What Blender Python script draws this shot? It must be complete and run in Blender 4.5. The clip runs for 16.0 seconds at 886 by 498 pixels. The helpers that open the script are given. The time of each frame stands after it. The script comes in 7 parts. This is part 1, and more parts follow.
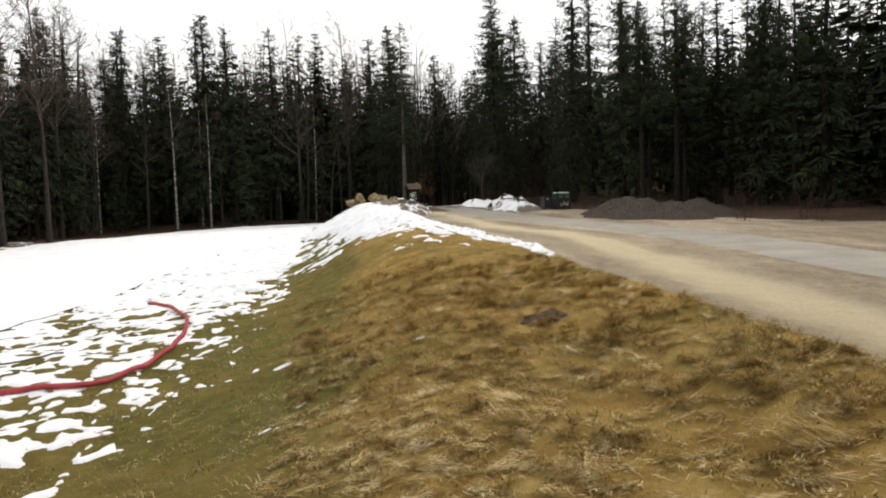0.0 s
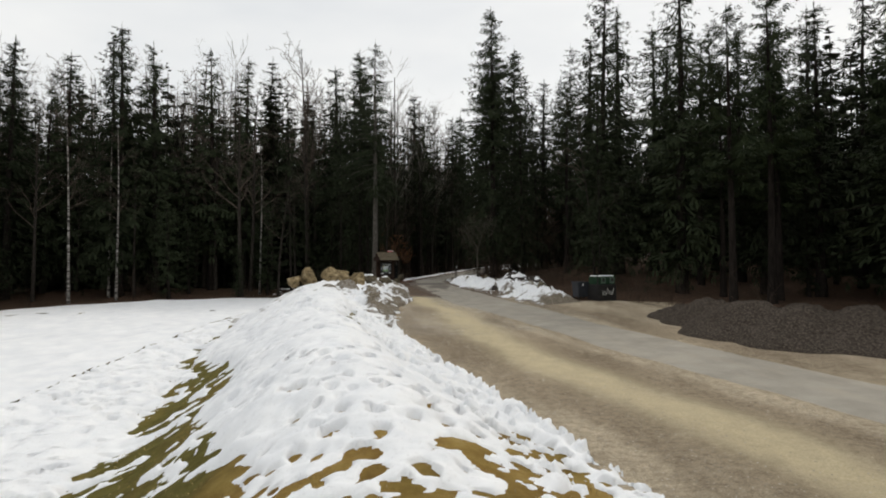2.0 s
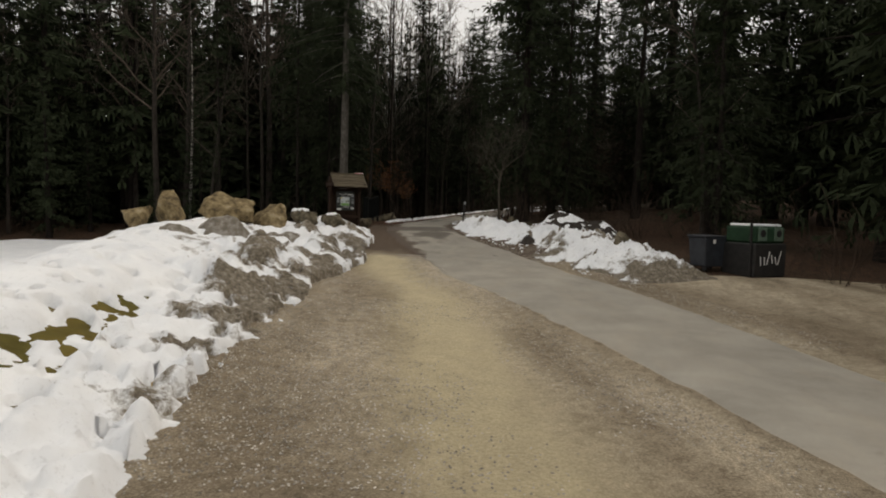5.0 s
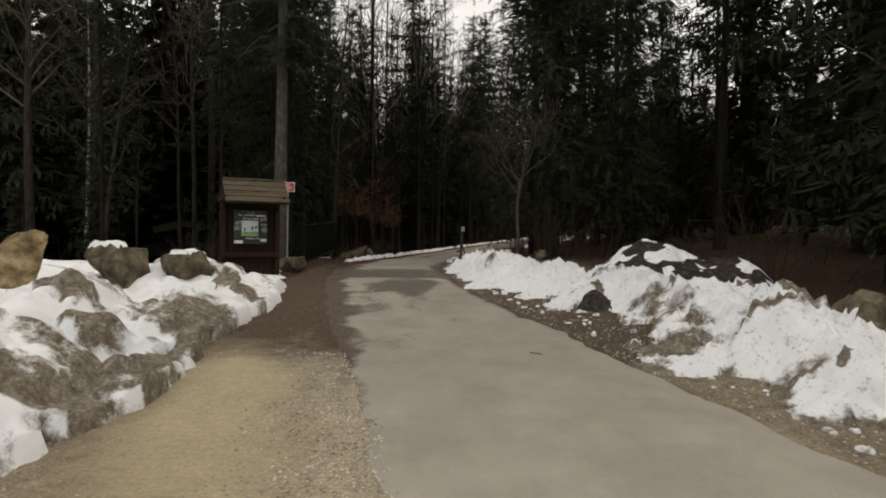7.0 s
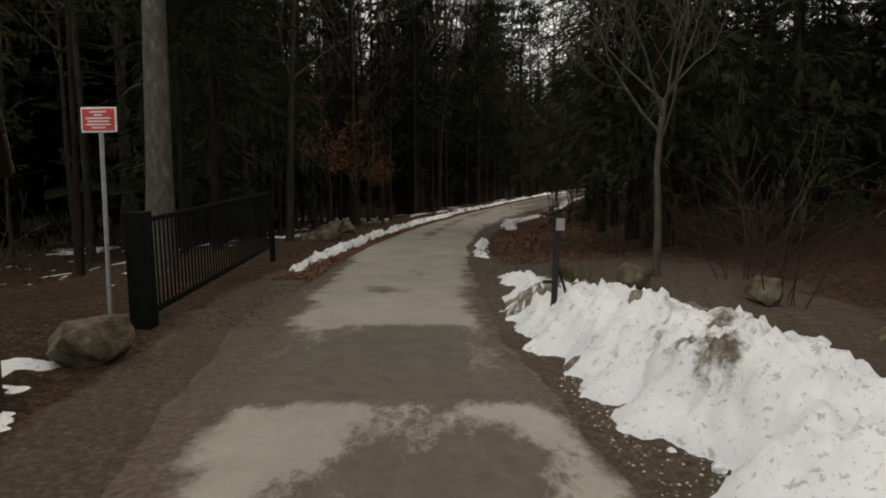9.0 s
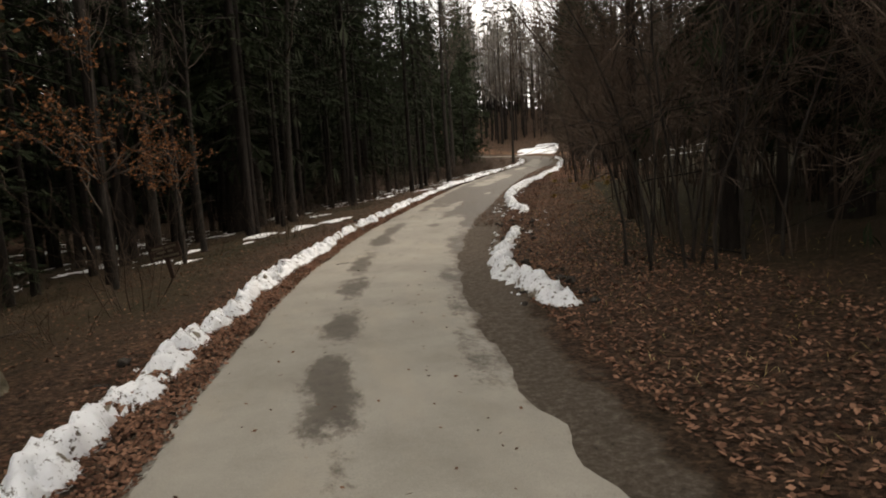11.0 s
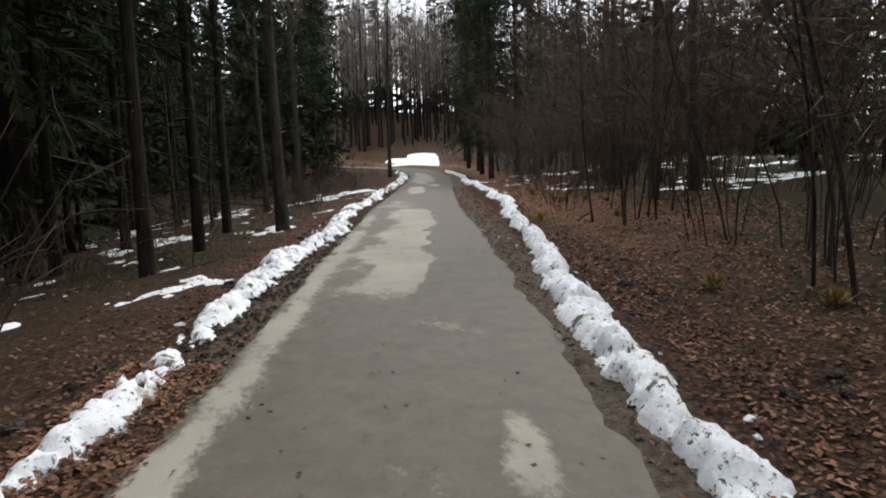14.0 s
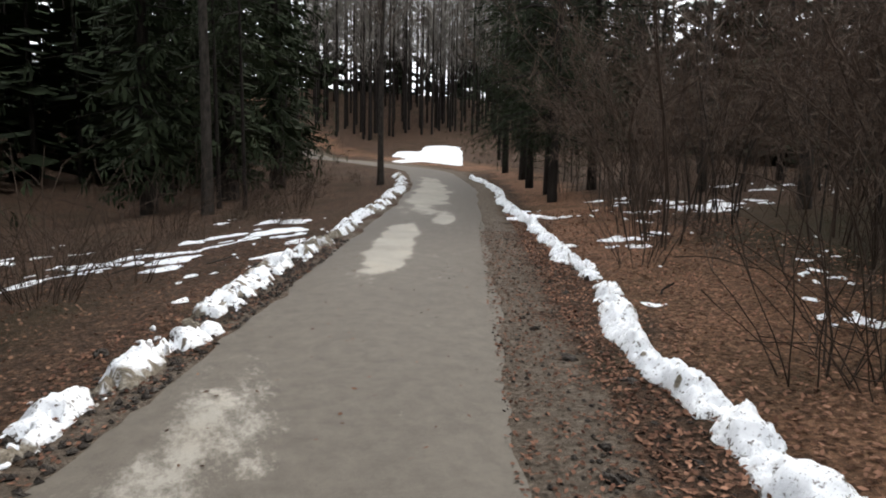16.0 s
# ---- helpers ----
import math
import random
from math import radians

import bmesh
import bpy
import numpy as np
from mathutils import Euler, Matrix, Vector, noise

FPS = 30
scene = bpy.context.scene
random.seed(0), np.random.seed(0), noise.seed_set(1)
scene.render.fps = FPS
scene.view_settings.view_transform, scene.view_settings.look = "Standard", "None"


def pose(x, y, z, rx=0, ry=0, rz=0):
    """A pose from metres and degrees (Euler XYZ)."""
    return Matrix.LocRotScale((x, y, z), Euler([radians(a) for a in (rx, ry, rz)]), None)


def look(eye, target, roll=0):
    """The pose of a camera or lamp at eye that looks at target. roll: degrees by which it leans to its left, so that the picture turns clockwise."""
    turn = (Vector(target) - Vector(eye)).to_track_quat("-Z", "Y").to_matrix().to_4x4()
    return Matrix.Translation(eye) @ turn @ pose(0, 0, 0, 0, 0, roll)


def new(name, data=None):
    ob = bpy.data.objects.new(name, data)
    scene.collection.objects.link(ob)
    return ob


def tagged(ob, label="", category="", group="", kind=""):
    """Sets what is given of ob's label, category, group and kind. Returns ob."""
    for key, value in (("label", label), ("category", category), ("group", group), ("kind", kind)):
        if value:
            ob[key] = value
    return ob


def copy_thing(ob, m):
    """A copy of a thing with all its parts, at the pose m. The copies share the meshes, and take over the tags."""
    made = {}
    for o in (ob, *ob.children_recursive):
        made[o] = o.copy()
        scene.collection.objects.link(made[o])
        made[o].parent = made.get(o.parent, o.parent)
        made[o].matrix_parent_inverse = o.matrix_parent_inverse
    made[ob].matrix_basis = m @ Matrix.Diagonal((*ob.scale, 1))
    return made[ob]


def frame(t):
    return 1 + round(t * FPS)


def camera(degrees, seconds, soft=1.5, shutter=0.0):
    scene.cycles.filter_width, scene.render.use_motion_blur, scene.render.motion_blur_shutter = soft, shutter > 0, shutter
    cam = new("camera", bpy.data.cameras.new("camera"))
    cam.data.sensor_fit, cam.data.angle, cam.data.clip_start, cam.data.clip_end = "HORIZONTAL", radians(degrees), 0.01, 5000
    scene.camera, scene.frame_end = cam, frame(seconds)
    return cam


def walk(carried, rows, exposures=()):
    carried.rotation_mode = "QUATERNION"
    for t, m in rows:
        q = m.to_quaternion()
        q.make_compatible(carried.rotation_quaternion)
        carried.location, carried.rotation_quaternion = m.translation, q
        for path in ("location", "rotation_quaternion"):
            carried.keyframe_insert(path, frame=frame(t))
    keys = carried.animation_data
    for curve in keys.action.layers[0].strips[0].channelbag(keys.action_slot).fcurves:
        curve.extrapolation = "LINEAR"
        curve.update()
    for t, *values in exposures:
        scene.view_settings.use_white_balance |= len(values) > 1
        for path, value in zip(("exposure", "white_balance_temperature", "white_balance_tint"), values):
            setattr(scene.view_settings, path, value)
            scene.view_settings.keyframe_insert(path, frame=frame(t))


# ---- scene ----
import collections

cam = camera(70.0, 16.0, soft=1.9)
PATH = [
    (0, (1.535, -8.678, -0.067), (1.258, 1.302, -0.626), -1.82),
    (0.5, (0.908, -3.359, 0.628), (0.767, 6.634, 0.988), -1.80),
    (1, (0.522, 1.051, 1.265), (0.209, 11.039, 1.643), -0.98),
    (1.5, (0.271, 5.272, 1.732), (0.156, 15.263, 2.135), -0.46),
    (2, (0.095, 8.983, 1.935), (0.307, 18.977, 2.231), -0.24),
    (2.5, (-0.009, 12.494, 1.985), (0.338, 22.487, 1.965), 0.08),
    (3, (-0.061, 15.959, 1.973), (0.422, 25.924, 1.281), -0.04),
    (3.5, (-0.106, 19.465, 1.889), (0.467, 29.426, 1.211), 0.25),
    (6, (2.522, 34.056, 1.479), (1.921, 44.023, 0.937), 1.61),
    (6.5, (2.215, 37.448, 1.460), (1.885, 47.435, 1.067), -0.60),
    (7, (2.003, 40.742, 1.569), (1.821, 50.740, 1.464), 0.68),
    (7.5, (1.732, 43.950, 1.798), (1.523, 53.942, 1.451), 3.86),
    (8, (1.598, 46.945, 2.019), (1.167, 56.919, 1.443), 3.78),
    (8.5, (1.326, 49.704, 2.218), (0.866, 59.662, 1.421), 0.53),
    (9, (0.937, 52.445, 2.368), (0.885, 62.402, 1.443), -0.09),
    (11.5, (0.093, 75.007, 2.548), (3.096, 84.461, 1.280), -3.97),
    (12, (0.804, 78.690, 2.485), (4.446, 87.906, 1.138), -3.50),
    (12.5, (1.816, 82.346, 2.543), (6.104, 91.288, 1.256), -1.61),
    (13, (3.126, 86.367, 2.744), (7.861, 95.085, 1.493), -1.07),
    (13.5, (4.779, 90.120, 2.897), (9.378, 98.914, 1.669), -3.06),
    (14, (6.763, 94.337, 3.199), (11.334, 103.163, 2.099), -1.59),
    (14.5, (9.078, 98.615, 3.415), (13.624, 107.471, 2.461), 0.77),
    (15, (11.300, 102.629, 3.760), (15.787, 111.502, 2.694), 2.86),
    (15.5, (13.548, 107.053, 4.043), (17.940, 115.941, 2.731), 3.05),
    (16, (15.812, 111.296, 4.253), (20.059, 120.264, 3.010), 1.10),
]
EXPOSURES = [(0, 0.4, 7000, 11), (1.0, 0.22, 6900, 10), (2.0, -0.02, 6850, 9), (3.5, -0.35, 7050, 10), (6.0, 0.0, 7500, 11), (9.0, 0.12, 7500, 10), (11.5, 1.1, 7600, 12), (12.1, 0.86, 6850, 11), (13.0, 0.85, 6750, 10), (14.0, 1.05, 6450, 9), (14.5, 1.12, 6350, 9), (15.3, 1.24, 6350, 10), (16.0, 1.24, 6500, 10)]
walk(cam, [(t, look(eye, target, roll)) for t, eye, target, roll in PATH], EXPOSURES)

# ---- world, sun ----
SUN_ELEV, SUN_AZ = radians(42), radians(60)
world = bpy.data.worlds.new("overcast_sky")
scene.world = world
world.use_nodes = True
wn = world.node_tree
wn.nodes.clear()
w_out = wn.nodes.new("ShaderNodeOutputWorld")
w_bg = wn.nodes.new("ShaderNodeBackground")
w_sky = wn.nodes.new("ShaderNodeTexSky")
w_sky.sky_type = "NISHITA"
w_sky.sun_disc = False
w_sky.sun_elevation, w_sky.sun_rotation = SUN_ELEV, SUN_AZ
w_sky.dust_density, w_sky.air_density = 4.0, 1.0
w_dim = wn.nodes.new("ShaderNodeMix")
w_dim.data_type = "RGBA"
w_tex = wn.nodes.new("ShaderNodeTexCoord")
w_map = wn.nodes.new("ShaderNodeMapping")
w_map.inputs["Scale"].default_value = (1.2, 1.2, 3.5)
w_noise = wn.nodes.new("ShaderNodeTexNoise")
w_noise.inputs["Scale"].default_value = 1.6
w_noise.inputs["Detail"].default_value = 5
w_ramp = wn.nodes.new("ShaderNodeValToRGB")
w_ramp.color_ramp.elements[0].position, w_ramp.color_ramp.elements[0].color = 0.3, (8.2, 8.6, 9.2, 1)
w_ramp.color_ramp.elements[1].position, w_ramp.color_ramp.elements[1].color = 0.7, (10.6, 10.8, 11.0, 1)
wn.links.new(w_tex.outputs["Generated"], w_map.inputs["Vector"])
wn.links.new(w_map.outputs[0], w_noise.inputs["Vector"])
wn.links.new(w_noise.outputs["Fac"], w_ramp.inputs["Fac"])
w_dim.inputs["Factor"].default_value = 0.88
wn.links.new(w_sky.outputs[0], w_dim.inputs["A"])
wn.links.new(w_ramp.outputs[0], w_dim.inputs["B"])
wn.links.new(w_dim.outputs["Result"], w_bg.inputs["Color"])
w_bg.inputs["Strength"].default_value = 0.1
wn.links.new(w_bg.outputs[0], w_out.inputs["Surface"])
sun_data = bpy.data.lights.new("sun", "SUN")
sun_data.energy, sun_data.angle, sun_data.color = 0.9, radians(14), (1.0, 0.95, 0.88)
sun = new("sun", sun_data)
sun.matrix_world = look((0, 0, 60), (-math.sin(SUN_AZ) * math.cos(SUN_ELEV), -math.cos(SUN_AZ) * math.cos(SUN_ELEV), 60 - math.sin(SUN_ELEV)))


# ---- materials ----
def node_mat(name, rough=0.9, spec=0.3):
    m = bpy.data.materials.new(name)
    m.use_nodes = True
    b = m.node_tree.nodes["Principled BSDF"]
    b.inputs["Roughness"].default_value = rough
    b.inputs["Specular IOR Level"].default_value = spec
    return m, m.node_tree, b


def tex(nt, scale, detail=4.0, rough=0.55, stretch=None, kind="ShaderNodeTexNoise", obj=False):
    co = nt.nodes.new("ShaderNodeTexCoord")
    src = co.outputs["Object"]
    if stretch:
        mp = nt.nodes.new("ShaderNodeMapping")
        mp.inputs["Scale"].default_value = stretch
        nt.links.new(src, mp.inputs["Vector"])
        src = mp.outputs[0]
    n = nt.nodes.new(kind)
    n.inputs["Scale"].default_value = scale
    if kind == "ShaderNodeTexNoise":
        n.inputs["Detail"].default_value = detail
        n.inputs["Roughness"].default_value = rough
    nt.links.new(src, n.inputs["Vector"])
    return n.outputs["Fac"] if kind == "ShaderNodeTexNoise" else n.outputs["Distance"]


def ramp(nt, fac, stops):
    r = nt.nodes.new("ShaderNodeValToRGB")
    els = r.color_ramp.elements
    while len(els) < len(stops):
        els.new(0.5)
    for e, (p, c) in zip(els, stops):
        e.position = p
        e.color = (*c, 1) if len(c) == 3 else c
    nt.links.new(fac, r.inputs["Fac"])
    return r.outputs["Color"]


def mix(nt, fac, a, b, kind="MIX"):
    m = nt.nodes.new("ShaderNodeMix")
    m.data_type = "RGBA"
    m.blend_type = kind
    for v, s in ((fac, "Factor"), (a, "A"), (b, "B")):
        if isinstance(v, (int, float)):
            m.inputs[s].default_value = v
        elif isinstance(v, tuple):
            m.inputs[s].default_value = (*v, 1)
        else:
            nt.links.new(v, m.inputs[s])
    return m.outputs["Result"]


def calc(nt, op, a, b, clamp=False):
    m = nt.nodes.new("ShaderNodeMath")
    m.operation = op
    m.use_clamp = clamp
    for v, i in ((a, 0), (b, 1)):
        if isinstance(v, (int, float)):
            m.inputs[i].default_value = v
        else:
            nt.links.new(v, m.inputs[i])
    return m.outputs[0]


def attr(nt, name):
    a = nt.nodes.new("ShaderNodeAttribute")
    a.attribute_name = name
    return a.outputs["Fac"]


def rand_object(nt):
    return nt.nodes.new("ShaderNodeObjectInfo").outputs["Random"]


def rand_island(nt):
    return nt.nodes.new("ShaderNodeNewGeometry").outputs["Random Per Island"]


def bump(nt, b, height, strength=0.4, dist=0.05):
    n = nt.nodes.new("ShaderNodeBump")
    n.inputs["Strength"].default_value = strength
    n.inputs["Distance"].default_value = dist
    nt.links.new(height, n.inputs["Height"])
    nt.links.new(n.outputs[0], b.inputs["Normal"])


def colour(nt, b, c):
    nt.links.new(c, b.inputs["Base Color"])


def simple_mat(name, stops, scale, rough=0.85, spec=0.3, detail=4.0, stretch=None, bumps=0.3, dist=0.02, fine=None):
    m, nt, b = node_mat(name, rough, spec)
    f = tex(nt, scale, detail, 0.6, stretch)
    colour(nt, b, ramp(nt, f, stops))
    bump(nt, b, tex(nt, fine or scale * 3, 3, 0.6, stretch), bumps, dist)
    return m


def ground_material():
    m, nt, b = node_mat("ground_mixed", 0.95, 0.15)
    grass = ramp(nt, tex(nt, 1.4, 6, 0.7), [(0.25, (0.13, 0.072, 0.02)), (0.42, (0.25, 0.152, 0.04)), (0.6, (0.37, 0.25, 0.075)), (0.8, (0.5, 0.38, 0.17))])
    green = ramp(nt, tex(nt, 3.0, 5, 0.7), [(0.3, (0.085, 0.074, 0.016)), (0.7, (0.17, 0.145, 0.037))])
    g2 = mix(nt, calc(nt, "ADD", ramp(nt, tex(nt, 0.28, 3), [(0.46, (0, 0, 0)), (0.7, (0.7, 0.7, 0.7))]), calc(nt, "MULTIPLY", attr(nt, "lush"), 0.8), True), grass, green)
    litter = ramp(nt, tex(nt, 9.0, 8, 0.8), [(0.3, (0.018, 0.012, 0.009)), (0.48, (0.047, 0.029, 0.019)), (0.62, (0.095, 0.056, 0.036)), (0.75, (0.17, 0.105, 0.068))])
    cells = nt.nodes.new("ShaderNodeTexVoronoi")
    cells.inputs["Scale"].default_value = 29
    co = nt.nodes.new("ShaderNodeTexCoord")
    warp = nt.nodes.new("ShaderNodeVectorMath")
    warp.operation = "ADD"
    wob = nt.nodes.new("ShaderNodeTexNoise")
    wob.inputs["Scale"].default_value = 30
    scaled = nt.nodes.new("ShaderNodeVectorMath")
    scaled.operation = "SCALE"
    scaled.inputs["Scale"].default_value = 0.06
    nt.links.new(wob.outputs["Color"], scaled.inputs[0])
    nt.links.new(co.outputs["Object"], warp.inputs[0])
    nt.links.new(scaled.outputs[0], warp.inputs[1])
    nt.links.new(warp.outputs[0], cells.inputs["Vector"])
    split = nt.nodes.new("ShaderNodeSeparateColor")
    nt.links.new(cells.outputs["Color"], split.inputs[0])
    leafmix = ramp(nt, split.outputs[0], [(0.0, (0.55, 0.53, 0.52)), (0.45, (1.1, 1.07, 1.04)), (0.8, (1.5, 1.46, 1.4)), (1.0, (2.1, 2.1, 2.1))])
    litter = mix(nt, 1.0, litter, leafmix, "MULTIPLY")
    golden = ramp(nt, tex(nt, 8.0, 8, 0.8), [(0.3, (0.05, 0.028, 0.016)), (0.5, (0.135, 0.073, 0.044)), (0.72, (0.27, 0.158, 0.097))])
    drier = calc(nt, "MULTIPLY", calc(nt, "SUBTRACT", calc(nt, "ADD", attr(nt, "dry"), calc(nt, "MULTIPLY", calc(nt, "SUBTRACT", tex(nt, 0.8, 5, 0.65), 0.5), 1.3)), 0.3), 2.5, True)
    golden = mix(nt, 1.0, golden, leafmix, "MULTIPLY")
    litter = mix(nt, drier, litter, golden)
    # Random moss, plus a band that also darkens the floor as tree shade would.
    moss_shade = calc(nt, "ADD", ramp(nt, tex(nt, 0.35, 5), [(0.5, (0, 0, 0)), (0.66, (0.45, 0.45, 0.45))]), calc(nt, "MULTIPLY", attr(nt, "moss_shade"), tex(nt, 1.1, 5, 0.7)), True)
    # Near-black moss tone; it carries part of the shade under the trees.
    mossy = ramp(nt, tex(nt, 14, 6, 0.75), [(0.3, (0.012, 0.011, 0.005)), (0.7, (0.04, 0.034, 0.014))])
    litter = mix(nt, moss_shade, litter, mossy)
    muddy = ramp(nt, tex(nt, 13, 8, 0.8), [(0.3, (0.048, 0.037, 0.028)), (0.5, (0.122, 0.097, 0.074)), (0.72, (0.25, 0.205, 0.16))])
    earth = ramp(nt, tex(nt, 16, 8, 0.8), [(0.3, (0.045, 0.032, 0.023)), (0.5, (0.115, 0.083, 0.06)), (0.72, (0.24, 0.185, 0.14))])
    mudf = calc(nt, "MULTIPLY", calc(nt, "SUBTRACT", calc(nt, "ADD", attr(nt, "mud"), calc(nt, "MULTIPLY", calc(nt, "SUBTRACT", tex(nt, 1.7, 6, 0.7), 0.5), 1.2)), 0.4), 4.0, True)
    grit = ramp(nt, tex(nt, 38, 5, 0.85), [(0.3, (0.17, 0.148, 0.118)), (0.5, (0.42, 0.378, 0.315)), (0.7, (0.74, 0.69, 0.6))])
    tone = ramp(nt, tex(nt, 0.5, 4, 0.6, (1.0, 0.25, 1.0)), [(0.35, (0.74, 0.69, 0.63)), (0.65, (1.12, 1.07, 1.0))])
    grit = mix(nt, 1.0, grit, tone, "MULTIPLY")
    clumps = ramp(nt, tex(nt, 5.5, 7, 0.8), [(0.35, (0.62, 0.6, 0.57)), (0.5, (1.0, 1.0, 1.0)), (0.68, (1.25, 1.23, 1.2))])
    grit = mix(nt, 1.0, grit, clumps, "MULTIPLY")
    sand = ramp(nt, tex(nt, 24, 5, 0.8), [(0.3, (0.46, 0.38, 0.23)), (0.7, (0.76, 0.66, 0.45))])
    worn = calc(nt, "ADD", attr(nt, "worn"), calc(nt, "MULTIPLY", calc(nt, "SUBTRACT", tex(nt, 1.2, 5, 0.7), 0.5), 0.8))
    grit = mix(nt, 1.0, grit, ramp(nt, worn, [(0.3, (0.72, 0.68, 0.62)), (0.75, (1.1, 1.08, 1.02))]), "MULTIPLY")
    sandy = calc(nt, "MULTIPLY", attr(nt, "sand"), calc(nt, "ADD", 0.35, tex(nt, 2.5, 5, 0.75)), True)
    grit = mix(nt, sandy, grit, sand)
    wetf = calc(nt, "MULTIPLY", calc(nt, "SUBTRACT", calc(nt, "ADD", attr(nt, "wet"), calc(nt, "MULTIPLY", calc(nt, "SUBTRACT", tex(nt, 1.3, 6, 0.7), 0.5), 1.2)), 0.25), 1.7, True)
    grit = mix(nt, wetf, grit, earth)
    edge = tex(nt, 2.2, 5, 0.7)
    edge = calc(nt, "MULTIPLY", calc(nt, "SUBTRACT", edge, 0.5), 0.9)

    def sharp(name):
        s = calc(nt, "ADD", attr(nt, name), edge)
        return calc(nt, "MULTIPLY", calc(nt, "SUBTRACT", s, 0.42), 6.0, True)
    base = mix(nt, sharp("grass"), litter, g2)
    base = mix(nt, mudf, base, muddy)
    base = mix(nt, sharp("gravel"), base, grit)
    colour(nt, b, base)
    bump(nt, b, tex(nt, 18, 7, 0.8), 0.8, 0.07)
    return m


def snow_material():
    m, nt, b = node_mat("snow", 0.75, 0.25)
    white = ramp(nt, tex(nt, 1.1, 4), [(0.3, (0.8, 0.82, 0.85)), (0.7, (0.92, 0.93, 0.94))])
    dirtc = ramp(nt, tex(nt, 9, 8, 0.8), [(0.3, (0.045, 0.034, 0.024)), (0.5, (0.17, 0.142, 0.105)), (0.72, (0.46, 0.42, 0.35))])
    d = calc(nt, "ADD", attr(nt, "dirt"), calc(nt, "MULTIPLY", calc(nt, "SUBTRACT", tex(nt, 2.6, 8, 0.78), 0.5), 1.5))
    d = calc(nt, "MULTIPLY", calc(nt, "SUBTRACT", d, 0.47), 4.5, True)
    spots = ramp(nt, tex(nt, 12, 5, 0.72), [(0.585, (0, 0, 0)), (0.63, (1, 1, 1))])
    flakes = ramp(nt, tex(nt, 34, 3, 0.6), [(0.63, (0, 0, 0)), (0.67, (0.7, 0.7, 0.7))])
    spots = calc(nt, "MAXIMUM", spots, flakes)
    c = mix(nt, d, white, dirtc)
    c = mix(nt, calc(nt, "MULTIPLY", spots, attr(nt, "speck")), c, (0.09, 0.07, 0.05))
    colour(nt, b, c)
    b.inputs["Subsurface Weight"].default_value = 0.0
    bump(nt, b, calc(nt, "ADD", tex(nt, 26, 6, 0.75), calc(nt, "MULTIPLY", attr(nt, "speck"), tex(nt, 9, 5, 0.7))), 0.42, 0.05)
    return m


def asphalt_material():
    m, nt, b = node_mat("worn_asphalt", 0.8, 0.3)
    dry = ramp(nt, tex(nt, 0.8, 6, 0.65), [(0.3, (0.26, 0.238, 0.2)), (0.7, (0.385, 0.357, 0.305))])
    grain = ramp(nt, tex(nt, 110, 4, 0.85), [(0.3, (0.72, 0.72, 0.72)), (0.7, (1.2, 1.2, 1.2))])
    dry = mix(nt, 1.0, dry, grain, "MULTIPLY")
    dust = ramp(nt, tex(nt, 1.6, 6, 0.7, (1, 0.4, 1)), [(0.5, (0, 0, 0)), (0.75, (0.6, 0.6, 0.6))])
    dry = mix(nt, dust, dry, (0.38, 0.33, 0.26))
    specks = ramp(nt, tex(nt, 9, 4, 0.75), [(0.7, (0, 0, 0)), (0.78, (0.7, 0.7, 0.7))])
    dry = mix(nt, specks, dry, (0.1, 0.085, 0.068))
    damp = ramp(nt, tex(nt, 5, 7, 0.75), [(0.3, (0.084, 0.07, 0.053)), (0.7, (0.142, 0.121, 0.095))])
    damp = mix(nt, 1.0, damp, grain, "MULTIPLY")
    n = calc(nt, "ADD", calc(nt, "MULTIPLY", calc(nt, "SUBTRACT", tex(nt, 1.1, 3, 0.5, (1.0, 0.6, 1.0)), 0.5), 1.1), calc(nt, "MULTIPLY", calc(nt, "SUBTRACT", tex(nt, 4.5, 9, 0.78, (1.0, 0.5, 1.0)), 0.5), 1.05))
    n = calc(nt, "ADD", n, calc(nt, "MULTIPLY", calc(nt, "SUBTRACT", tex(nt, 17, 6, 0.7, (1.0, 0.6, 1.0)), 0.5), 0.75))
    w = calc(nt, "ADD", attr(nt, "wet"), n)
    w = calc(nt, "MULTIPLY", calc(nt, "SUBTRACT", w, 0.38), 3.8, True)
    mud = calc(nt, "MULTIPLY", calc(nt, "SUBTRACT", calc(nt, "ADD", attr(nt, "mud"), calc(nt, "MULTIPLY", calc(nt, "SUBTRACT", tex(nt, 2.8, 8, 0.75), 0.5), 1.5)), 0.5), 2.6, True)
    muddy = ramp(nt, tex(nt, 16, 8, 0.8), [(0.3, (0.04, 0.029, 0.021)), (0.5, (0.098, 0.072, 0.054)), (0.72, (0.2, 0.156, 0.12))])
    c = mix(nt, w, dry, damp)
    c = mix(nt, mud, c, muddy)
    colour(nt, b, c)
    r = nt.nodes.new("ShaderNodeMapRange")
    r.inputs["To Min"].default_value, r.inputs["To Max"].default_value = 0.85, 0.6
    nt.links.new(w, r.inputs["Value"])
    nt.links.new(r.outputs[0], b.inputs["Roughness"])
    bump(nt, b, tex(nt, 90, 4, 0.75), 0.3, 0.01)
    return m


def straw_material():
    m, nt, b = node_mat("dry_grass_blades", 0.85, 0.2)
    pale = ramp(nt, tex(nt, 1.1, 4, 0.65), [(0.36, (0.18, 0.11, 0.03)), (0.49, (0.3, 0.21, 0.07)), (0.61, (0.54, 0.42, 0.22))])
    v = ramp(nt, rand_island(nt), [(0.0, (0.45,) * 3), (1.0, (1.4,) * 3)])
    colour(nt, b, mix(nt, 1.0, pale, v, "MULTIPLY"))
    return m


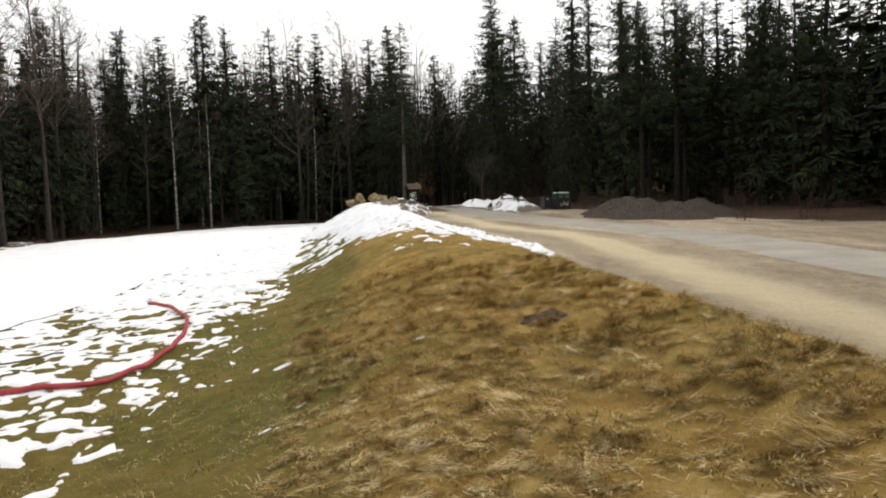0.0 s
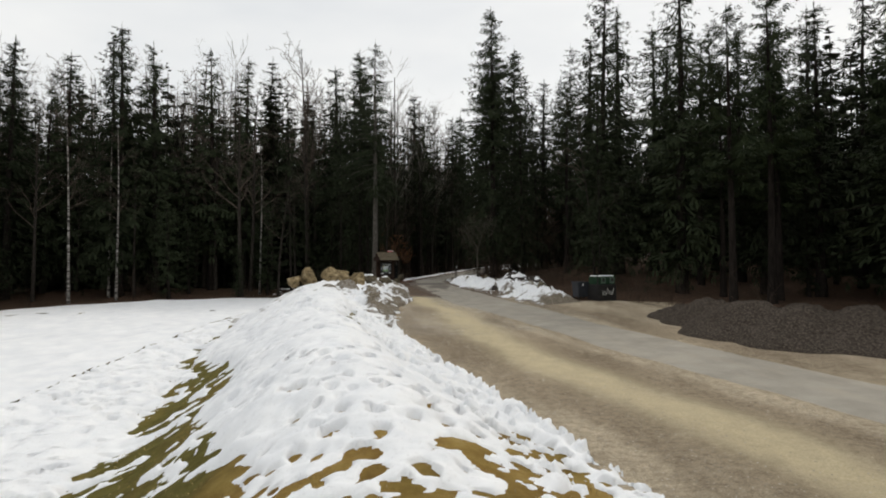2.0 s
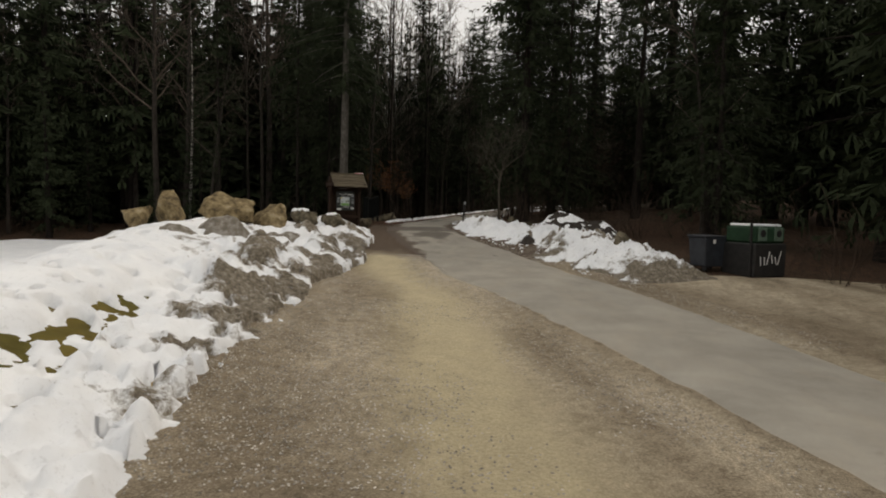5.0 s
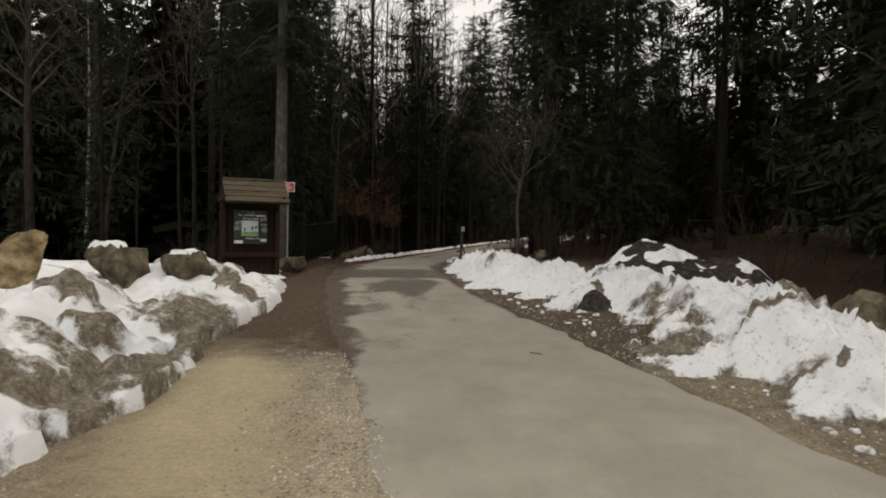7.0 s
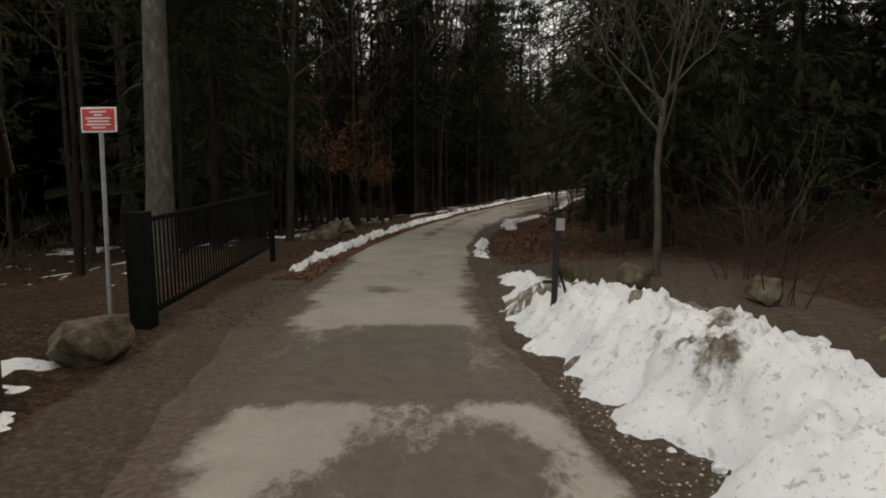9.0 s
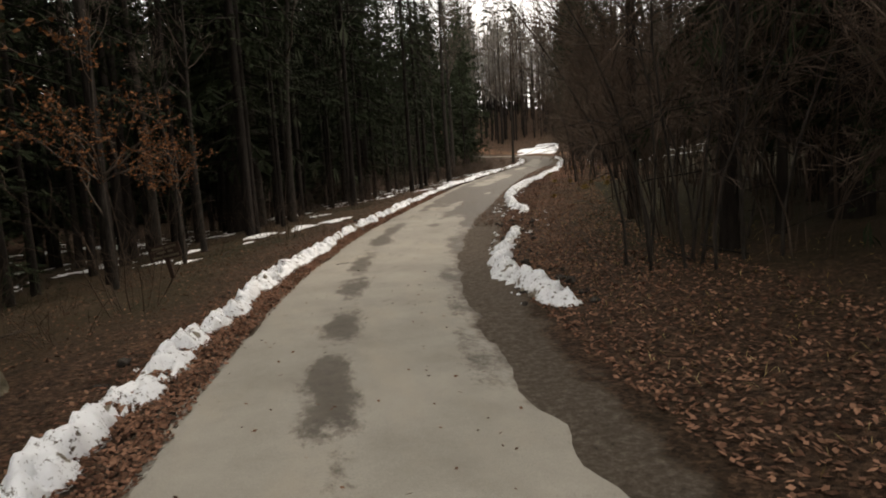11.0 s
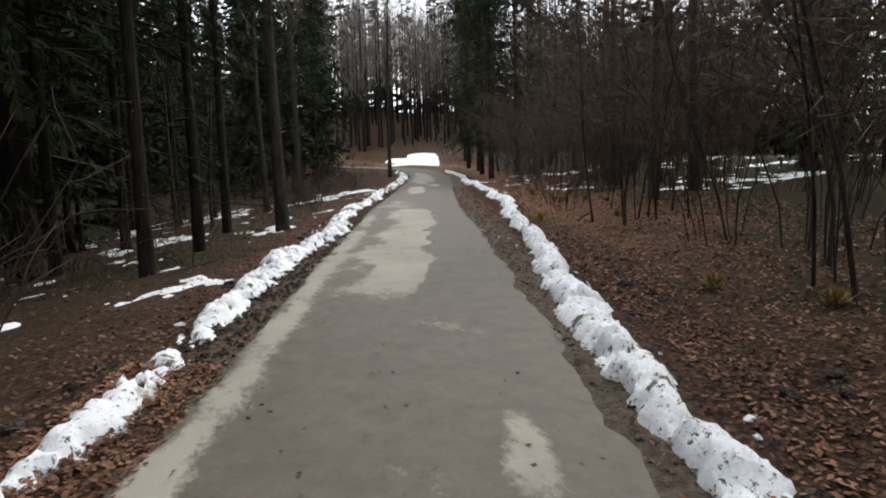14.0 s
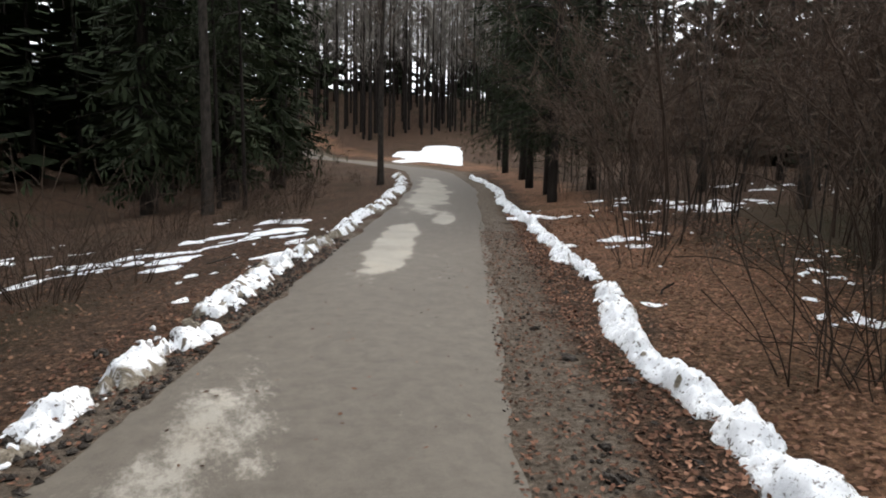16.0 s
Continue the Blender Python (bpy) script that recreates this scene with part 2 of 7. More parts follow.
def leafy(name, cols, rough=0.8, per="object", spread=0.35):
    m, nt, b = node_mat(name, rough, 0.06)
    c = ramp(nt, tex(nt, 2.5, 3), [(0.3, cols[0]), (0.7, cols[1])])
    r = rand_island(nt) if per == "island" else rand_object(nt)
    v = ramp(nt, r, [(0.0, (1 - spread,) * 3), (1.0, (1 + spread,) * 3)])
    colour(nt, b, mix(nt, 1.0, c, v, "MULTIPLY"))
    return m


M_GROUND = ground_material()
M_SNOW = snow_material()
M_ROAD = asphalt_material()
M_NEEDLE = leafy("spruce_needles", ((0.017, 0.023, 0.013), (0.037, 0.046, 0.024)))
M_NEEDLE2 = leafy("pine_needles", ((0.015, 0.022, 0.011), (0.034, 0.044, 0.02)))
M_BARK = simple_mat("conifer_bark", [(0.3, (0.009, 0.007, 0.006)), (0.7, (0.032, 0.026, 0.022))], 3.0, 0.95, 0.1, 5, (3, 3, 0.6), 0.8, 0.05)
M_LICHENBARK = simple_mat("pale_lichen_bark", [(0.3, (0.06, 0.054, 0.047)), (0.55, (0.1, 0.092, 0.08)), (0.75, (0.19, 0.175, 0.158))], 5.0, 0.95, 0.1, 6, (2, 2, 0.8), 0.8, 0.04)
M_PALEBARK = simple_mat("pale_young_bark", [(0.3, (0.05, 0.043, 0.033)), (0.7, (0.115, 0.098, 0.078))], 5.0, 0.9, 0.15, 5, (2, 2, 0.7), 0.4, 0.02)
M_GREYBARK = simple_mat("grey_bark", [(0.3, (0.018, 0.015, 0.013)), (0.7, (0.06, 0.051, 0.043))], 4.0, 0.95, 0.1, 5, (2, 2, 0.7), 0.6, 0.03)
M_TWIG = simple_mat("bare_twigs", [(0.3, (0.055, 0.042, 0.034)), (0.7, (0.13, 0.105, 0.085))], 2.0, 0.95, 0.1)
M_BROWNTWIG = simple_mat("brown_twigs", [(0.3, (0.055, 0.038, 0.028)), (0.7, (0.13, 0.094, 0.072))], 1.2, 0.95, 0.1)
# Paler than the near twigs: the haze of distance is put into the colour.
M_HAZETWIG = simple_mat("hazed_grey_twigs", [(0.3, (0.13, 0.115, 0.1)), (0.7, (0.24, 0.22, 0.195))], 1.0, 0.95, 0.1)
M_REDTWIG = simple_mat("reddish_twigs", [(0.3, (0.036, 0.026, 0.02)), (0.7, (0.088, 0.064, 0.048))], 2.0, 0.95, 0.1)
M_BIRCH = simple_mat("birch_bark", [(0.45, (0.05, 0.045, 0.04)), (0.55, (0.3, 0.28, 0.26)), (0.8, (0.5, 0.48, 0.45))], 2.2, 0.8, 0.2, 4, (0.7, 0.7, 4), 0.3)
M_ROCK = simple_mat("ochre_limestone", [(0.3, (0.045, 0.034, 0.02)), (0.44, (0.16, 0.118, 0.062)), (0.58, (0.3, 0.23, 0.125)), (0.75, (0.46, 0.4, 0.28))], 3.4, 0.9, 0.2, 10, None, 1.0, 0.1, 11)
M_GREYROCK = simple_mat("mossy_stone", [(0.3, (0.03, 0.026, 0.018)), (0.48, (0.095, 0.08, 0.054)), (0.62, (0.17, 0.145, 0.1)), (0.78, (0.32, 0.285, 0.215))], 4.2, 0.9, 0.2, 7, None, 0.8, 0.05, 12)
M_SOIL = simple_mat("dark_rubble", [(0.3, (0.022, 0.018, 0.015)), (0.55, (0.055, 0.046, 0.039)), (0.75, (0.13, 0.115, 0.1))], 11.0, 0.95, 0.15, 7, None, 1.0, 0.1, 16)
M_RUBBLE = simple_mat("crushed_gravel", [(0.3, (0.025, 0.019, 0.014)), (0.5, (0.07, 0.056, 0.044)), (0.72, (0.17, 0.142, 0.118))], 14.0, 0.95, 0.15, 9, None, 1.0, 0.1, 22)
M_MOLE = simple_mat("crumbly_brown_earth", [(0.3, (0.03, 0.02, 0.013)), (0.5, (0.085, 0.056, 0.036)), (0.72, (0.17, 0.115, 0.075))], 12.0, 0.95, 0.1, 8, None, 1.0, 0.06, 18)
M_DIRTSNOW = simple_mat("gritty_old_snow", [(0.25, (0.1, 0.085, 0.065)), (0.5, (0.22, 0.195, 0.16)), (0.75, (0.45, 0.43, 0.4))], 5.0, 0.9, 0.2, 8, None, 0.8, 0.06, 14)
M_WOODDARK = simple_mat("dark_stained_wood", [(0.3, (0.016, 0.009, 0.006)), (0.7, (0.045, 0.025, 0.016))], 4.0, 0.8, 0.2, 5, (6, 6, 0.6), 0.4, 0.01)
M_SHAKE = simple_mat("weathered_boards", [(0.3, (0.05, 0.04, 0.027)), (0.55, (0.105, 0.086, 0.06)), (0.8, (0.15, 0.135, 0.065))], 5.0, 0.9, 0.2, 6, (0.6, 7, 3), 0.6, 0.01)
M_GATE = simple_mat("dark_green_paint", [(0.3, (0.003, 0.004, 0.0035)), (0.7, (0.008, 0.009, 0.0085))], 6.0, 0.8, 0.1, 4, None, 0.2, 0.005)
M_GALV = simple_mat("galvanised_steel", [(0.3, (0.2, 0.2, 0.2)), (0.7, (0.36, 0.36, 0.36))], 8.0, 0.5, 0.5, 4, None, 0.1, 0.005)
M_RED = simple_mat("sign_red", [(0.3, (0.42, 0.03, 0.035)), (0.7, (0.52, 0.05, 0.05))], 6.0, 0.5, 0.4, 3, None, 0.05, 0.003)
M_WHITE = simple_mat("white_paint", [(0.3, (0.62, 0.62, 0.6)), (0.7, (0.78, 0.78, 0.76))], 6.0, 0.6, 0.3, 3, None, 0.05, 0.003)
M_HOSE = simple_mat("red_hose_rubber", [(0.3, (0.25, 0.03, 0.035)), (0.7, (0.38, 0.05, 0.055))], 5.0, 0.6, 0.3, 4, None, 0.3, 0.01)
M_BIN = simple_mat("dark_bin_plastic", [(0.3, (0.012, 0.014, 0.018)), (0.7, (0.03, 0.034, 0.042))], 4.0, 0.45, 0.4, 4, None, 0.1, 0.005)
M_BINGREEN = simple_mat("green_container_paint", [(0.3, (0.01, 0.03, 0.016)), (0.7, (0.02, 0.052, 0.026))], 4.0, 0.7, 0.2, 4, None, 0.1, 0.005)
M_BLACK = simple_mat("black_metal", [(0.3, (0.01, 0.01, 0.01)), (0.7, (0.025, 0.023, 0.022))], 6.0, 0.6, 0.3, 4, None, 0.2, 0.005)
M_LEAF = leafy("fallen_leaves", ((0.062, 0.033, 0.022), (0.175, 0.1, 0.064)), 0.85, "island", 0.6)
M_VERGELEAF = leafy("reddish_verge_leaves", ((0.075, 0.037, 0.025), (0.18, 0.094, 0.062)), 0.85, "island", 0.6)
M_REDLEAF = leafy("reddish_fallen_leaves", ((0.11, 0.056, 0.036), (0.25, 0.135, 0.088)), 0.85, "island", 0.65)
M_BEECH = leafy("dry_beech_leaves", ((0.13, 0.055, 0.022), (0.24, 0.11, 0.05)), 0.8, "island", 0.4)
M_BLADE = straw_material()


def tuft_material():
    """Straw that is pale in some clumps and olive or golden in others."""
    m, nt, b = node_mat("pale_straw", 0.85, 0.15)
    c = ramp(nt, tex(nt, 3.4, 4, 0.65), [(0.34, (0.22, 0.145, 0.04)), (0.47, (0.38, 0.26, 0.09)), (0.56, (0.64, 0.5, 0.26)), (0.7, (0.76, 0.64, 0.39))])
    colour(nt, b, mix(nt, 1.0, c, ramp(nt, rand_island(nt), [(0.0, (0.5,) * 3), (1.0, (1.35,) * 3)]), "MULTIPLY"))
    return m


M_STRAW = tuft_material()
M_STONE = leafy("gravel_stones", ((0.3, 0.27, 0.23), (0.56, 0.51, 0.44)), 0.9, "island", 0.5)


# ---- mesh helpers ----
def lattice(i, j, seed):
    h = np.sin(i * 127.1 + j * 311.7 + seed * 74.7) * 43758.5453
    return h - np.floor(h)


def vnoise(x, y, seed=0):
    xi, yi = np.floor(x), np.floor(y)
    fx, fy = x - xi, y - yi
    u, v = fx * fx * (3 - 2 * fx), fy * fy * (3 - 2 * fy)
    a, b = lattice(xi, yi, seed), lattice(xi + 1, yi, seed)
    c, d = lattice(xi, yi + 1, seed), lattice(xi + 1, yi + 1, seed)
    return (a * (1 - u) + b * u) * (1 - v) + (c * (1 - u) + d * u) * v


def fbm(x, y, size, octaves=4, seed=0, gain=0.5):
    x, y = np.asarray(x, float) / size, np.asarray(y, float) / size
    out, amp, tot = 0, 1.0, 0.0
    for k in range(octaves):
        out = out + amp * vnoise(x, y, seed + k * 13)
        tot += amp
        x, y, amp = x * 2.03 + 5.2, y * 2.03 + 1.7, amp * gain
    return out / tot * 2 - 1


def worley(x, y, size, seed=0):
    """Distance to the nearest scattered point, in cells, and that point's own random number."""
    x, y = np.asarray(x, float) / size, np.asarray(y, float) / size
    xi, yi = np.floor(x), np.floor(y)
    best, mark = np.full(x.shape, 9.0), np.zeros(x.shape)
    for i in (-1, 0, 1):
        for j in (-1, 0, 1):
            cx, cy = xi + i, yi + j
            d = np.hypot(cx + lattice(cx, cy, seed) - x, cy + lattice(cx, cy, seed + 3) - y)
            near = d < best
            best = np.where(near, d, best)
            mark = np.where(near, lattice(cx, cy, seed + 7), mark)
    return best, mark


def smooth(a, b, x):
    t = np.clip((np.asarray(x, float) - a) / (b - a), 0, 1)
    return t * t * (3 - 2 * t)


def quick(name, verts, faces, mat, parent=None, shade=True, **attrs):
    """One mesh object from arrays of corners and faces of one size."""
    V, F = np.asarray(verts, np.float32), np.asarray(faces, np.int32)
    me = bpy.data.meshes.new(name)
    n = F.shape[1]
    me.vertices.add(len(V))
    me.vertices.foreach_set("co", V.ravel())
    me.loops.add(F.size)
    me.loops.foreach_set("vertex_index", F.ravel())
    me.polygons.add(len(F))
    me.polygons.foreach_set("loop_start", np.arange(0, F.size, n, dtype=np.int32))
    me.polygons.foreach_set("use_smooth", np.full(len(F), shade))
    for key, values in attrs.items():
        me.attributes.new(key, "FLOAT", "POINT").data.foreach_set("value", np.asarray(values, np.float32))
    me.materials.append(mat)
    me.update()
    me.validate()
    ob = new(name, me)
    if parent:
        ob.parent = parent
    return ob


def sheet_faces(nx, ny, keep=None):
    i, j = np.meshgrid(np.arange(nx - 1), np.arange(ny - 1), indexing="ij")
    a = (i * ny + j).ravel()
    F = np.stack([a, a + ny, a + ny + 1, a + 1], 1)
    return F if keep is None else F[keep[F].any(1)]


def compact(V, F, *arrays):
    used = np.unique(F)
    back = np.full(len(V), -1)
    back[used] = np.arange(len(used))
    return V[used], back[F], [a[used] for a in arrays]


def part(name, bm, mat, parent=None, label="", shade=False):
    me = bpy.data.meshes.new(name)
    bm.to_mesh(me)
    bm.free()
    for p in me.polygons:
        p.use_smooth = shade
    me.materials.append(mat)
    ob = new(name, me)
    if parent:
        ob.parent = parent
    return tagged(ob, label) if label else ob


def box(sx, sy, sz, x=0, y=0, z=0, bevel=0.008, turn=None):
    bm = bmesh.new()
    bmesh.ops.create_cube(bm, size=1, matrix=Matrix.Diagonal((sx, sy, sz, 1)))
    if bevel:
        bmesh.ops.bevel(bm, geom=bm.edges[:], offset=min(bevel, 0.3 * min(sx, sy, sz)), segments=1, affect="EDGES", profile=0.5)
    if turn:
        bm.transform(turn)
    bm.transform(Matrix.Translation((x, y, z)))
    return bm


def rod(p, q, r, sides=8, r2=None):
    bm = bmesh.new()
    p, q = Vector(p), Vector(q)
    bmesh.ops.create_cone(bm, cap_ends=True, segments=sides, radius1=r, radius2=r if r2 is None else r2, depth=(q - p).length)
    bm.transform(Matrix.Translation((p + q) / 2) @ (q - p).to_track_quat("Z", "Y").to_matrix().to_4x4())
    return bm


def join(*bms):
    out = bmesh.new()
    for b in bms:
        me = bpy.data.meshes.new("tmp")
        b.to_mesh(me)
        b.free()
        out.from_mesh(me)
        bpy.data.meshes.remove(me)
    return out


def anchor(name, m, label, category, group="", kind=""):
    ob = new(name)
    ob.empty_display_size = 0.2
    ob.matrix_basis = m
    return tagged(ob, label, category, group, kind)


# ---- the plan ----
ROAD = [(11.5, -80), (11.5, -10), (11.5, 5), (11.4, 13), (10.7, 20), (9.3, 25), (7.3, 30.5), (5.9, 37), (4.75, 42.1), (3.3, 46), (2.0, 50.4), (0.7, 55.3),
        (0.05, 60), (-0.1, 66), (0.1, 72), (0.75, 77.5), (1.8, 82.5), (3.3, 87), (5.0, 91), (8.5, 98.5), (11.9, 105.5), (15.2, 112.5), (19.05, 120), (24, 129.5), (29, 139.2),
        (32.5, 149), (32, 165), (26, 190), (16, 240)]
HALF = [(-80, 1.65), (30, 1.65), (45, 1.6), (55, 1.55), (70, 1.5), (80, 1.45), (240, 1.45)]
LEVEL = [(-80, -2.2), (-20, -1.9), (5, -1.6), (14, -1.35), (20, -1.15), (27, -0.9), (32, -0.65), (38, -0.55), (44, -0.2), (50, 0.15), (56, 0.5), (61, 0.75), (75.5, 0.68), (83.5, 0.85),
         (90.5, 1.2), (102.5, 1.9), (117.5, 2.4), (132.5, 3.0), (152, 4.3), (180, 5.5), (260, 7)]
GRAVEL = [(-80, 7.5), (-10, 6.6), (3, 5.4), (9, 4.6), (14, 4.1), (17.5, 3.0), (21.7, 1.7), (25.4, 0.8), (29.5, -0.4), (33, -1.3), (39, -2.0), (44, -1.9), (47, -1.2), (49, -1.3), (50.2, -2.1), (51.5, -1.2), (52.3, -1.2), (54, -1.8), (58, -2.3), (66, -2.5), (260, -2.5)]
CREST = [(-80, 3.0), (0, 2.6), (10, 1.6), (15, 0.4), (20, -1.2), (25, -2.2), (34, -4), (45, -6), (52, -6.5), (60, -7)]
CREST_Z = [(-80, -2.6), (-10, -2.3), (0, -2.1), (8, -1.75), (13, -1.2), (18, -0.45), (22, -0.1), (26, 0.05), (34, 0.1), (40, 0.4), (46, 0.9), (51, 1.0), (58, 0.85), (66, 0.7)]
FOOT = [(-80, -4), (0, -4.2), (8, -5), (15, -6.2), (25, -8), (33, -10), (43, -11.5), (66, -13)]
FIELD = [(-80, -4.2), (-20, -3.7), (5, -3.2), (15, -2.9), (25, -2.4), (35, -1.8), (45, -1.3), (66, -0.7), (100, 0), (260, 3)]


def lut(table, v):
    a = np.array(table, float)
    out = 0
    for d in (-1.2, 0, 1.2):
        out = out + np.interp(np.asarray(v, float) + d, a[:, 0], a[:, 1])
    return out / 3


ROAD_YX = [(y, x) for x, y in ROAD]


def lean_of(y):
    return (lut(ROAD_YX, np.asarray(y) + 1.5) - lut(ROAD_YX, np.asarray(y) - 1.5)) / 3.0


def across(x, y):
    """Signed metres to the right of the lane's middle."""
    return (x - lut(ROAD_YX, y)) / np.sqrt(1 + lean_of(y) ** 2)


def terrain(x, y, rough=True):
    x, y = np.asarray(x, float), np.asarray(y, float)
    zr = lut(LEVEL, y)
    n = across(x, y)
    wood = smooth(57, 70, y)
    side = np.where(n < 0, -0.14 * np.clip(-n - 2.3, 0, 14) * smooth(72, 88, y), 0.11 * np.clip(n - 2.6, 0, 14))
    berm_r = 0.35 * np.exp(-((n - 4.2) / 1.6) ** 2) * smooth(46, 50, y) * (1 - smooth(60, 66, y))
    open_z = zr + np.where(n > 0, 1, wood) * side * np.where(n > 0, smooth(54, 75, y), 1) + berm_r
    xg, xc, xf = lut(GRAVEL, y), lut(CREST, y), lut(FOOT, y)
    zc, zf = lut(CREST_Z, y), lut(FIELD, y) - 0.03 * np.clip(-13 - x, 0, 22) * (1 - smooth(62, 80, y))
    bank = zr + (zc - zr) * smooth(0, 1, (xg - x) / np.maximum(xg - xc, 0.5))
    slope = zc + (zf - zc) * smooth(0, 1, (xc - x) / np.maximum(xc - xf, 0.5))
    left = np.where(x > xg, zr, np.where(x > xc, bank, slope))
    k = smooth(57, 66, y)
    near_left = np.where(x < xc, slope, left)
    z = np.where(x > xg, open_z, near_left * (1 - k) + k * (open_z * smooth(-14, -5, x) + (1 - smooth(-14, -5, x)) * (zf * (1 - smooth(70, 100, y)) + open_z * smooth(70, 100, y))))
    if rough:
        off = smooth(1.7, 3.2, np.abs(n))
        z = z + off * (0.10 * fbm(x, y, 3.0, 4, 3) + 0.25 * fbm(x, y, 14.0, 3, 8) * smooth(4, 12, np.abs(n)))
        z = z + off * (x < xg) * (y < 60) * 0.10 * fbm(x, y, 0.7, 3, 21)
    z = z + 9 * smooth(168, 215, y) * smooth(-40, 0, x)
    far = np.hypot(x, y - 60)
    return z + 26 * smooth(150, 1100, far)


def ground_at(x, y):
    return float(terrain(np.array([x]), np.array([y]))[0])


def steps(stops):
    out = []
    for (a, d), (b, _) in zip(stops, stops[1:]):
        out += list(np.arange(a, b - 1e-6, d))
    return np.array(out + [stops[-1][0]])


def build_ground():
    xs = steps([(-2500, 400), (-500, 80), (-100, 8), (-60, 2), (-24, 0.9), (-10, 0.36), (16, 0.8), (34, 2), (80, 10), (200, 100), (500, 400), (2500, 1)])
    ys = steps([(-1500, 300), (-300, 60), (-60, 6), (-18, 0.6), (-6, 0.36), (64, 0.5), (122, 1.0), (160, 3), (260, 20), (500, 150), (2500, 1)])
    X, Y = np.meshgrid(xs, ys, indexing="ij")
    x, y = X.ravel(), Y.ravel()
    z = terrain(x, y)
    n = across(x, y)
    xg = lut(GRAVEL, y)
    grass = (1 - smooth(-0.2, 0.4, x - xg)) * (1 - smooth(49, 54, y + 0.25 * (x + 6))) * smooth(-40, -36, x)
    gravel = smooth(-0.5, 0.3, x - xg) * (1 - smooth(3.2, 5.5, n)) * (1 - smooth(57, 63, y))
    gravel = np.maximum(gravel, smooth(-0.3, 0.3, x - xg) * (y < 46) * (1 - smooth(8, 13, n)))
    sand = np.exp(-((n - lut([(-80, -4.7), (30, -4.6), (36, -4.4), (41, -3.6), (50, -2.9)], y) + 0.35 * fbm(x, y, 4, 2, 32)) / 0.75) ** 2) * (1.4 + 0.7 * fbm(x, y, 3, 3, 31)) * smooth(-30, 0, y) * (1 - smooth(47, 50, y))
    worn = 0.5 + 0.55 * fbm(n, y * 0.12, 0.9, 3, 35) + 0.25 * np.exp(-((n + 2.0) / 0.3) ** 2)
    wet = smooth(47.5, 51.5, y + 0.8 * np.clip(n + 3.2, -2, 2) + 1.5 * fbm(x, y, 1.5, 3, 12)) * (1 - smooth(62, 66, y)) * np.where(n < 0, 1, smooth(44, 48, y))
    mud = np.where(n > 0, 1.0 * np.exp(-((n - 1.6) / (0.55 + 0.25 * smooth(76, 80, y) * (1 - smooth(90, 94, y)) + 0.3 * smooth(104, 110, y))) ** 2), 0.75 * np.exp(-((n + 1.5) / 0.4) ** 2)) * smooth(57, 60, y) + 0.85 * (1 - smooth(5, 8, n)) * smooth(-2.9, -2.2, n) * smooth(51.5, 54, y) * (1 - smooth(64, 70, y))
    mud = mud + 0.9 * np.exp(-((n - 2.3) / 0.75) ** 2) * smooth(40, 44, y) * (1 - smooth(53, 57, y))
    dry = smooth(2.8, 3.6, n) * (1 - smooth(5.0, 7.5, n)) * (0.25 * smooth(74, 80, y) + 0.5 * smooth(97, 108, y)) + 0.2 * np.exp(-((n + 2.6) / 0.8) ** 2) * (y > 66)
    # Moss on both sides of the lane, with woodland shade painted into its strength.
    moss_shade = smooth(3.4, 5.2, n) * (1 - smooth(14, 22, n)) * smooth(76, 82, y) * (1 - 0.75 * smooth(95, 103, y) * (1 - smooth(5.5, 8, n))) * (1 - smooth(118, 126, y)) * 1.7 + 1.1 * smooth(2.6, 4.5, -n) * (1 - smooth(14, 22, -n)) * smooth(76, 82, y) * (1 - smooth(118, 126, y))
    lush = smooth(0.6, -0.6, x - 0.2 + 0.15 * (y + 4) + 0.8 * fbm(x, y, 1.5, 3, 79))
    lush = np.maximum(lush, np.exp(-((x - xg + 1.5) / 0.8) ** 2) * smooth(18, 22, y) * (y < 50))
    ob = quick("ground", np.stack([x, y, z], 1), sheet_faces(len(xs), len(ys)), M_GROUND, grass=grass, gravel=gravel, sand=np.clip(sand, 0, 1), wet=np.clip(wet, 0, 1), worn=worn, mud=mud, dry=dry, moss_shade=moss_shade, lush=lush)
    tagged(ob, "grassy bank, gravel apron and brown woodland floor", "ground", kind="structure")


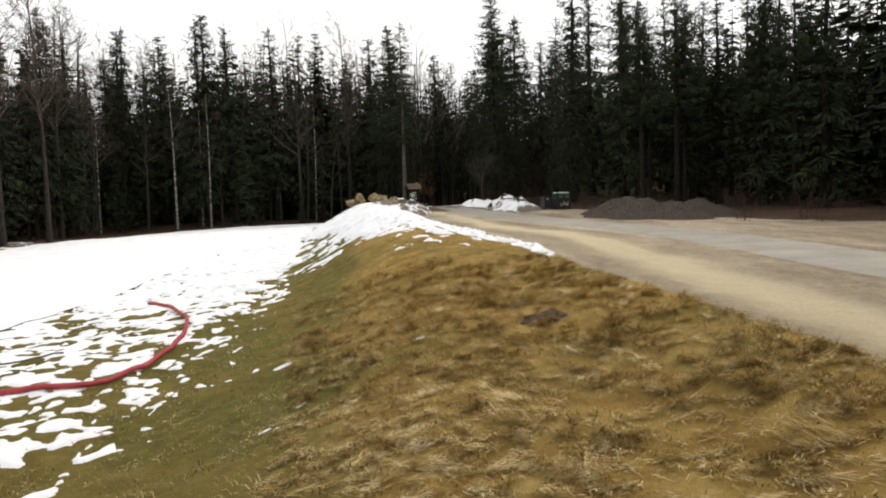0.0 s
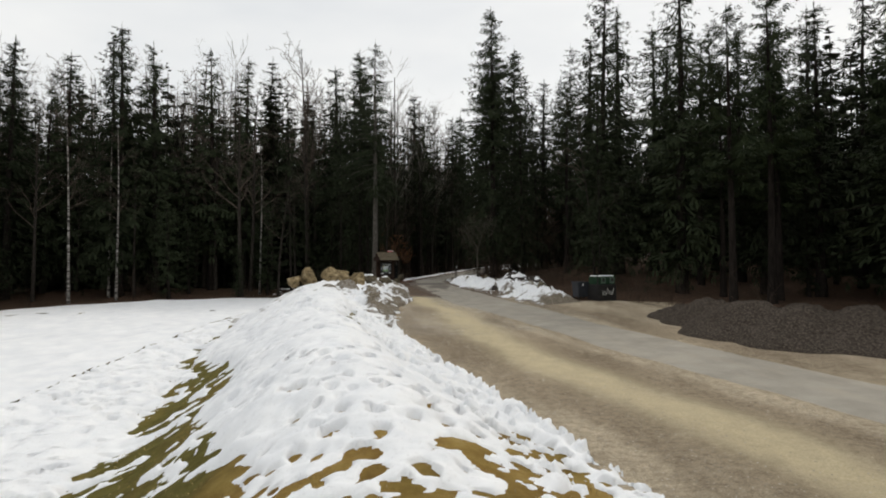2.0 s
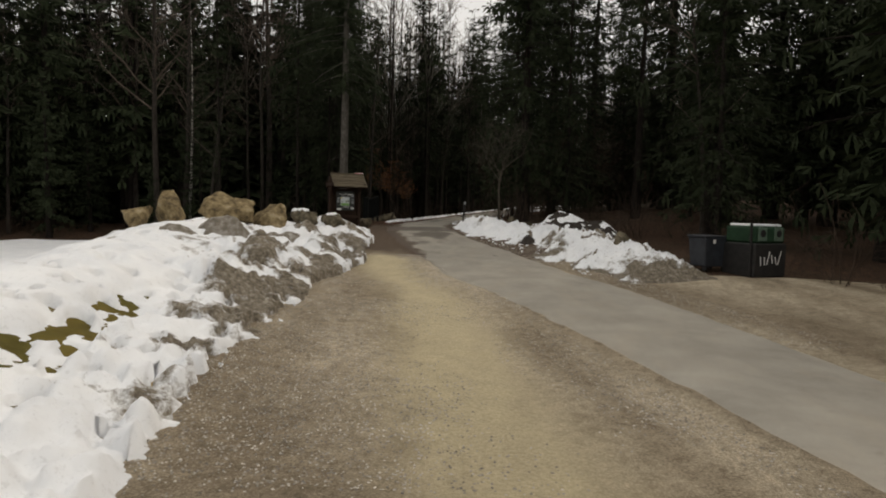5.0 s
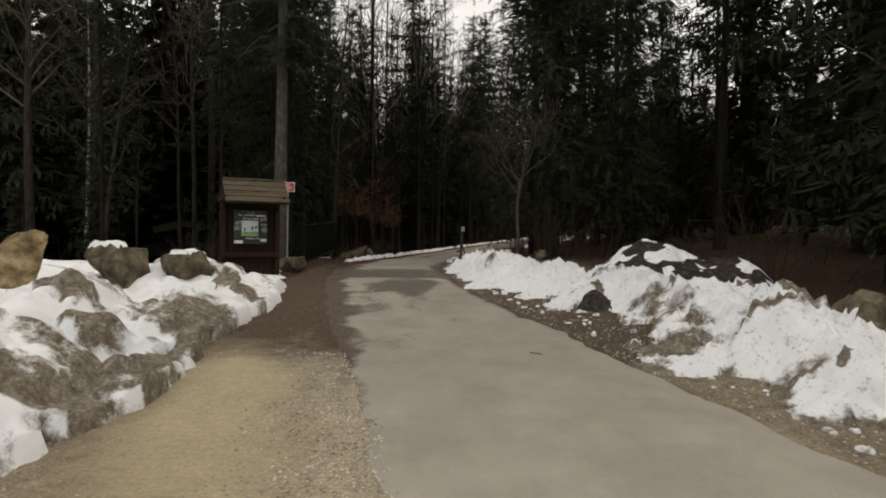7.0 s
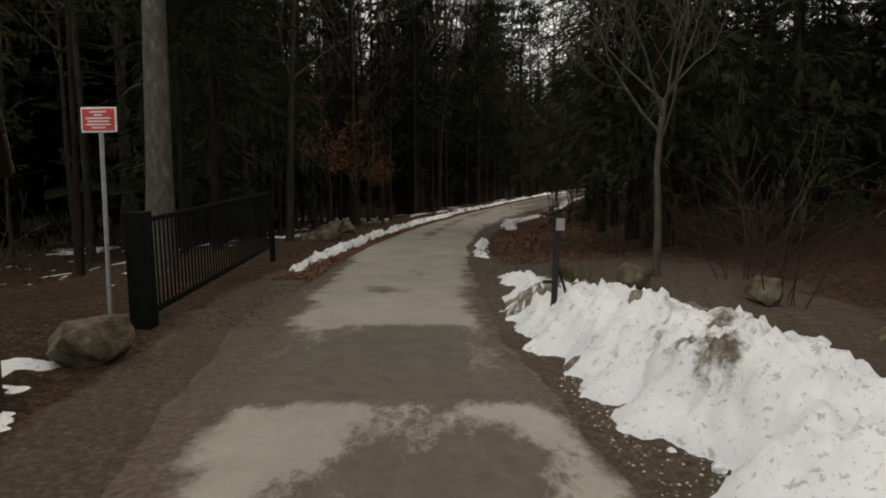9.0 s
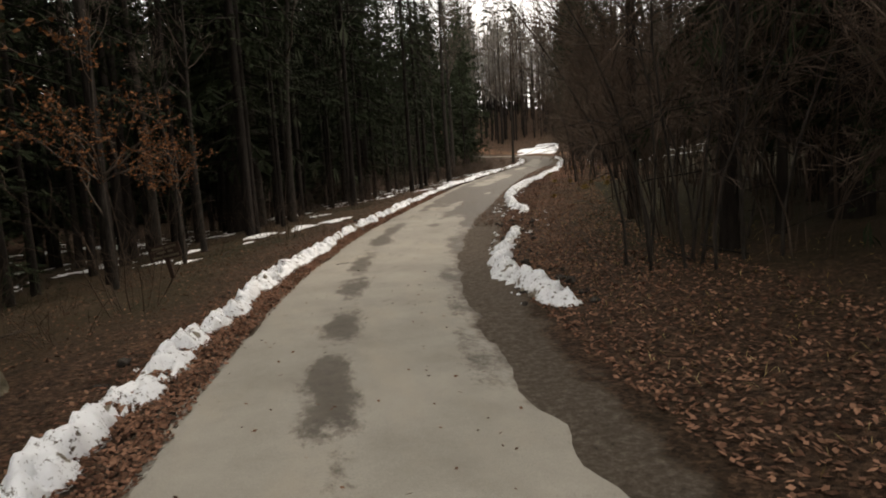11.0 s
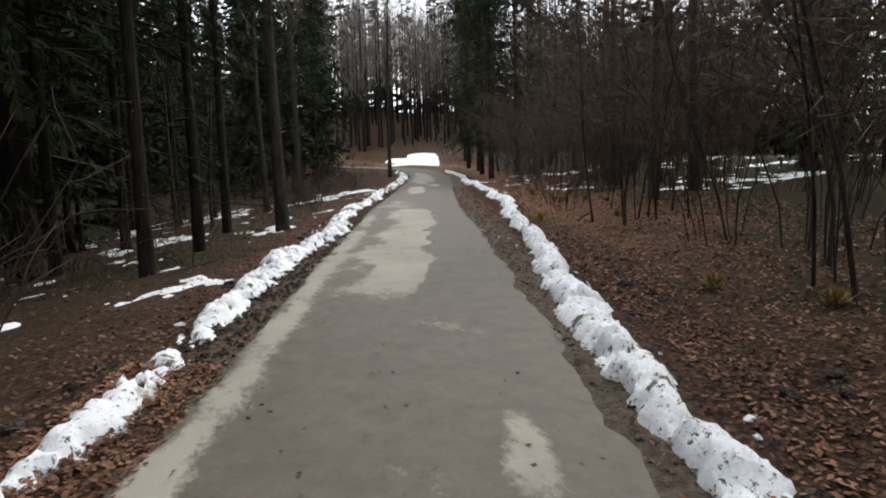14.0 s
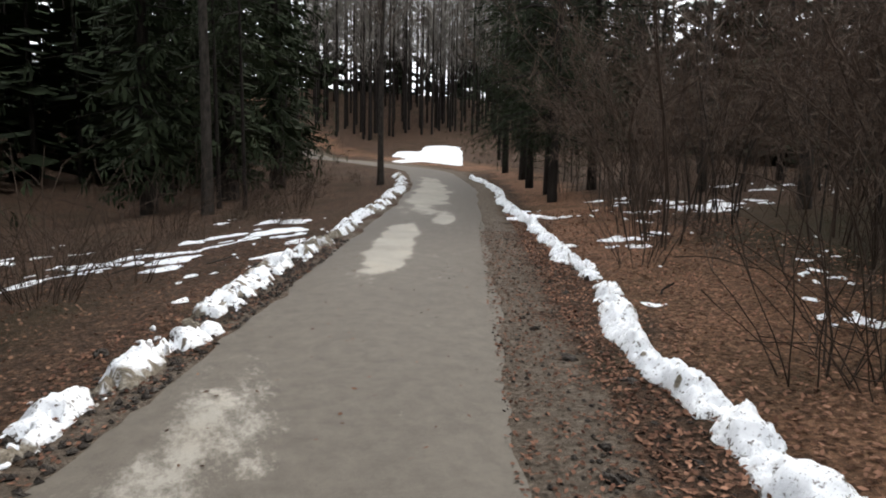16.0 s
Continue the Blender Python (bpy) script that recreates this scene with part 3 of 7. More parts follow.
def build_road():
    ss = steps([(-80, 3), (10, 0.3), (40, 0.16), (126, 0.8), (200, 3), (240, 1)])
    us = np.linspace(-1, 1, 31)
    S, U = np.meshgrid(ss, us, indexing="ij")
    half = lut(HALF, S) + np.where(U < 0, lut([(-80, 0), (32, -0.1), (38, -0.28), (41, 0.0), (45, 0.4), (50, 0.25), (60, 0.15), (66, 0), (240, 0)], S), lut([(-80, 0), (104, 0), (110, 0.12), (240, 0.1)], S))
    ragged = 0.16 * fbm(S * 1.0, np.sign(U) * 40, 1.4, 4, 5) + 0.09 * fbm(S, np.sign(U) * 40, 0.35, 2, 6)
    n = U * (half + ragged)
    k = lean_of(S)
    q = 1 / np.sqrt(1 + k * k)
    x = lut(ROAD_YX, S) + n * q
    y = S - n * k * q
    z = terrain(x.ravel(), y.ravel(), False).reshape(x.shape) + 0.028 - 0.03 * np.abs(U) ** 6 + 0.008 * (1 - U * U)
    blot = fbm(x, y, 0.9, 4, 501, 0.6)

    def spot(s0, ds, n0, dn, soft=0.5):
        r = np.sqrt(((S - s0) / ds) ** 2 + ((n - n0) / dn) ** 2) + 0.6 * blot
        return 1 - smooth(1 - soft, 1 + soft, r)
    wet = 0.02 + 0.75 * smooth(57.3, 57.7, S + 0.12 * n + 0.25 * blot) * (1 - smooth(59.8, 60.3, S + 0.1 * n + 0.3 * blot))
    wet += 0.8 * spot(55.6, 1.7, 0.15, 0.9) + 0.5 * spot(53.2, 1.2, -0.95, 0.5) + 0.4 * spot(52.6, 1.6, 0.1, 0.5) + 0.45 * spot(62.5, 0.6, -0.5, 1.0) + 0.35 * spot(64.5, 0.9, 0.4, 0.9) + 0.3 * spot(49.5, 2.0, -0.9, 0.35)
    wet += (0.64 + 0.8 * blot) * np.exp(-((n + 0.37 + 0.05 * np.clip(S - 81, -4, 9) + 0.05 * np.sin(S) + 0.16 * blot) / 0.27) ** 2) * smooth(70, 74, S) * (1 - smooth(86, 90, S))
    wet += 0.5 * smooth(0.85, 1.2, n + 0.12 * blot) * smooth(72, 78, S) * (1 - smooth(89, 92, S))
    drift = 0.34 * (1 - smooth(102, 107, S))
    late = smooth(90.0, 93.5, S + 1.6 * np.clip(n, -1.2, 1.6) + 1.2 * blot)
    wet += late * 0.85
    wet -= 0.85 * np.exp(-((n + 1.22 + 0.1 * blot) / 0.2) ** 2) * smooth(91, 93, S) * (1 - smooth(109, 113, S)) * (0.75 + 0.5 * blot)
    wet -= 1.0 * smooth(0.46, 0.36, n + drift + 0.1 * np.sin(S * 0.9) + 0.3 * blot) * smooth(-0.85, -0.15, n + drift + 0.55 * blot) * smooth(100.5, 102.5, S) * (1 - smooth(110.5, 114, S))
    for s0, ds, n0, dn, much in ((92.6, 1.5, 0.15, 0.2, 0.8), (97.6, 0.4, 0.8, 0.12, 0.6), (114, 2.6, -0.6, 0.7, 0.3), (123.6, 2.8, -0.4, 0.4, 0.95), (128, 1.6, 0.5, 0.3, 0.8), (136, 7, -0.4, 0.7, 0.9)):
        wet -= much * spot(s0, ds, n0, dn)
    wet += 0.3 * smooth(0.7, 0.95, n) * smooth(106, 110, S)
    wet += (0.46 + 0.5 * blot) * (np.exp(-((n + 0.75) / 0.22) ** 2) + np.exp(-((n - 0.3) / 0.26) ** 2)) * smooth(87, 88.5, S) * (1 - smooth(92, 94.5, S))
    wet += 0.45 * smooth(0.95, 1.3, n + 0.15 * blot) * smooth(87, 89, S) * (1 - smooth(93, 96, S))
    mud = 0.5 * smooth(0.82, 1.05, np.abs(U)) * smooth(66, 72, S)
    shift = 0.22 * (1 - smooth(49, 53, S))
    mud += 1.05 * smooth(-0.48, -0.85, U + shift + 0.2 * blot) * smooth(45.5, 50, S) * (1 - smooth(66, 70, S)) + 0.7 * smooth(0.66, 1.0, U + 0.1 * blot) * smooth(49, 54, S) * (1 - smooth(66, 72, S))
    mud += 0.35 * smooth(0.9, 1.02, np.abs(U)) * (S < 60)
    mud += 0.36 * smooth(56.5, 58, S) * (1 - smooth(60.5, 68, S))
    mud += 0.4 * np.exp(-((n - 0.25) / 0.4) ** 2) * smooth(76, 80, S) * (1 - smooth(86, 92, S))
    mud += 0.35 * smooth(0.55, 0.85, U + 0.15 * blot) * smooth(74, 78, S) * (1 - smooth(90, 95, S))
    ob = quick("road", np.stack([x.ravel(), y.ravel(), z.ravel()], 1), sheet_faces(len(ss), len(us)), M_ROAD, wet=wet.ravel(), mud=mud.ravel())
    tagged(ob, "narrow grey asphalt lane with damp dark patches", "road", kind="structure")


build_ground()
build_road()


# ---- snow ----
def snow_sheet(name, x, y, thick, nx, ny, dirt, label, speck=0.5):
    """Snow lies wherever its thickness is above nought; elsewhere it ducks under the ground."""
    z = terrain(x, y) + np.where(thick > 0, thick + 0.012, np.maximum(thick * 1.5, -0.15) - 0.02)
    F = sheet_faces(nx, ny, thick > 0)
    if len(F) == 0:
        return None
    V, F, (d, s) = compact(np.stack([x, y, z], 1), F, dirt, np.broadcast_to(speck, x.shape))
    ob = quick(name, V, F, M_SNOW, dirt=d, speck=s)
    return tagged(ob, label, "snow", kind="stuff")


def bank_cover(x, y):
    """Thickness of the old snow on field, slope and bank."""
    xg, xc, xf = lut(GRAVEL, y), lut(CREST, y), lut(FOOT, y)
    pat = fbm(x, y, 0.9, 4, 41, 0.6)
    streak = fbm(x * 0.6 + y * 0.25, y - x * 0.2, 0.42, 3, 44, 0.6)
    big = fbm(x, y, 5.0, 3, 47)
    top = smooth(10.2, 23.0, y + 1.5 * big - 1.0 * smooth(0.0, 1.5, x - xc)) * 2.0 - 1.0
    down = (xc - x) / (xc - xf)
    inside = 1 - smooth(-0.2, 0.2, down - (0.2 + 0.33 * smooth(14.5, 21.5, y) + 0.36 * smooth(25, 36, y)) + 0.12 * big)
    cov_top = np.minimum(top, inside * 2.4 - 1.2)
    band = np.exp(-((x - (xg - 1.45 - 0.25 * big)) / 0.42) ** 2) * smooth(20.5, 26, y) * (1 - smooth(34, 41, y))
    cov_top = cov_top - band * (1.05 + 1.9 * fbm(x + 0.3 * y, y * 0.6, 0.3, 3, 45, 0.65) + 0.5 * big)
    field = smooth(-0.9, 4.2, (xf - x) + 0.8 - 0.1 * (1 - smooth(2, 8, y)) + 0.8 * big + 0.5 * smooth(26, 44, y)) * 2.2 - 1.1
    late = smooth(-0.25, 0.25, down - (0.95 - 0.1 * smooth(16, 25, y) - 0.03 * smooth(25, 42, y)) + 0.12 * big) * 2.2 - 1.1
    field = np.where(y > 8, np.maximum(field, late * smooth(8, 13, y) - (1 - smooth(8, 13, y))), field)
    field = np.minimum(field, smooth(-11, 6, y + 0.9 * (-6 - x)) * 2.2 - 1.15)
    cov = np.maximum(cov_top, field)
    cov = np.maximum(cov, -1 + 0.62 * smooth(14.5, 18.5, y) * (x < xc - 0.3) * (x > -14))
    cov = np.where(x > xg + 0.25, -1.0, cov)
    t = 0.085 * cov + (0.10 * pat + 0.12 * streak) * (1.15 - 0.72 * smooth(0.35, 1.0, cov)) * (0.25 + 0.75 * smooth(-1.0, -0.45, cov)) * (1 + 0.9 * (1 - smooth(9, 17, y)) + 1.3 * (1 - smooth(5, 11, y)) * (x < xc - 1.5))
    fringe = smooth(1.9, 0.5, x - xf) * (1 - smooth(9, 16, y))
    t = t + fringe * (0.22 * fbm(x, y * 0.8, 0.2, 2, 43, 0.6) + 0.015)
    thin = (1 - smooth(11, 17, y)) * smooth(0.8, 2.0, xc - x)
    t = np.where(t > 0, t * (1 - thin) + thin * 0.03 * np.tanh(t / 0.04), t)
    t = t + 0.1 * smooth(15, 20, y) * smooth(0.2, 0.9, cov)
    ridge_h = 0.15 * smooth(8, 14, y) * (1 - smooth(19, 24, y)) + 0.2 * smooth(20, 26, y) + 0.30 * smooth(36, 42, y) + 0.08 * smooth(51, 54, y)
    wide = 0.28 + 0.35 * smooth(20, 30, y) + 0.85 * smooth(36, 44, y)
    xg = xg - 0.1 * smooth(47, 50, y) - 0.22 * smooth(50, 53.5, y)
    f1, m1 = worley(x + 0.15 * pat, y + 0.15 * streak, 0.75, 51)
    f2, m2 = worley(x + 0.08 * streak, y, 0.26, 57)
    lump = 0.5 + 0.55 * fbm(x, y, 1.7, 2, 55) + 0.75 * np.sqrt(np.clip(1 - (f1 / 0.8) ** 2, 0, 1)) * (0.3 + 0.8 * m1) + 0.22 * np.sqrt(np.clip(1 - (f2 / 0.8) ** 2, 0, 1)) * (m2 > 0.35) + 0.25 * fbm(x, y, 0.4, 3, 54, 0.6)
    clods = smooth(13, 17, y) * (1 - smooth(36, 40, y)) * smooth(-1.5, -1.1, x - xg)
    t = t + clods * (0.11 * np.sqrt(np.clip(1 - (f2 / 0.75) ** 2, 0, 1)) * (m2 > 0.3) - 0.05 - 0.1 * (m2 < 0.16) + 0.12 * fbm(x, y, 0.16, 2, 59, 0.6)) * (t > -0.05)
    ridge = (ridge_h * np.maximum(lump, 0.0)) * np.exp(-((x - (xg - wide * 0.75)) / wide) ** 2) - 0.045 * (ridge_h < 0.04) - 0.03
    t = np.maximum(t, np.where(y > 8, ridge, -1))
    t = np.where(x > xg + 0.35 + 0.2 * pat + 0.5 * fbm(x, y, 0.3, 2, 58) * (y < 42), -0.1, t)
    fade = smooth(54.6, 56.2, y + 0.5 * pat + 0.35 * np.clip(-3.0 - x, 0, 6))
    t = t * (1 - fade) - 0.1 * fade
    dirt = np.clip(0.56 + 0.9 * fbm(x, y, 0.7, 3, 62), 0.1, 0.85) * smooth(-2.1, -0.5, x - xg + 1.1 * fbm(x, y, 1.8, 3, 60)) * smooth(31, 38, y) * (1 - 0.65 * smooth(49, 52, y))
    dirt = dirt + 0.55 * smooth(38, 43, y) * (m1 > 0.7) * smooth(0.8, 0.4, f1) + 0.25 * np.exp(-((x - xg) / 0.35) ** 2)
    return t, np.clip(dirt, 0, 0.8)


def build_bank_snow():
    xs, ys = steps([(-12, 0.12), (-6.2, 0.057), (4.4, 0.094), (5.6, 1)]), steps([(-9, 0.1), (9, 0.057), (30, 0.09), (58, 1)])
    X, Y = np.meshgrid(xs, ys, indexing="ij")
    x, y = X.ravel(), Y.ravel()
    t, d = bank_cover(x, y)
    far_pit, pick = worley(x * 1.05 + 0.1 * y, y * 0.8, 0.42, 601)
    size = 0.13 + 0.2 * lattice(np.floor(pick * 997), 0 * pick, 3)
    prints = (1 - smooth(size * 0.8, size * 1.08, far_pit + 0.1 * fbm(x, y, 0.2, 2, 605))) * (pick < 0.28 + 0.5 * smooth(-0.2, 0.5, fbm(x, y, 2.5, 2, 607)) + 0.3 * smooth(26, 18, y)) * smooth(5, 9, y)
    pits = (0.16 + 0.3 * (lattice(np.floor(pick * 991), 0 * pick, 5) > 0.6)) * prints + smooth(0.24, 0.42, fbm(x, y, 0.34, 2, 61)) * 0.15 * smooth(-0.3, 0.3, fbm(x, y, 3.0, 2, 63)) + 0.05 * smooth(0.2, 0.5, fbm(x, y, 0.6, 2, 64))
    snow_sheet("bank_snow", x, y, t - pits, len(xs), len(ys), d, "old white snow with bare grassy gaps on the bank", 0.12)
    xs, ys = np.concatenate([np.arange(-75, -30, 0.9), np.arange(-30, -11.9, 0.24)]), np.arange(-9, 74, 0.38)
    X, Y = np.meshgrid(xs, ys, indexing="ij")
    x, y = X.ravel(), Y.ravel()
    t, d = bank_cover(x, y)
    edge = 66 + 0.2 * (x + 30) + 3 * fbm(x, y, 6, 3, 66)
    t = np.maximum(t, 0.05 * smooth(-6, 4, y + 0.8 * (-8 - x)) + 0.05 * fbm(x, y, 1.2, 3, 67) * (1 - smooth(9, 16, y - x * 0.5)))
    t = t - 0.2 * smooth(-1.5, 1.5, y - edge) - 0.2 * smooth(-1.2, 1.2, -36.5 - x + 2.5 * fbm(x, y, 7, 3, 68))
    snow_sheet("field_snow", x, y, t, len(xs), len(ys), d * 0, "white snow lying over the sloping meadow", 0.12)


def berm(name, y0, y1, offset, height, width, label, dirt_level, seed, step=0.055, gaps=0.0, dirt_fun=None, holes=0.0):
    """A ploughed ridge of lumpy snow beside the lane."""
    ss = np.arange(y0, y1, step)
    w = np.max([wd for _, wd in width]) * 1.9
    us = np.arange(-w, w + 1e-6, step * 1.05)
    S, U = np.meshgrid(ss, us, indexing="ij")
    hh, ww = lut(height, S), lut(width, S)
    wander = 0.22 * fbm(S, S * 0, 2.4, 3, seed) * (1 if offset[0][1] != 0 else 0)
    n = lut(offset, S) + wander + U
    k = lean_of(S)
    q = 1 / np.sqrt(1 + k * k)
    x, y = (lut(ROAD_YX, S) + n * q).ravel(), (S - n * k * q).ravel()
    wide = w > 1.5
    skew = 0.3 * fbm(x, y, 0.5, 2, seed + 9)
    prof = np.exp(-np.abs(U.ravel() / (ww.ravel() * (0.85 + 0.6 * fbm(S.ravel(), np.sign(U.ravel()) * 9, 0.7, 3, seed + 8)))) ** 2.6)
    big = 0.5 + 0.8 * fbm(x, y, 1.2, 2, seed + 1)
    f1, m1 = worley(x + skew, y + skew, 0.9 if wide else 0.33, seed + 2)
    f2, m2 = worley(x + skew, y - skew, 0.3 if wide else 0.115, seed + 3)
    clod = np.sqrt(np.clip(1 - (f1 / 0.8) ** 2, 0, 1)) * (0.3 + 0.8 * m1)
    clod2 = np.sqrt(np.clip(1 - (f2 / 0.8) ** 2, 0, 1)) * (0.2 + m2)
    fine = np.abs(fbm(x, y, 0.14, 3, seed + 3, 0.7)) * 3 - 0.6
    gap = smooth(-0.1, 0.35, fbm(S.ravel(), S.ravel() * 0 + 7.0, 1.3, 3, seed + 4) + 0.9 - 1.5 * gaps)
    if wide:
        form = 0.34 + 0.45 * big + 0.6 * fbm(x, y, 0.8, 4, seed + 11, 0.6) + 0.55 * clod * (m1 > 0.4) + 0.22 * clod2 * (m2 > 0.35)
    else:
        form = 0.08 + 0.5 * big + 0.75 * fbm(x, y, 0.45, 4, seed + 11, 0.6) + 0.8 * clod * (m1 > 0.4) + 0.34 * clod2 * (m2 > 0.35)
    form = 1.05 * np.tanh(np.maximum(form, 0) / 1.0)
    h = hh.ravel() * prof * form * gap + (0.18 if wide else 0.14) * np.minimum(hh.ravel(), 0.5) * prof * fine * gap - (0.05 if wide else 0.07) - 0.05 * (1 - prof)
    if holes:
        fh, mh = worley(x + 0.12 * skew, y - 0.12 * skew, 0.3, seed + 21)
        h = h - 0.5 * (mh < holes) * smooth(0.45, 0.25, fh + 0.25 * fbm(x, y, 0.12, 2, seed + 22))
    ends = np.minimum(smooth(0, 0.8, S - y0), smooth(0, 0.8, y1 - S)).ravel()
    h = np.where(ends < 0.02, -0.1, h * ends - 0.04 * (1 - ends))
    hollow = 1 - smooth(0.05, 0.4, clod if not wide else clod * 0.5 + clod2 * 0.5)
    d = dirt_level * 0.6 + ((0.5 if wide else 0.15) + 2 * dirt_level) * np.maximum(fbm(x, y, 1.0, 4, seed + 5) - 0.08, 0) * 2 + 0.3 * np.exp(-((h - 0.015) / 0.02) ** 2) + (0.15 if wide else 0.05) * hollow + 0.8 * (m2 > 0.93) * smooth(0.45, 0.25, f2) * (not wide) + 0.9 * wide * (m2 > 0.9) * (m1 > 0.45) * smooth(0.5, 0.3, f2)
    if dirt_fun is not None:
        d = d + dirt_fun(x, y, h)
    snow_sheet(name, x, y, h, len(ss), len(us), np.clip(d, 0, 1.1), label, 0.4 if wide else 1.0)


def build_berms():
    berm("snow_bank", 43.4, 64.5, [(43, 4.15), (45, 3.8), (47.5, 3.55), (50, 3.6), (52, 3.75), (53, 3.65), (54, 3.4), (55, 3.15), (56, 2.8), (57, 2.55), (58, 2.45), (60, 2.4), (64.5, 2.2)], [(43, 0.5), (45, 0.8), (47, 0.75), (49, 0.68), (52, 0.6), (54, 0.66), (55.5, 0.8), (57.5, 0.75), (59.5, 0.5), (61, 0.36), (64, 0.26)],
         [(43, 1.2), (46, 1.35), (48, 1.2), (56, 1.15), (58, 1.0), (60, 0.65), (64, 0.42)], "tall ploughed snow bank, dirty grey toward the lane", 0.1, 80, 0.05, 0.0,
         lambda x, y, h: np.clip(0.45 + 0.9 * fbm(x, y, 0.7, 3, 86), 0.05, 0.8) * smooth(3.6, 2.4, across(x, y)) * (1 - 0.75 * smooth(49.5, 52.5, y)) * (1 - smooth(56, 59, y)) + 0.5 * np.exp(-((y - 45.6) / 1.0) ** 2))
    berm("snow_ridge", 64.5, 146, [(60, -1.95), (75, -2.1), (90, -1.95), (146, -1.9)], [(60, 0.24), (66, 0.28), (75, 0.3), (92, 0.27), (97, 0.25), (146, 0.26)], [(60, 0.24), (66, 0.27), (75, 0.29), (92, 0.27), (97, 0.26), (104, 0.33), (146, 0.36)],
         "lumpy ridge of ploughed snow along the lane", 0.14, 90, 0.036, 0.2, lambda x, y, h: 0.75 * smooth(107, 113, y) * smooth(-0.1, 0.4, fbm(x, y, 0.6, 3, 96)), 0.14)
    berm("snow_ridge", 66, 73.8, [(60, 1.9), (76, 2.0)], [(60, 0.2), (76, 0.26)], [(60, 0.22), (76, 0.25)], "broken ridge of ploughed snow beside the lane", 0.12, 100, 0.05, 0.3)
    berm("snow_ridge", 78.3, 88.0, [(76, 2.9), (78.3, 2.75), (80, 2.3), (84, 2.3), (88, 2.7)], [(76, 0.36), (81, 0.34), (84, 0.28), (88, 0.2)], [(76, 0.3), (88, 0.22)], "broken ridge of ploughed snow beside the lane", 0.16, 110, 0.034, 0.0, None, 0.3)
    berm("snow_ridge", 90.3, 146, [(90, 2.9), (93, 2.15), (98, 1.85), (102, 2.0), (106, 2.3), (110, 2.75), (114, 3.1), (122, 3.15), (132, 2.6), (146, 2.3)], [(90, 0.3), (98, 0.28), (146, 0.28)], [(90, 0.24), (98, 0.3), (146, 0.26)], "lumpy ridge of ploughed snow along the lane", 0.12, 120, 0.036, 0.12)


def patch_snow(name, x0, x1, y0, y1, amount, seed, label, side, step=0.14):
    xs, ys = np.arange(x0, x1, step), np.arange(y0, y1, step)
    X, Y = np.meshgrid(xs, ys, indexing="ij")
    x, y = X.ravel(), Y.ravel()
    n = across(x, y)
    edge = np.minimum.reduce([smooth(0, 2, x - x0), smooth(0, 2, x1 - x), smooth(0, 2, y - y0), smooth(0, 2, y1 - y)])
    t = 0.08 * fbm(x, y, 2.6, 4, seed) + 0.1 * fbm(x, y, 0.6, 4, seed + 3, 0.6) - amount * 0.1 - 0.2 * (1 - edge) - 0.3 * (n * side < 2.3)
    snow_sheet(name, x, y, np.minimum(t, 0.06), len(xs), len(ys), x * 0 + 0.05, label, 0.5)


def build_patches():
    patch_snow("snow_patches", 1, 22, 101, 136, 0.38, 131, "thin snow patches on the woodland floor", -1)
    patch_snow("snow_patches", -14, 4, 88, 112, 0.36, 135, "thin snow patches on the woodland floor", -1)
    patch_snow("snow_patches", 20, 40, 104, 132, 0.4, 139, "thin snow patches under the shrubs", 1)
    patch_snow("snow_patches", -20, -3, 60, 86, 0.45, 143, "thin snow patches under the trees", -1)
    xs, ys = np.arange(20, 62, 0.4), np.arange(147, 180, 0.4)
    X, Y = np.meshgrid(xs, ys, indexing="ij")
    x, y = X.ravel(), Y.ravel()
    t = 0.12 + 0.12 * fbm(x, y, 5, 4, 150) - 0.5 * smooth(-2.0, 0, 3.2 - np.abs(across(x, y))) * (y < 160) - 0.5 * smooth(0, 3, 152 - y) - 0.6 * smooth(0, 2, x - 45.5 - 0.5 * (y - 171)) - 0.6 * smooth(0, 2.5, y - 171 + 3 * fbm(x, y, 4, 2, 152)) - 0.6 * smooth(0, 2, 37.2 + 0.36 * (y - 165) - x + 2 * fbm(x, y, 3, 2, 153))
    snow_sheet("clearing_snow", x, y, t, len(xs), len(ys), x * 0, "bright snow on the open clearing beyond the wood", 0.4)


build_bank_snow()
build_berms()
build_patches()


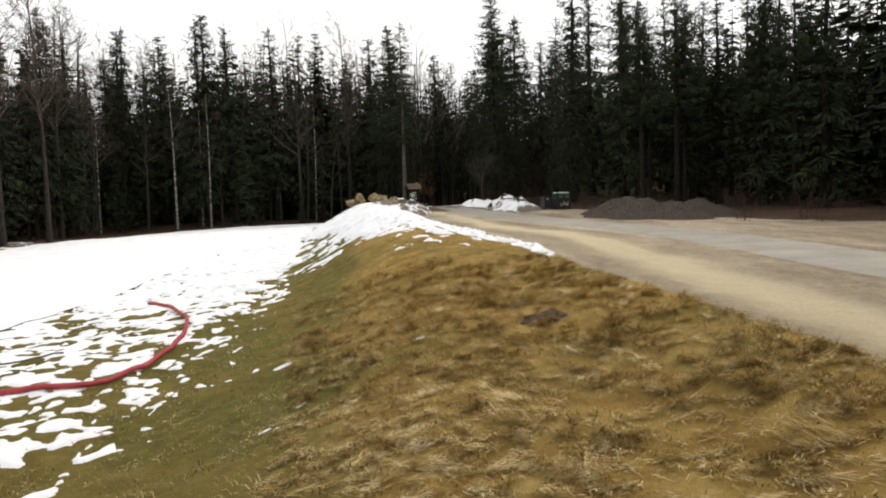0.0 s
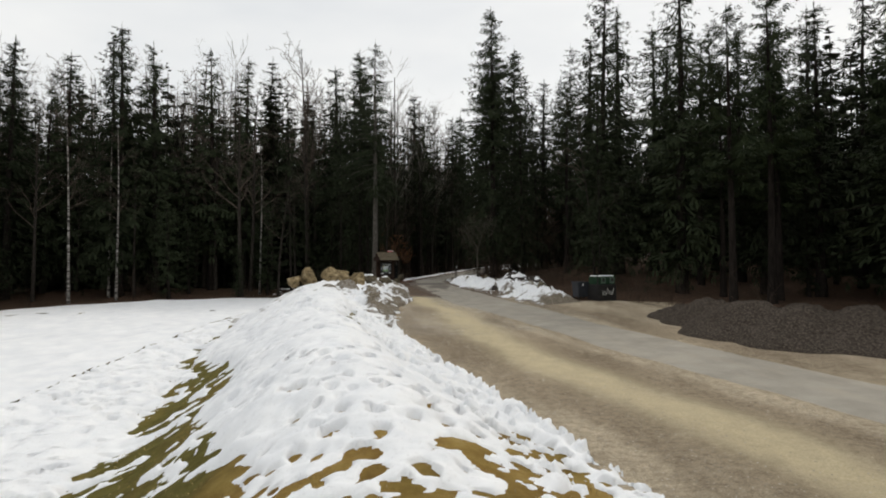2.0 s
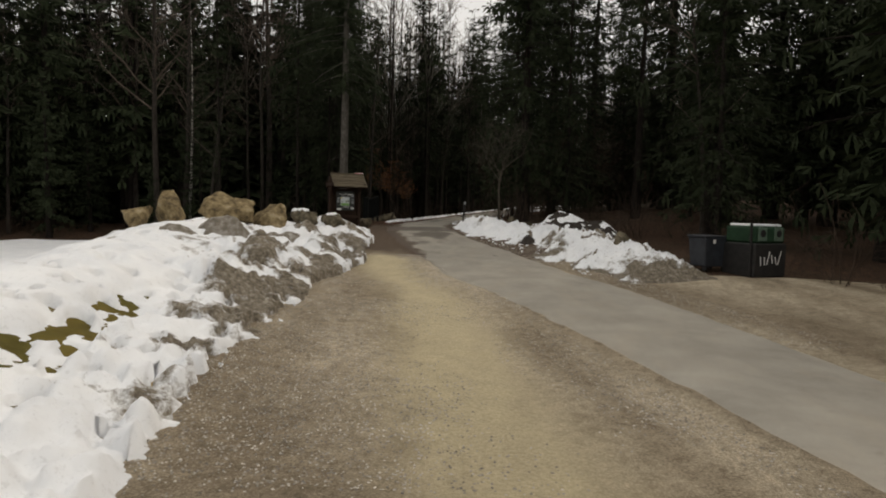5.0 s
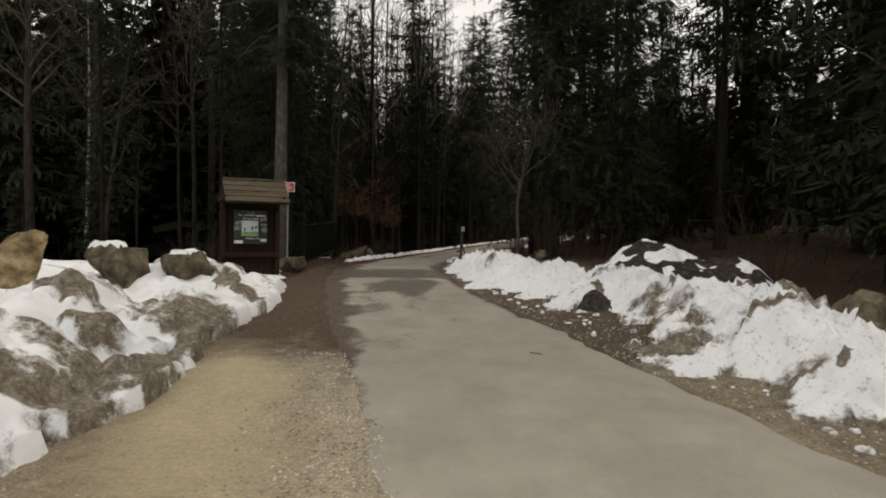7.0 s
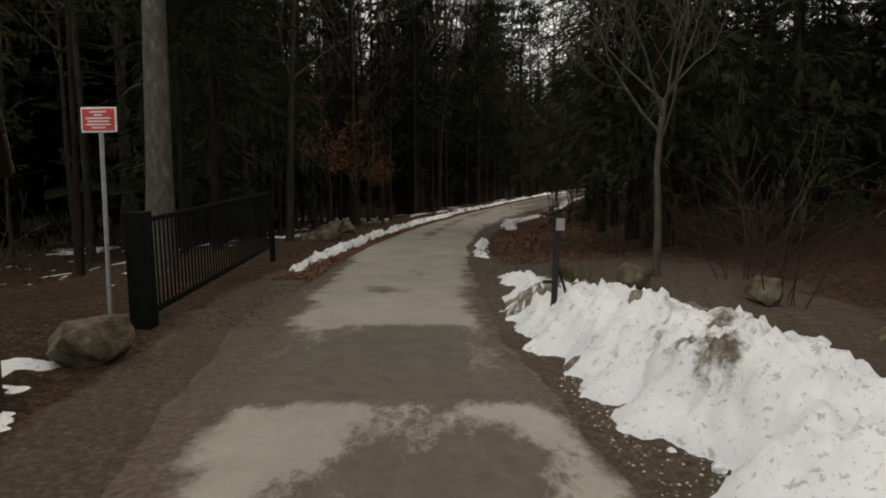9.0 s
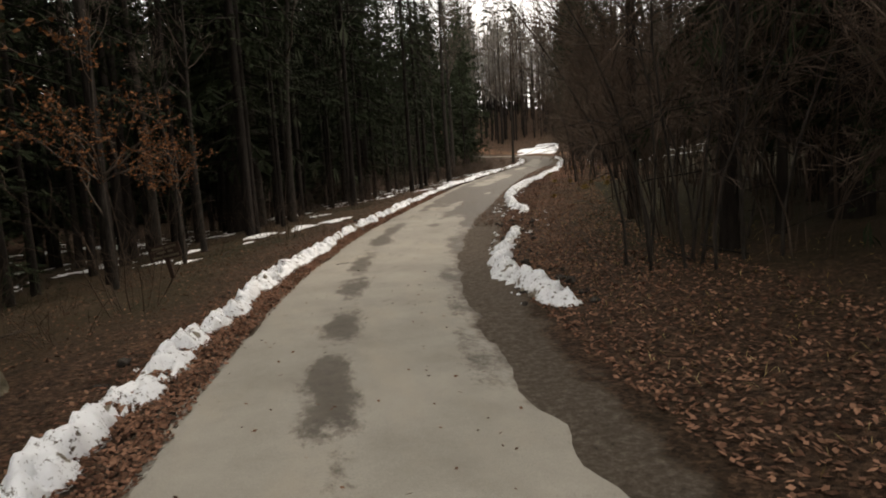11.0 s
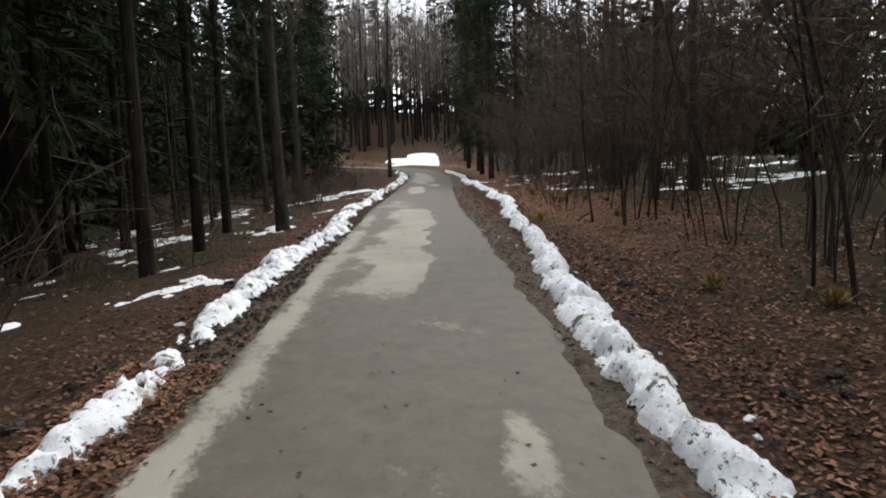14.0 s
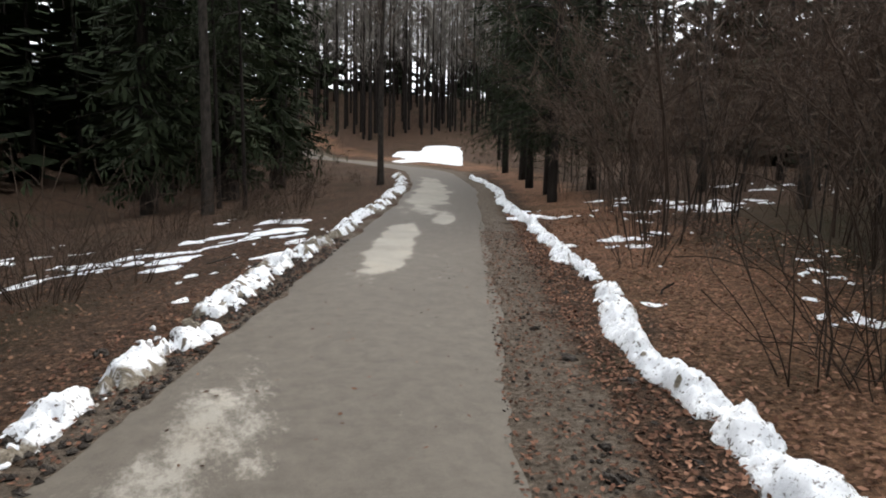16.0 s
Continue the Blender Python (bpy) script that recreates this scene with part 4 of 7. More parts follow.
# ---- trees ----
class Soup:
    """Collects corners and triangles of one mesh."""

    def __init__(self):
        self.v, self.f, self.n = [], [], 0

    def add(self, v, f):
        self.v.append(np.asarray(v, float))
        self.f.append(np.asarray(f, int) + self.n)
        self.n += len(self.v[-1])

    def tube(self, pts, radii, sides):
        pts, radii = np.asarray(pts, float), np.asarray(radii, float)
        d = np.gradient(pts, axis=0)
        d /= np.linalg.norm(d, axis=1)[:, None] + 1e-9
        ref = np.where(np.abs(d[:, 2:3]) > 0.9, [[1.0, 0, 0]], [[0, 0, 1.0]])
        a = np.cross(d, ref)
        a /= np.linalg.norm(a, axis=1)[:, None] + 1e-9
        b = np.cross(d, a)
        ang = np.arange(sides) * 2 * math.pi / sides
        ring = pts[:, None] + radii[:, None, None] * (np.cos(ang)[None, :, None] * a[:, None] + np.sin(ang)[None, :, None] * b[:, None])
        m = len(pts)
        i, j = np.meshgrid(np.arange(m - 1), np.arange(sides), indexing="ij")
        p = (i * sides + j).ravel()
        q = (i * sides + (j + 1) % sides).ravel()
        self.add(ring.reshape(-1, 3), np.concatenate([np.stack([p, q, q + sides], 1), np.stack([p, q + sides, p + sides], 1)]))

    def blades(self, base, tip, side):
        """Slim diamond leaves: base, tip and half-width vectors, one a row."""
        base, tip, side = (np.asarray(a, float) for a in (base, tip, side))
        mid = base * 0.45 + tip * 0.55
        v = np.stack([base, mid + side, tip, mid - side], 1).reshape(-1, 3)
        k = np.arange(len(base))[:, None] * 4
        self.add(v, np.concatenate([k + [0, 1, 2], k + [0, 2, 3]]))

    def shards(self, base, tip, side):
        """Needled sprays: two slim triangles that part from one base."""
        base, tip, side = (np.asarray(a, float) for a in (base, tip, side))
        mid = base * 0.45 + tip * 0.55
        v = np.stack([base, mid + side * 1.15, tip + side * 0.7, tip * 0.94 + base * 0.06 - side * 0.45, mid - side * 1.05], 1).reshape(-1, 3)
        k = np.arange(len(base))[:, None] * 5
        self.add(v, np.concatenate([k + [0, 1, 2], k + [0, 3, 4]]))

    def make(self, name, mat, parent=None, shade=False):
        return quick(name, np.concatenate(self.v), np.concatenate(self.f), mat, parent, shade)


def trunk_points(rng, height, lean, bend, count=9):
    t = np.linspace(0, 1, count)
    a = rng.uniform(0, 6.28)
    x = lean * height * t * math.cos(a) + bend * np.sin(t * rng.uniform(2, 5) + rng.uniform(0, 6)) * t
    y = lean * height * t * math.sin(a) + bend * np.sin(t * rng.uniform(2, 5) + rng.uniform(0, 6)) * t
    return np.stack([x, y, t * height], 1)


def conifer(seed, height, radius, bare, spacing, droop, mat, twigs, label, girth=0.016, name="spruce_tree", flare=0.66, slim=1.0, strands=1, bark=None):
    rng = np.random.RandomState(seed)
    root = anchor(name, Matrix.Identity(4), label, "tree")
    wood = Soup()
    tp = trunk_points(rng, height, 0.008, 0.1, 12)
    rad = height * girth * (1 - np.linspace(0, 1, 12)) ** 0.85 + 0.012
    rad[0] *= 1.3
    tp[0, 2] = -0.5
    wood.tube(tp, rad, 7)
    needles = Soup()
    B, T, S = [], [], []
    h = bare
    while h < height - 0.25:
        f = (h - bare) / (height - bare)
        reach = radius * (1 - f) ** flare * (0.35 + 0.65 * min(1, f * 5 + 0.35))
        count = max(4, int(round(3.5 + 3.5 * (1 - f))))
        for b in range(count):
            if rng.rand() < 0.1:
                continue
            L = reach * rng.uniform(0.6, 1.15) + 0.12
            a = rng.uniform(0, 6.283)
            d = np.array([math.cos(a), math.sin(a), 0])
            p = np.array([-math.sin(a), math.cos(a), 0])
            z0 = h + rng.uniform(-0.2, 0.2)
            at = np.array([np.interp(z0, tp[:, 2], tp[:, 0]), np.interp(z0, tp[:, 2], tp[:, 1]), z0])
            up, down = 0.25 * f + 0.1 - 0.15 * (1 - f), droop * (1.1 - 0.6 * f)
            n = max(3, int(twigs * (0.45 + 0.55 * L / radius)))
            s = np.linspace(0.12, 1, n) + rng.uniform(-0.03, 0.03, n)
            spine = at + d * (s * L)[:, None] + np.array([0, 0, 1]) * (L * (up * s - down * s * s + 0.12 * s ** 4))[:, None]
            if L > 1.3 and b % 4 == 1:
                wood.tube(np.stack([at, spine[n // 2], spine[-1]]), [0.012 + 0.012 * L, 0.008 + 0.006 * L, 0.005], 3)
            for sg in (-1, 1):
                ln = (0.16 + 0.34 * L * (1.12 - s)) * rng.uniform(0.6, 1.2, n)
                tip = spine + p * (sg * ln * 0.75)[:, None] + d * (ln * 0.55)[:, None] - np.array([0, 0, 1]) * (ln * rng.uniform(0.1, 0.75, n))[:, None]
                wd = (0.06 + 0.17 * ln) * slim
                B.append(spine)
                T.append(tip)
                S.append(d * wd[:, None] * 0.8 + np.array([0, 0, 1]) * (wd * rng.uniform(-0.8, 0.8, n))[:, None])
            hang = spine - np.array([0, 0, 1]) * (0.12 + 0.22 * L * rng.uniform(0.3, 1, n))[:, None] + d * rng.uniform(-0.1, 0.1, n)[:, None]
            B.append(spine)
            T.append(hang)
            S.append(p * (0.05 + 0.03 * L) * slim * np.ones((n, 1)))
        h += spacing * (0.75 + 0.5 * rng.rand()) * (1.1 - 0.5 * f)
    for _ in range(int(bare * (5 if strands > 2 else 1.6))):
        z0, a, L = rng.uniform(0.8, bare + 1), rng.uniform(0, 6.283), rng.uniform(0.4, 1.9)
        r0 = np.interp(z0, tp[:, 2], rad)
        d = np.array([math.cos(a), math.sin(a), -0.12])
        c = np.array([np.interp(z0, tp[:, 2], tp[:, 0]), np.interp(z0, tp[:, 2], tp[:, 1]), z0])
        wood.tube(np.stack([c + d * r0 * 0.8, c + d * (L * 0.6), c + d * L - np.array([0, 0, 0.12 * L])]), [0.016, 0.01, 0.004], 3)
    top = np.array([tp[-1]])
    B.append(top - [0, 0, 0.7])
    T.append(top + [0, 0, 0.35])
    S.append(np.array([[0.05, 0, 0]]))
    B, T, S = np.concatenate(B), np.concatenate(T), np.concatenate(S)
    if strands > 1:
        low = B[:, 2] < 11
        high = [a[~low] for a in (B, T, S * 0.7)]
        B, T, S = B[low], T[low], S[low]
        k = np.repeat(np.arange(len(B)), strands)
        long = np.linalg.norm(T - B, axis=1)[k][:, None]
        root_of = B.copy()
        B = B[k] + (T - B)[k] * rng.uniform(0, 0.85, (len(k), 1))
        T, S = B + (T[k] - root_of[k]) * (0.42 if strands > 2 else 0.45) + rng.normal(0, 0.13, (len(k), 3)) * long, S[k] * (0.2 if strands > 2 else 0.42)
        B, T, S = (np.concatenate([a, b]) for a, b in zip((B, T, S), high))
    needles.shards(B, T, S)
    wood.make("trunk", bark or M_BARK, root, True)
    needles.make("crown", mat, root)
    return root


def limbs(rng, wood, at, d, length, radius, level, levels, sides, up=0.25, kids=6, spread=0.75, wob=0.18, fine=0.005):
    n = (5, 4, 3, 2)[min(level, 3)]
    pts, p, v = [at], at, d / np.linalg.norm(d)
    for _ in range(n):
        v = v + rng.normal(0, wob, 3) + np.array([0, 0, up * 0.3])
        v /= np.linalg.norm(v)
        p = p + v * length / n
        pts.append(p)
    pts = np.array(pts)
    rad = radius * (1 - 0.8 * np.linspace(0, 1, n + 1))
    wood.tube(pts, np.maximum(rad, fine), sides[min(level, len(sides) - 1)])
    if level + 1 >= levels:
        return
    for k in range(kids if level else int(kids * 1.2)):
        s = rng.uniform(0.25, 1.0)
        c = np.array([np.interp(s * n, np.arange(n + 1), pts[:, i]) for i in range(3)])
        g = pts[min(int(s * n) + 1, n)] - pts[max(int(s * n) - 1, 0)]
        g /= np.linalg.norm(g) + 1e-9
        r = rng.normal(0, 1, 3)
        r -= g * r.dot(g)
        r /= np.linalg.norm(r) + 1e-9
        limbs(rng, wood, c, g * (1 - spread * 0.5) + r * spread, length * rng.uniform(0.35, 0.6) * (1.15 - 0.4 * s), max(radius * 0.45 * (1.1 - 0.6 * s), 0.005), level + 1, levels, sides, up, kids, spread, wob, fine)


def broadleaf(seed, height, girth, clear, label, bark, twig=None, crown_reach=0.3, count=16, levels=4, kids=5, name="bare_tree", lean=0.02, bend=0.3, fine=0.005):
    rng = np.random.RandomState(seed)
    root = anchor(name, Matrix.Identity(4), label, "tree")
    wood, crown = Soup(), Soup()
    tp = trunk_points(rng, height, lean, bend, 12)
    tp[0, 2] = -0.5
    rad = girth * (1 - 0.93 * np.linspace(0, 1, 12)) ** 0.9
    rad[0] *= 1.25
    wood.tube(tp, rad, 8)
    for k in range(count):
        f = rng.uniform(clear, 0.98)
        z0 = f * height
        c = np.array([np.interp(z0, tp[:, 2], tp[:, i]) for i in range(3)])
        a = rng.uniform(0, 6.283)
        L = height * crown_reach * (1.15 - f * 0.75) * rng.uniform(0.6, 1.1)
        limbs(rng, crown, c, np.array([math.cos(a), math.sin(a), rng.uniform(0.5, 1.3)]), L, girth * 0.4 * (1.15 - f), 1, levels, (5, 4, 3, 3), 0.3, kids, 0.75, 0.18, fine)
    wood.make("trunk", bark, root, True)
    crown.make("crown", twig or bark, root, True)
    return root


def shrub(seed, height, stems, label, mat, arch=0.5, kids=4, radius=0.02, name="bare_shrub", levels=3):
    rng = np.random.RandomState(seed)
    root = anchor(name, Matrix.Identity(4), label, "shrub")
    for k in range(stems):
        a = rng.uniform(0, 6.283)
        o = np.array([math.cos(a), math.sin(a), 0]) * rng.uniform(0.03, 0.3) - [0, 0, 0.15]
        wood = Soup()
        limbs(rng, wood, o, np.array([math.cos(a) * arch, math.sin(a) * arch, 1.0]) * 1.0, height * rng.uniform(0.55, 1.1), radius * rng.uniform(0.6, 1.2), 0, levels, (4 if radius > 0.015 else 3, 3, 3), -0.25 * arch, kids, 0.7, 0.12)
        wood.make("stem", mat, root, True)
    return root


def thicket(seed, height, stems, label, mat, twig, lean=0.35, radius=0.035, fuzz=130, spread=0.4, name="hazel_shrub"):
    """A clump of arching stems, each with side shoots and a cloud of fine twigs."""
    rng = np.random.RandomState(seed)
    root = anchor(name, Matrix.Identity(4), label, "shrub")
    fine = Soup()
    for k in range(stems):
        a = rng.uniform(0, 6.283)
        H = height * rng.uniform(0.55, 1.05)
        out = lean * rng.uniform(0.3, 1.3)
        t = np.linspace(0, 1, 7)
        d = np.array([math.cos(a), math.sin(a), 0])
        p = np.array([-d[1], d[0], 0])
        bend = 0.16 * H * np.sin(t * rng.uniform(2, 4) + rng.uniform(0, 6)) * t
        pts = d * (rng.uniform(0.03, spread) + H * out * t ** 1.8)[:, None] + p * bend[:, None] + np.array([0, 0, 1]) * (H * (t - 0.22 * out * t ** 3) - 0.2)[:, None]
        stem = Soup()
        r = radius * rng.uniform(0.5, 1.3)
        stem.tube(pts, r * (1 - 0.85 * t), 5 if r > 0.04 else 4)
        starts, ways = [], []
        for b in range(7):
            u = rng.uniform(0.3, 0.97)
            c = np.array([np.interp(u, t, pts[:, i]) for i in range(3)])
            w = rng.normal(0, 0.55, 3) + d * 0.35 + [0, 0, 0.55]
            w /= np.linalg.norm(w)
            L = H * rng.uniform(0.14, 0.32) * (1.25 - 0.6 * u)
            q = np.stack([c, c + w * L * 0.5, c + w * L + rng.normal(0, 0.08 * L, 3)])
            stem.tube(q, [r * 0.35, r * 0.22, 0.004], 3)
            starts.append(c + w * L * rng.uniform(0.15, 1, (fuzz // 9, 1)))
            ways.append(np.repeat(w[None], fuzz // 9, 0))
        u = rng.uniform(0.35, 1, fuzz // 4)
        starts.append(np.stack([np.interp(u, t, pts[:, i]) for i in range(3)], 1))
        ways.append(np.repeat([[0, 0, 1.0]], len(u), 0))
        S, W = np.concatenate(starts), np.concatenate(ways)
        W = W * 0.8 + rng.normal(0, 0.5, W.shape)
        W *= (rng.uniform(0.25, 0.85, len(W)) * 0.11 * height / np.linalg.norm(W, axis=1))[:, None]
        side = np.cross(W, rng.normal(0, 1, W.shape))
        side *= 0.0065 / (np.linalg.norm(side, axis=1)[:, None] + 1e-9)
        fine.blades(S, S + W, side)
        stem.make("stem", mat, root, True)
    fine.make("twig_cloud", twig, root)
    return root


def place(proto, x, y, size=1.0, turn=None, wide=None, tilt=0.0):
    a = random.uniform(0, 360) if turn is None else turn
    m = pose(x, y, ground_at(x, y) - 0.05, random.uniform(-tilt, tilt), random.uniform(-tilt, tilt), a) @ Matrix.Diagonal((wide or size, wide or size, size, 1))
    return copy_thing(proto, m)


def free_spot(x, y, gap=3.0, big=False):
    n = float(across(x, y))
    if abs(n) < gap or (big and y > 64 and (n < 12 if n > 0 else n > -13)):
        return False
    if big and n > 0 and n < 12:
        return False
    if y < 60 and x > float(lut(FOOT, y)) - 30 and n < 6.5:
        return False
    if y < 63 and n > 0 and n < 8.0 and y < 46:
        return False
    if y < 58 and 0 < n < 6.0:
        return False
    if n < 0 and y < 66 + 0.2 * (x + 30) * (x < -14) and x < -8:
        return False
    if y < 62 and -9 < x < 0:
        return False
    if y > 147 and n > 5 and x < 90:
        return False
    return True


SPRUCES = [conifer(11, 22, 4.3, 1.5, 0.62, 0.42, M_NEEDLE, 5, "tall dark green spruce with drooping boughs", 0.016, "spruce_tree", 0.66, 1.4),
           conifer(12, 20, 3.7, 2.5, 0.6, 0.5, M_NEEDLE, 5, "slim dark green spruce with bare lower trunk", 0.014, "spruce_tree", 0.66, 1.4),
           conifer(13, 24, 4.4, 4.0, 0.66, 0.38, M_NEEDLE, 5, "old spruce with high dark crown", 0.014, "spruce_tree", 0.66, 1.4),
           conifer(14, 12, 2.2, 1.0, 0.6, 0.35, M_NEEDLE, 5, "young dense spruce at the wood's edge", 0.016, "spruce_tree", 0.66, 1.4)]
WOODSPRUCES = [conifer(16, 21, 2.9, 7.5, 0.58, 0.5, M_NEEDLE, 6, "straight woodland spruce with dead lower twigs", 0.0042, "spruce_tree", 0.6, 1.1, 3),
               conifer(17, 19, 2.6, 4.5, 0.58, 0.55, M_NEEDLE, 6, "slim woodland spruce with drooping boughs", 0.0045, "spruce_tree", 0.6, 1.1, 3)]
OLDSPRUCES = [conifer(19, 22, 3.4, 8.0, 0.46, 0.45, M_NEEDLE, 11, "old spruce with thick bare grey trunk", 0.0125, "spruce_tree", 0.6, 0.5, 1, M_LICHENBARK)]
FULLSPRUCES = [conifer(18, 22, 4.0, 2.5, 0.46, 0.45, M_NEEDLE, 8, "full dark spruce sweeping down near the lane", 0.007, "spruce_tree", 0.66, 1.0, 3)]
YOUNGSPRUCES = [conifer(15, 12, 2.2, 1.0, 0.6, 0.45, M_NEEDLE, 5, "young spruce with fine drooping sprays under the wood", 0.012, "spruce_tree", 0.66, 1.5, 3)]
DENSESPRUCES = [conifer(23, 23, 4.2, 2.0, 0.5, 0.5, M_NEEDLE, 8, "broad dark spruce with dense boughs down to the verge", 0.012, "spruce_tree", 0.6, 1.7, 3)]
NEARSPRUCES = [conifer(24, 20, 3.7, 1.6, 0.58, 0.5, M_NEEDLE, 7, "spruce with thin drooping needled boughs beside the lane", 0.007, "spruce_tree", 0.62, 1.15, 5)]
PINES = [conifer(21, 18, 3.0, 8.0, 0.75, 0.05, M_NEEDLE2, 8, "scots pine with open blue-green crown", 0.013, "pine_tree", 0.5),
         conifer(22, 16, 2.6, 6.0, 0.7, 0.1, M_NEEDLE2, 10, "pine with ragged open crown", 0.013, "pine_tree", 0.55)]
BARES = [broadleaf(31, 19, 0.2, 0.35, "tall leafless broadleaf tree with fine grey twigs", M_GREYBARK, M_TWIG, 0.3, 18, 4, 3),
         broadleaf(32, 17, 0.16, 0.45, "slender leafless broadleaf tree", M_GREYBARK, M_TWIG, 0.26, 17, 4, 3),
         broadleaf(33, 14, 0.11, 0.3, "thin leafless young tree", M_GREYBARK, M_TWIG, 0.25, 15, 4, 3, "bare_tree", 0.05, 0.5)]
TALLBARES = [broadleaf(35, 25, 0.26, 0.4, "tall leafless beech with a dense fine-twigged crown", M_GREYBARK, M_TWIG, 0.27, 34, 4, 3, "bare_tree", 0.01, 0.3, 0.02)]
BIRCHES = [broadleaf(41, 17, 0.13, 0.45, "leafless birch with patchy white bark", M_BIRCH, M_TWIG, 0.22, 15, 4, 4, "birch_tree")]
HAZELS = [thicket(51, 8.5, 11, "leafless hazel clump with arching brown stems", M_REDTWIG, M_BROWNTWIG, 0.62, 0.025, 150, 0.8),
          thicket(52, 6.0, 10, "leafless hazel clump with arching brown stems", M_REDTWIG, M_BROWNTWIG, 0.75, 0.02, 150, 0.7),
          thicket(53, 10.0, 7, "thicket of slender leafless young trees", M_GREYBARK, M_BROWNTWIG, 0.3, 0.03, 220, 1.3)]
BRUSH = [shrub(55, 2.4, 11, "tangle of thin reddish bare shrub stems", M_REDTWIG, 0.35, 2, 0.012, "bare_shrub", 2),
         shrub(56, 1.5, 11, "low tangle of thin bare stems", M_REDTWIG, 0.5, 2, 0.009, "bare_shrub", 2)]

# The measured trees: place, height.
for x, y, h, kind in [(-43.8, 76, 25, 0), (-38.7, 78, 24.5, 1), (-30.6, 72, 25.5, 1), (-23.1, 77, 24.5, 2), (-10.2, 80, 23.5, 0), (-1.9, 100, 25, 1), (13.7, 84, 21.5, 0),
                      (16.2, 72, 22, 0), (16.4, 63, 21.5, 0), (20.5, 66, 21, 1), (21.5, 62, 20, 0), (24.5, 48, 17.5, 2), (26.5, 44, 18, 0), (28, 38, 18, 0), (29, 30, 19, 2)]:
    s = h / (22, 20, 24)[kind]
    place(SPRUCES[kind], x, y, s * 1.06, None, s * 1.3)
place(OLDSPRUCES[0], -4.75, 65, 0.97)
for x, y, h in [(6.1, 70, 20), (11.2, 82, 22.5), (8.6, 66.5, 17), (12.2, 53.5, 15), (8.8, 76, 23), (6.9, 75, 23), (7.9, 80.5, 23)]:
    if y > 72:
        place(WOODSPRUCES[1], x, y, h / 19)
    else:
        place(NEARSPRUCES[0], x, y, h / 20, None, h / 17)
for x, y, h in [(16.1, 42, 16.4), (19.8, 45, 18.6), (24, 53, 18), (20, 55, 18)]:
    place(PINES[0], x, y, h / 18)
for x, y in [(-32.3, 66.5), (-28.8, 68), (-31.0, 71), (-42, 67), (-17, 73)]:
    place(BIRCHES[0], x, y, random.uniform(0.9, 1.1), None, None, 2)
for x, y, k, s in [(-48, 74, 0, 1.35), (-44, 84, 0, 1.35), (-33, 84, 0, 1.4), (-19, 88, 0, 1.4), (-25, 80, 0, 1.35), (-14, 86, 0, 1.3), (0.4, 98, 2, 1.4), (3.6, 105, 2, 1.4), (-4, 92.5, 2, 1.4), (12.0, 54.5, 2, 1.0),
                   (24.8, 114, 1, 1.1), (22, 107.5, 0, 0.9), (10.6, 110.6, 1, 1.1)]:
    place(BARES[k], x, y, s)
for x, y in [(-41, 82), (-27, 83), (-14, 82), (-1, 100), (26, 158), (2, 128)]:
    place(TALLBARES[0], x, y, random.uniform(0.95, 1.12))
for x, y, s in [(-5.5, 91, 1.1), (-7, 95, 1.15), (-9.5, 87, 1.1), (-5.5, 99, 1.15), (-2, 104.5, 1.15), (1.4, 113, 1.15), (3.3, 101, 1.15), (3.7, 106.5, 1.15), (0.3, 99, 1.2), (-6.0, 71.5, 1.1), (-7.2, 76, 1.1), (16.5, 86, 1.1), (19, 93, 1.1), (-1.0, 95, 1.1), (5.5, 117, 1.1), (7.5, 127, 1.1), (19.5, 143, 0.95), (22.5, 147, 0.95), (17, 150, 1.0), (24.0, 153, 0.95), (21, 160, 1.0)]:
    place(WOODSPRUCES[int(y) % 2] if y < 132 else SPRUCES[0], x, y, s, None, s * 1.15)
for x, y, s in [(-7.0, 82.5, 0.95), (-6.2, 88.5, 1.0), (-3.2, 92.3, 1.05), (-1.4, 96.8, 1.05), (7.2, 106.2, 1.15), (8.4, 109.3, 1.15), (5.6, 109.8, 1.15), (9.6, 113.2, 1.15), (7.0, 113.4, 1.15), (4.2, 105.4, 1.1)]:
    place(WOODSPRUCES[1], x, y, s, None, s * 1.1)
for x, y, s in [(5.8, 72.4, 1.1), (6.9, 79.2, 1.15), (8.4, 84.6, 1.15)]:
    place(WOODSPRUCES[0], x, y, s, None, s * 1.15)
for x, y, s in [(6.1, 67.8, 1.1), (-7.0, 74.4, 1.05), (5.0, 110, 1.1), (-8.0, 108, 1.1), (9.6, 79.5, 1.1)]:
    place(DENSESPRUCES[0], x, y, s, None, s * (0.98 if x > 0 else 0.85))
# The meadow's western edge.
random.seed(15)
for k in range(30):
    y = 34 + 36 * k / 30 + random.uniform(-1, 1)
    kind = random.choice((BARES[0], BARES[1], SPRUCES[0], SPRUCES[1], BARES[0]))
    place(kind, -38.5 - random.uniform(0, 9), y, random.uniform(0.95, 1.25), None, None, 1.5)
for x, y in [(-38.5, 52), (-39.5, 47), (-41, 58), (-44, 41), (-43, 63)]:
    place(TALLBARES[0], x, y, random.uniform(0.9, 1.05))
for k in range(14):
    place(random.choice(BRUSH), -37.6 - random.uniform(0, 2), 36 + 2.3 * k, random.uniform(0.7, 1.3))
# Woodland, denser along the lane.
random.seed(5)
taken = [(-4.7, 65)]


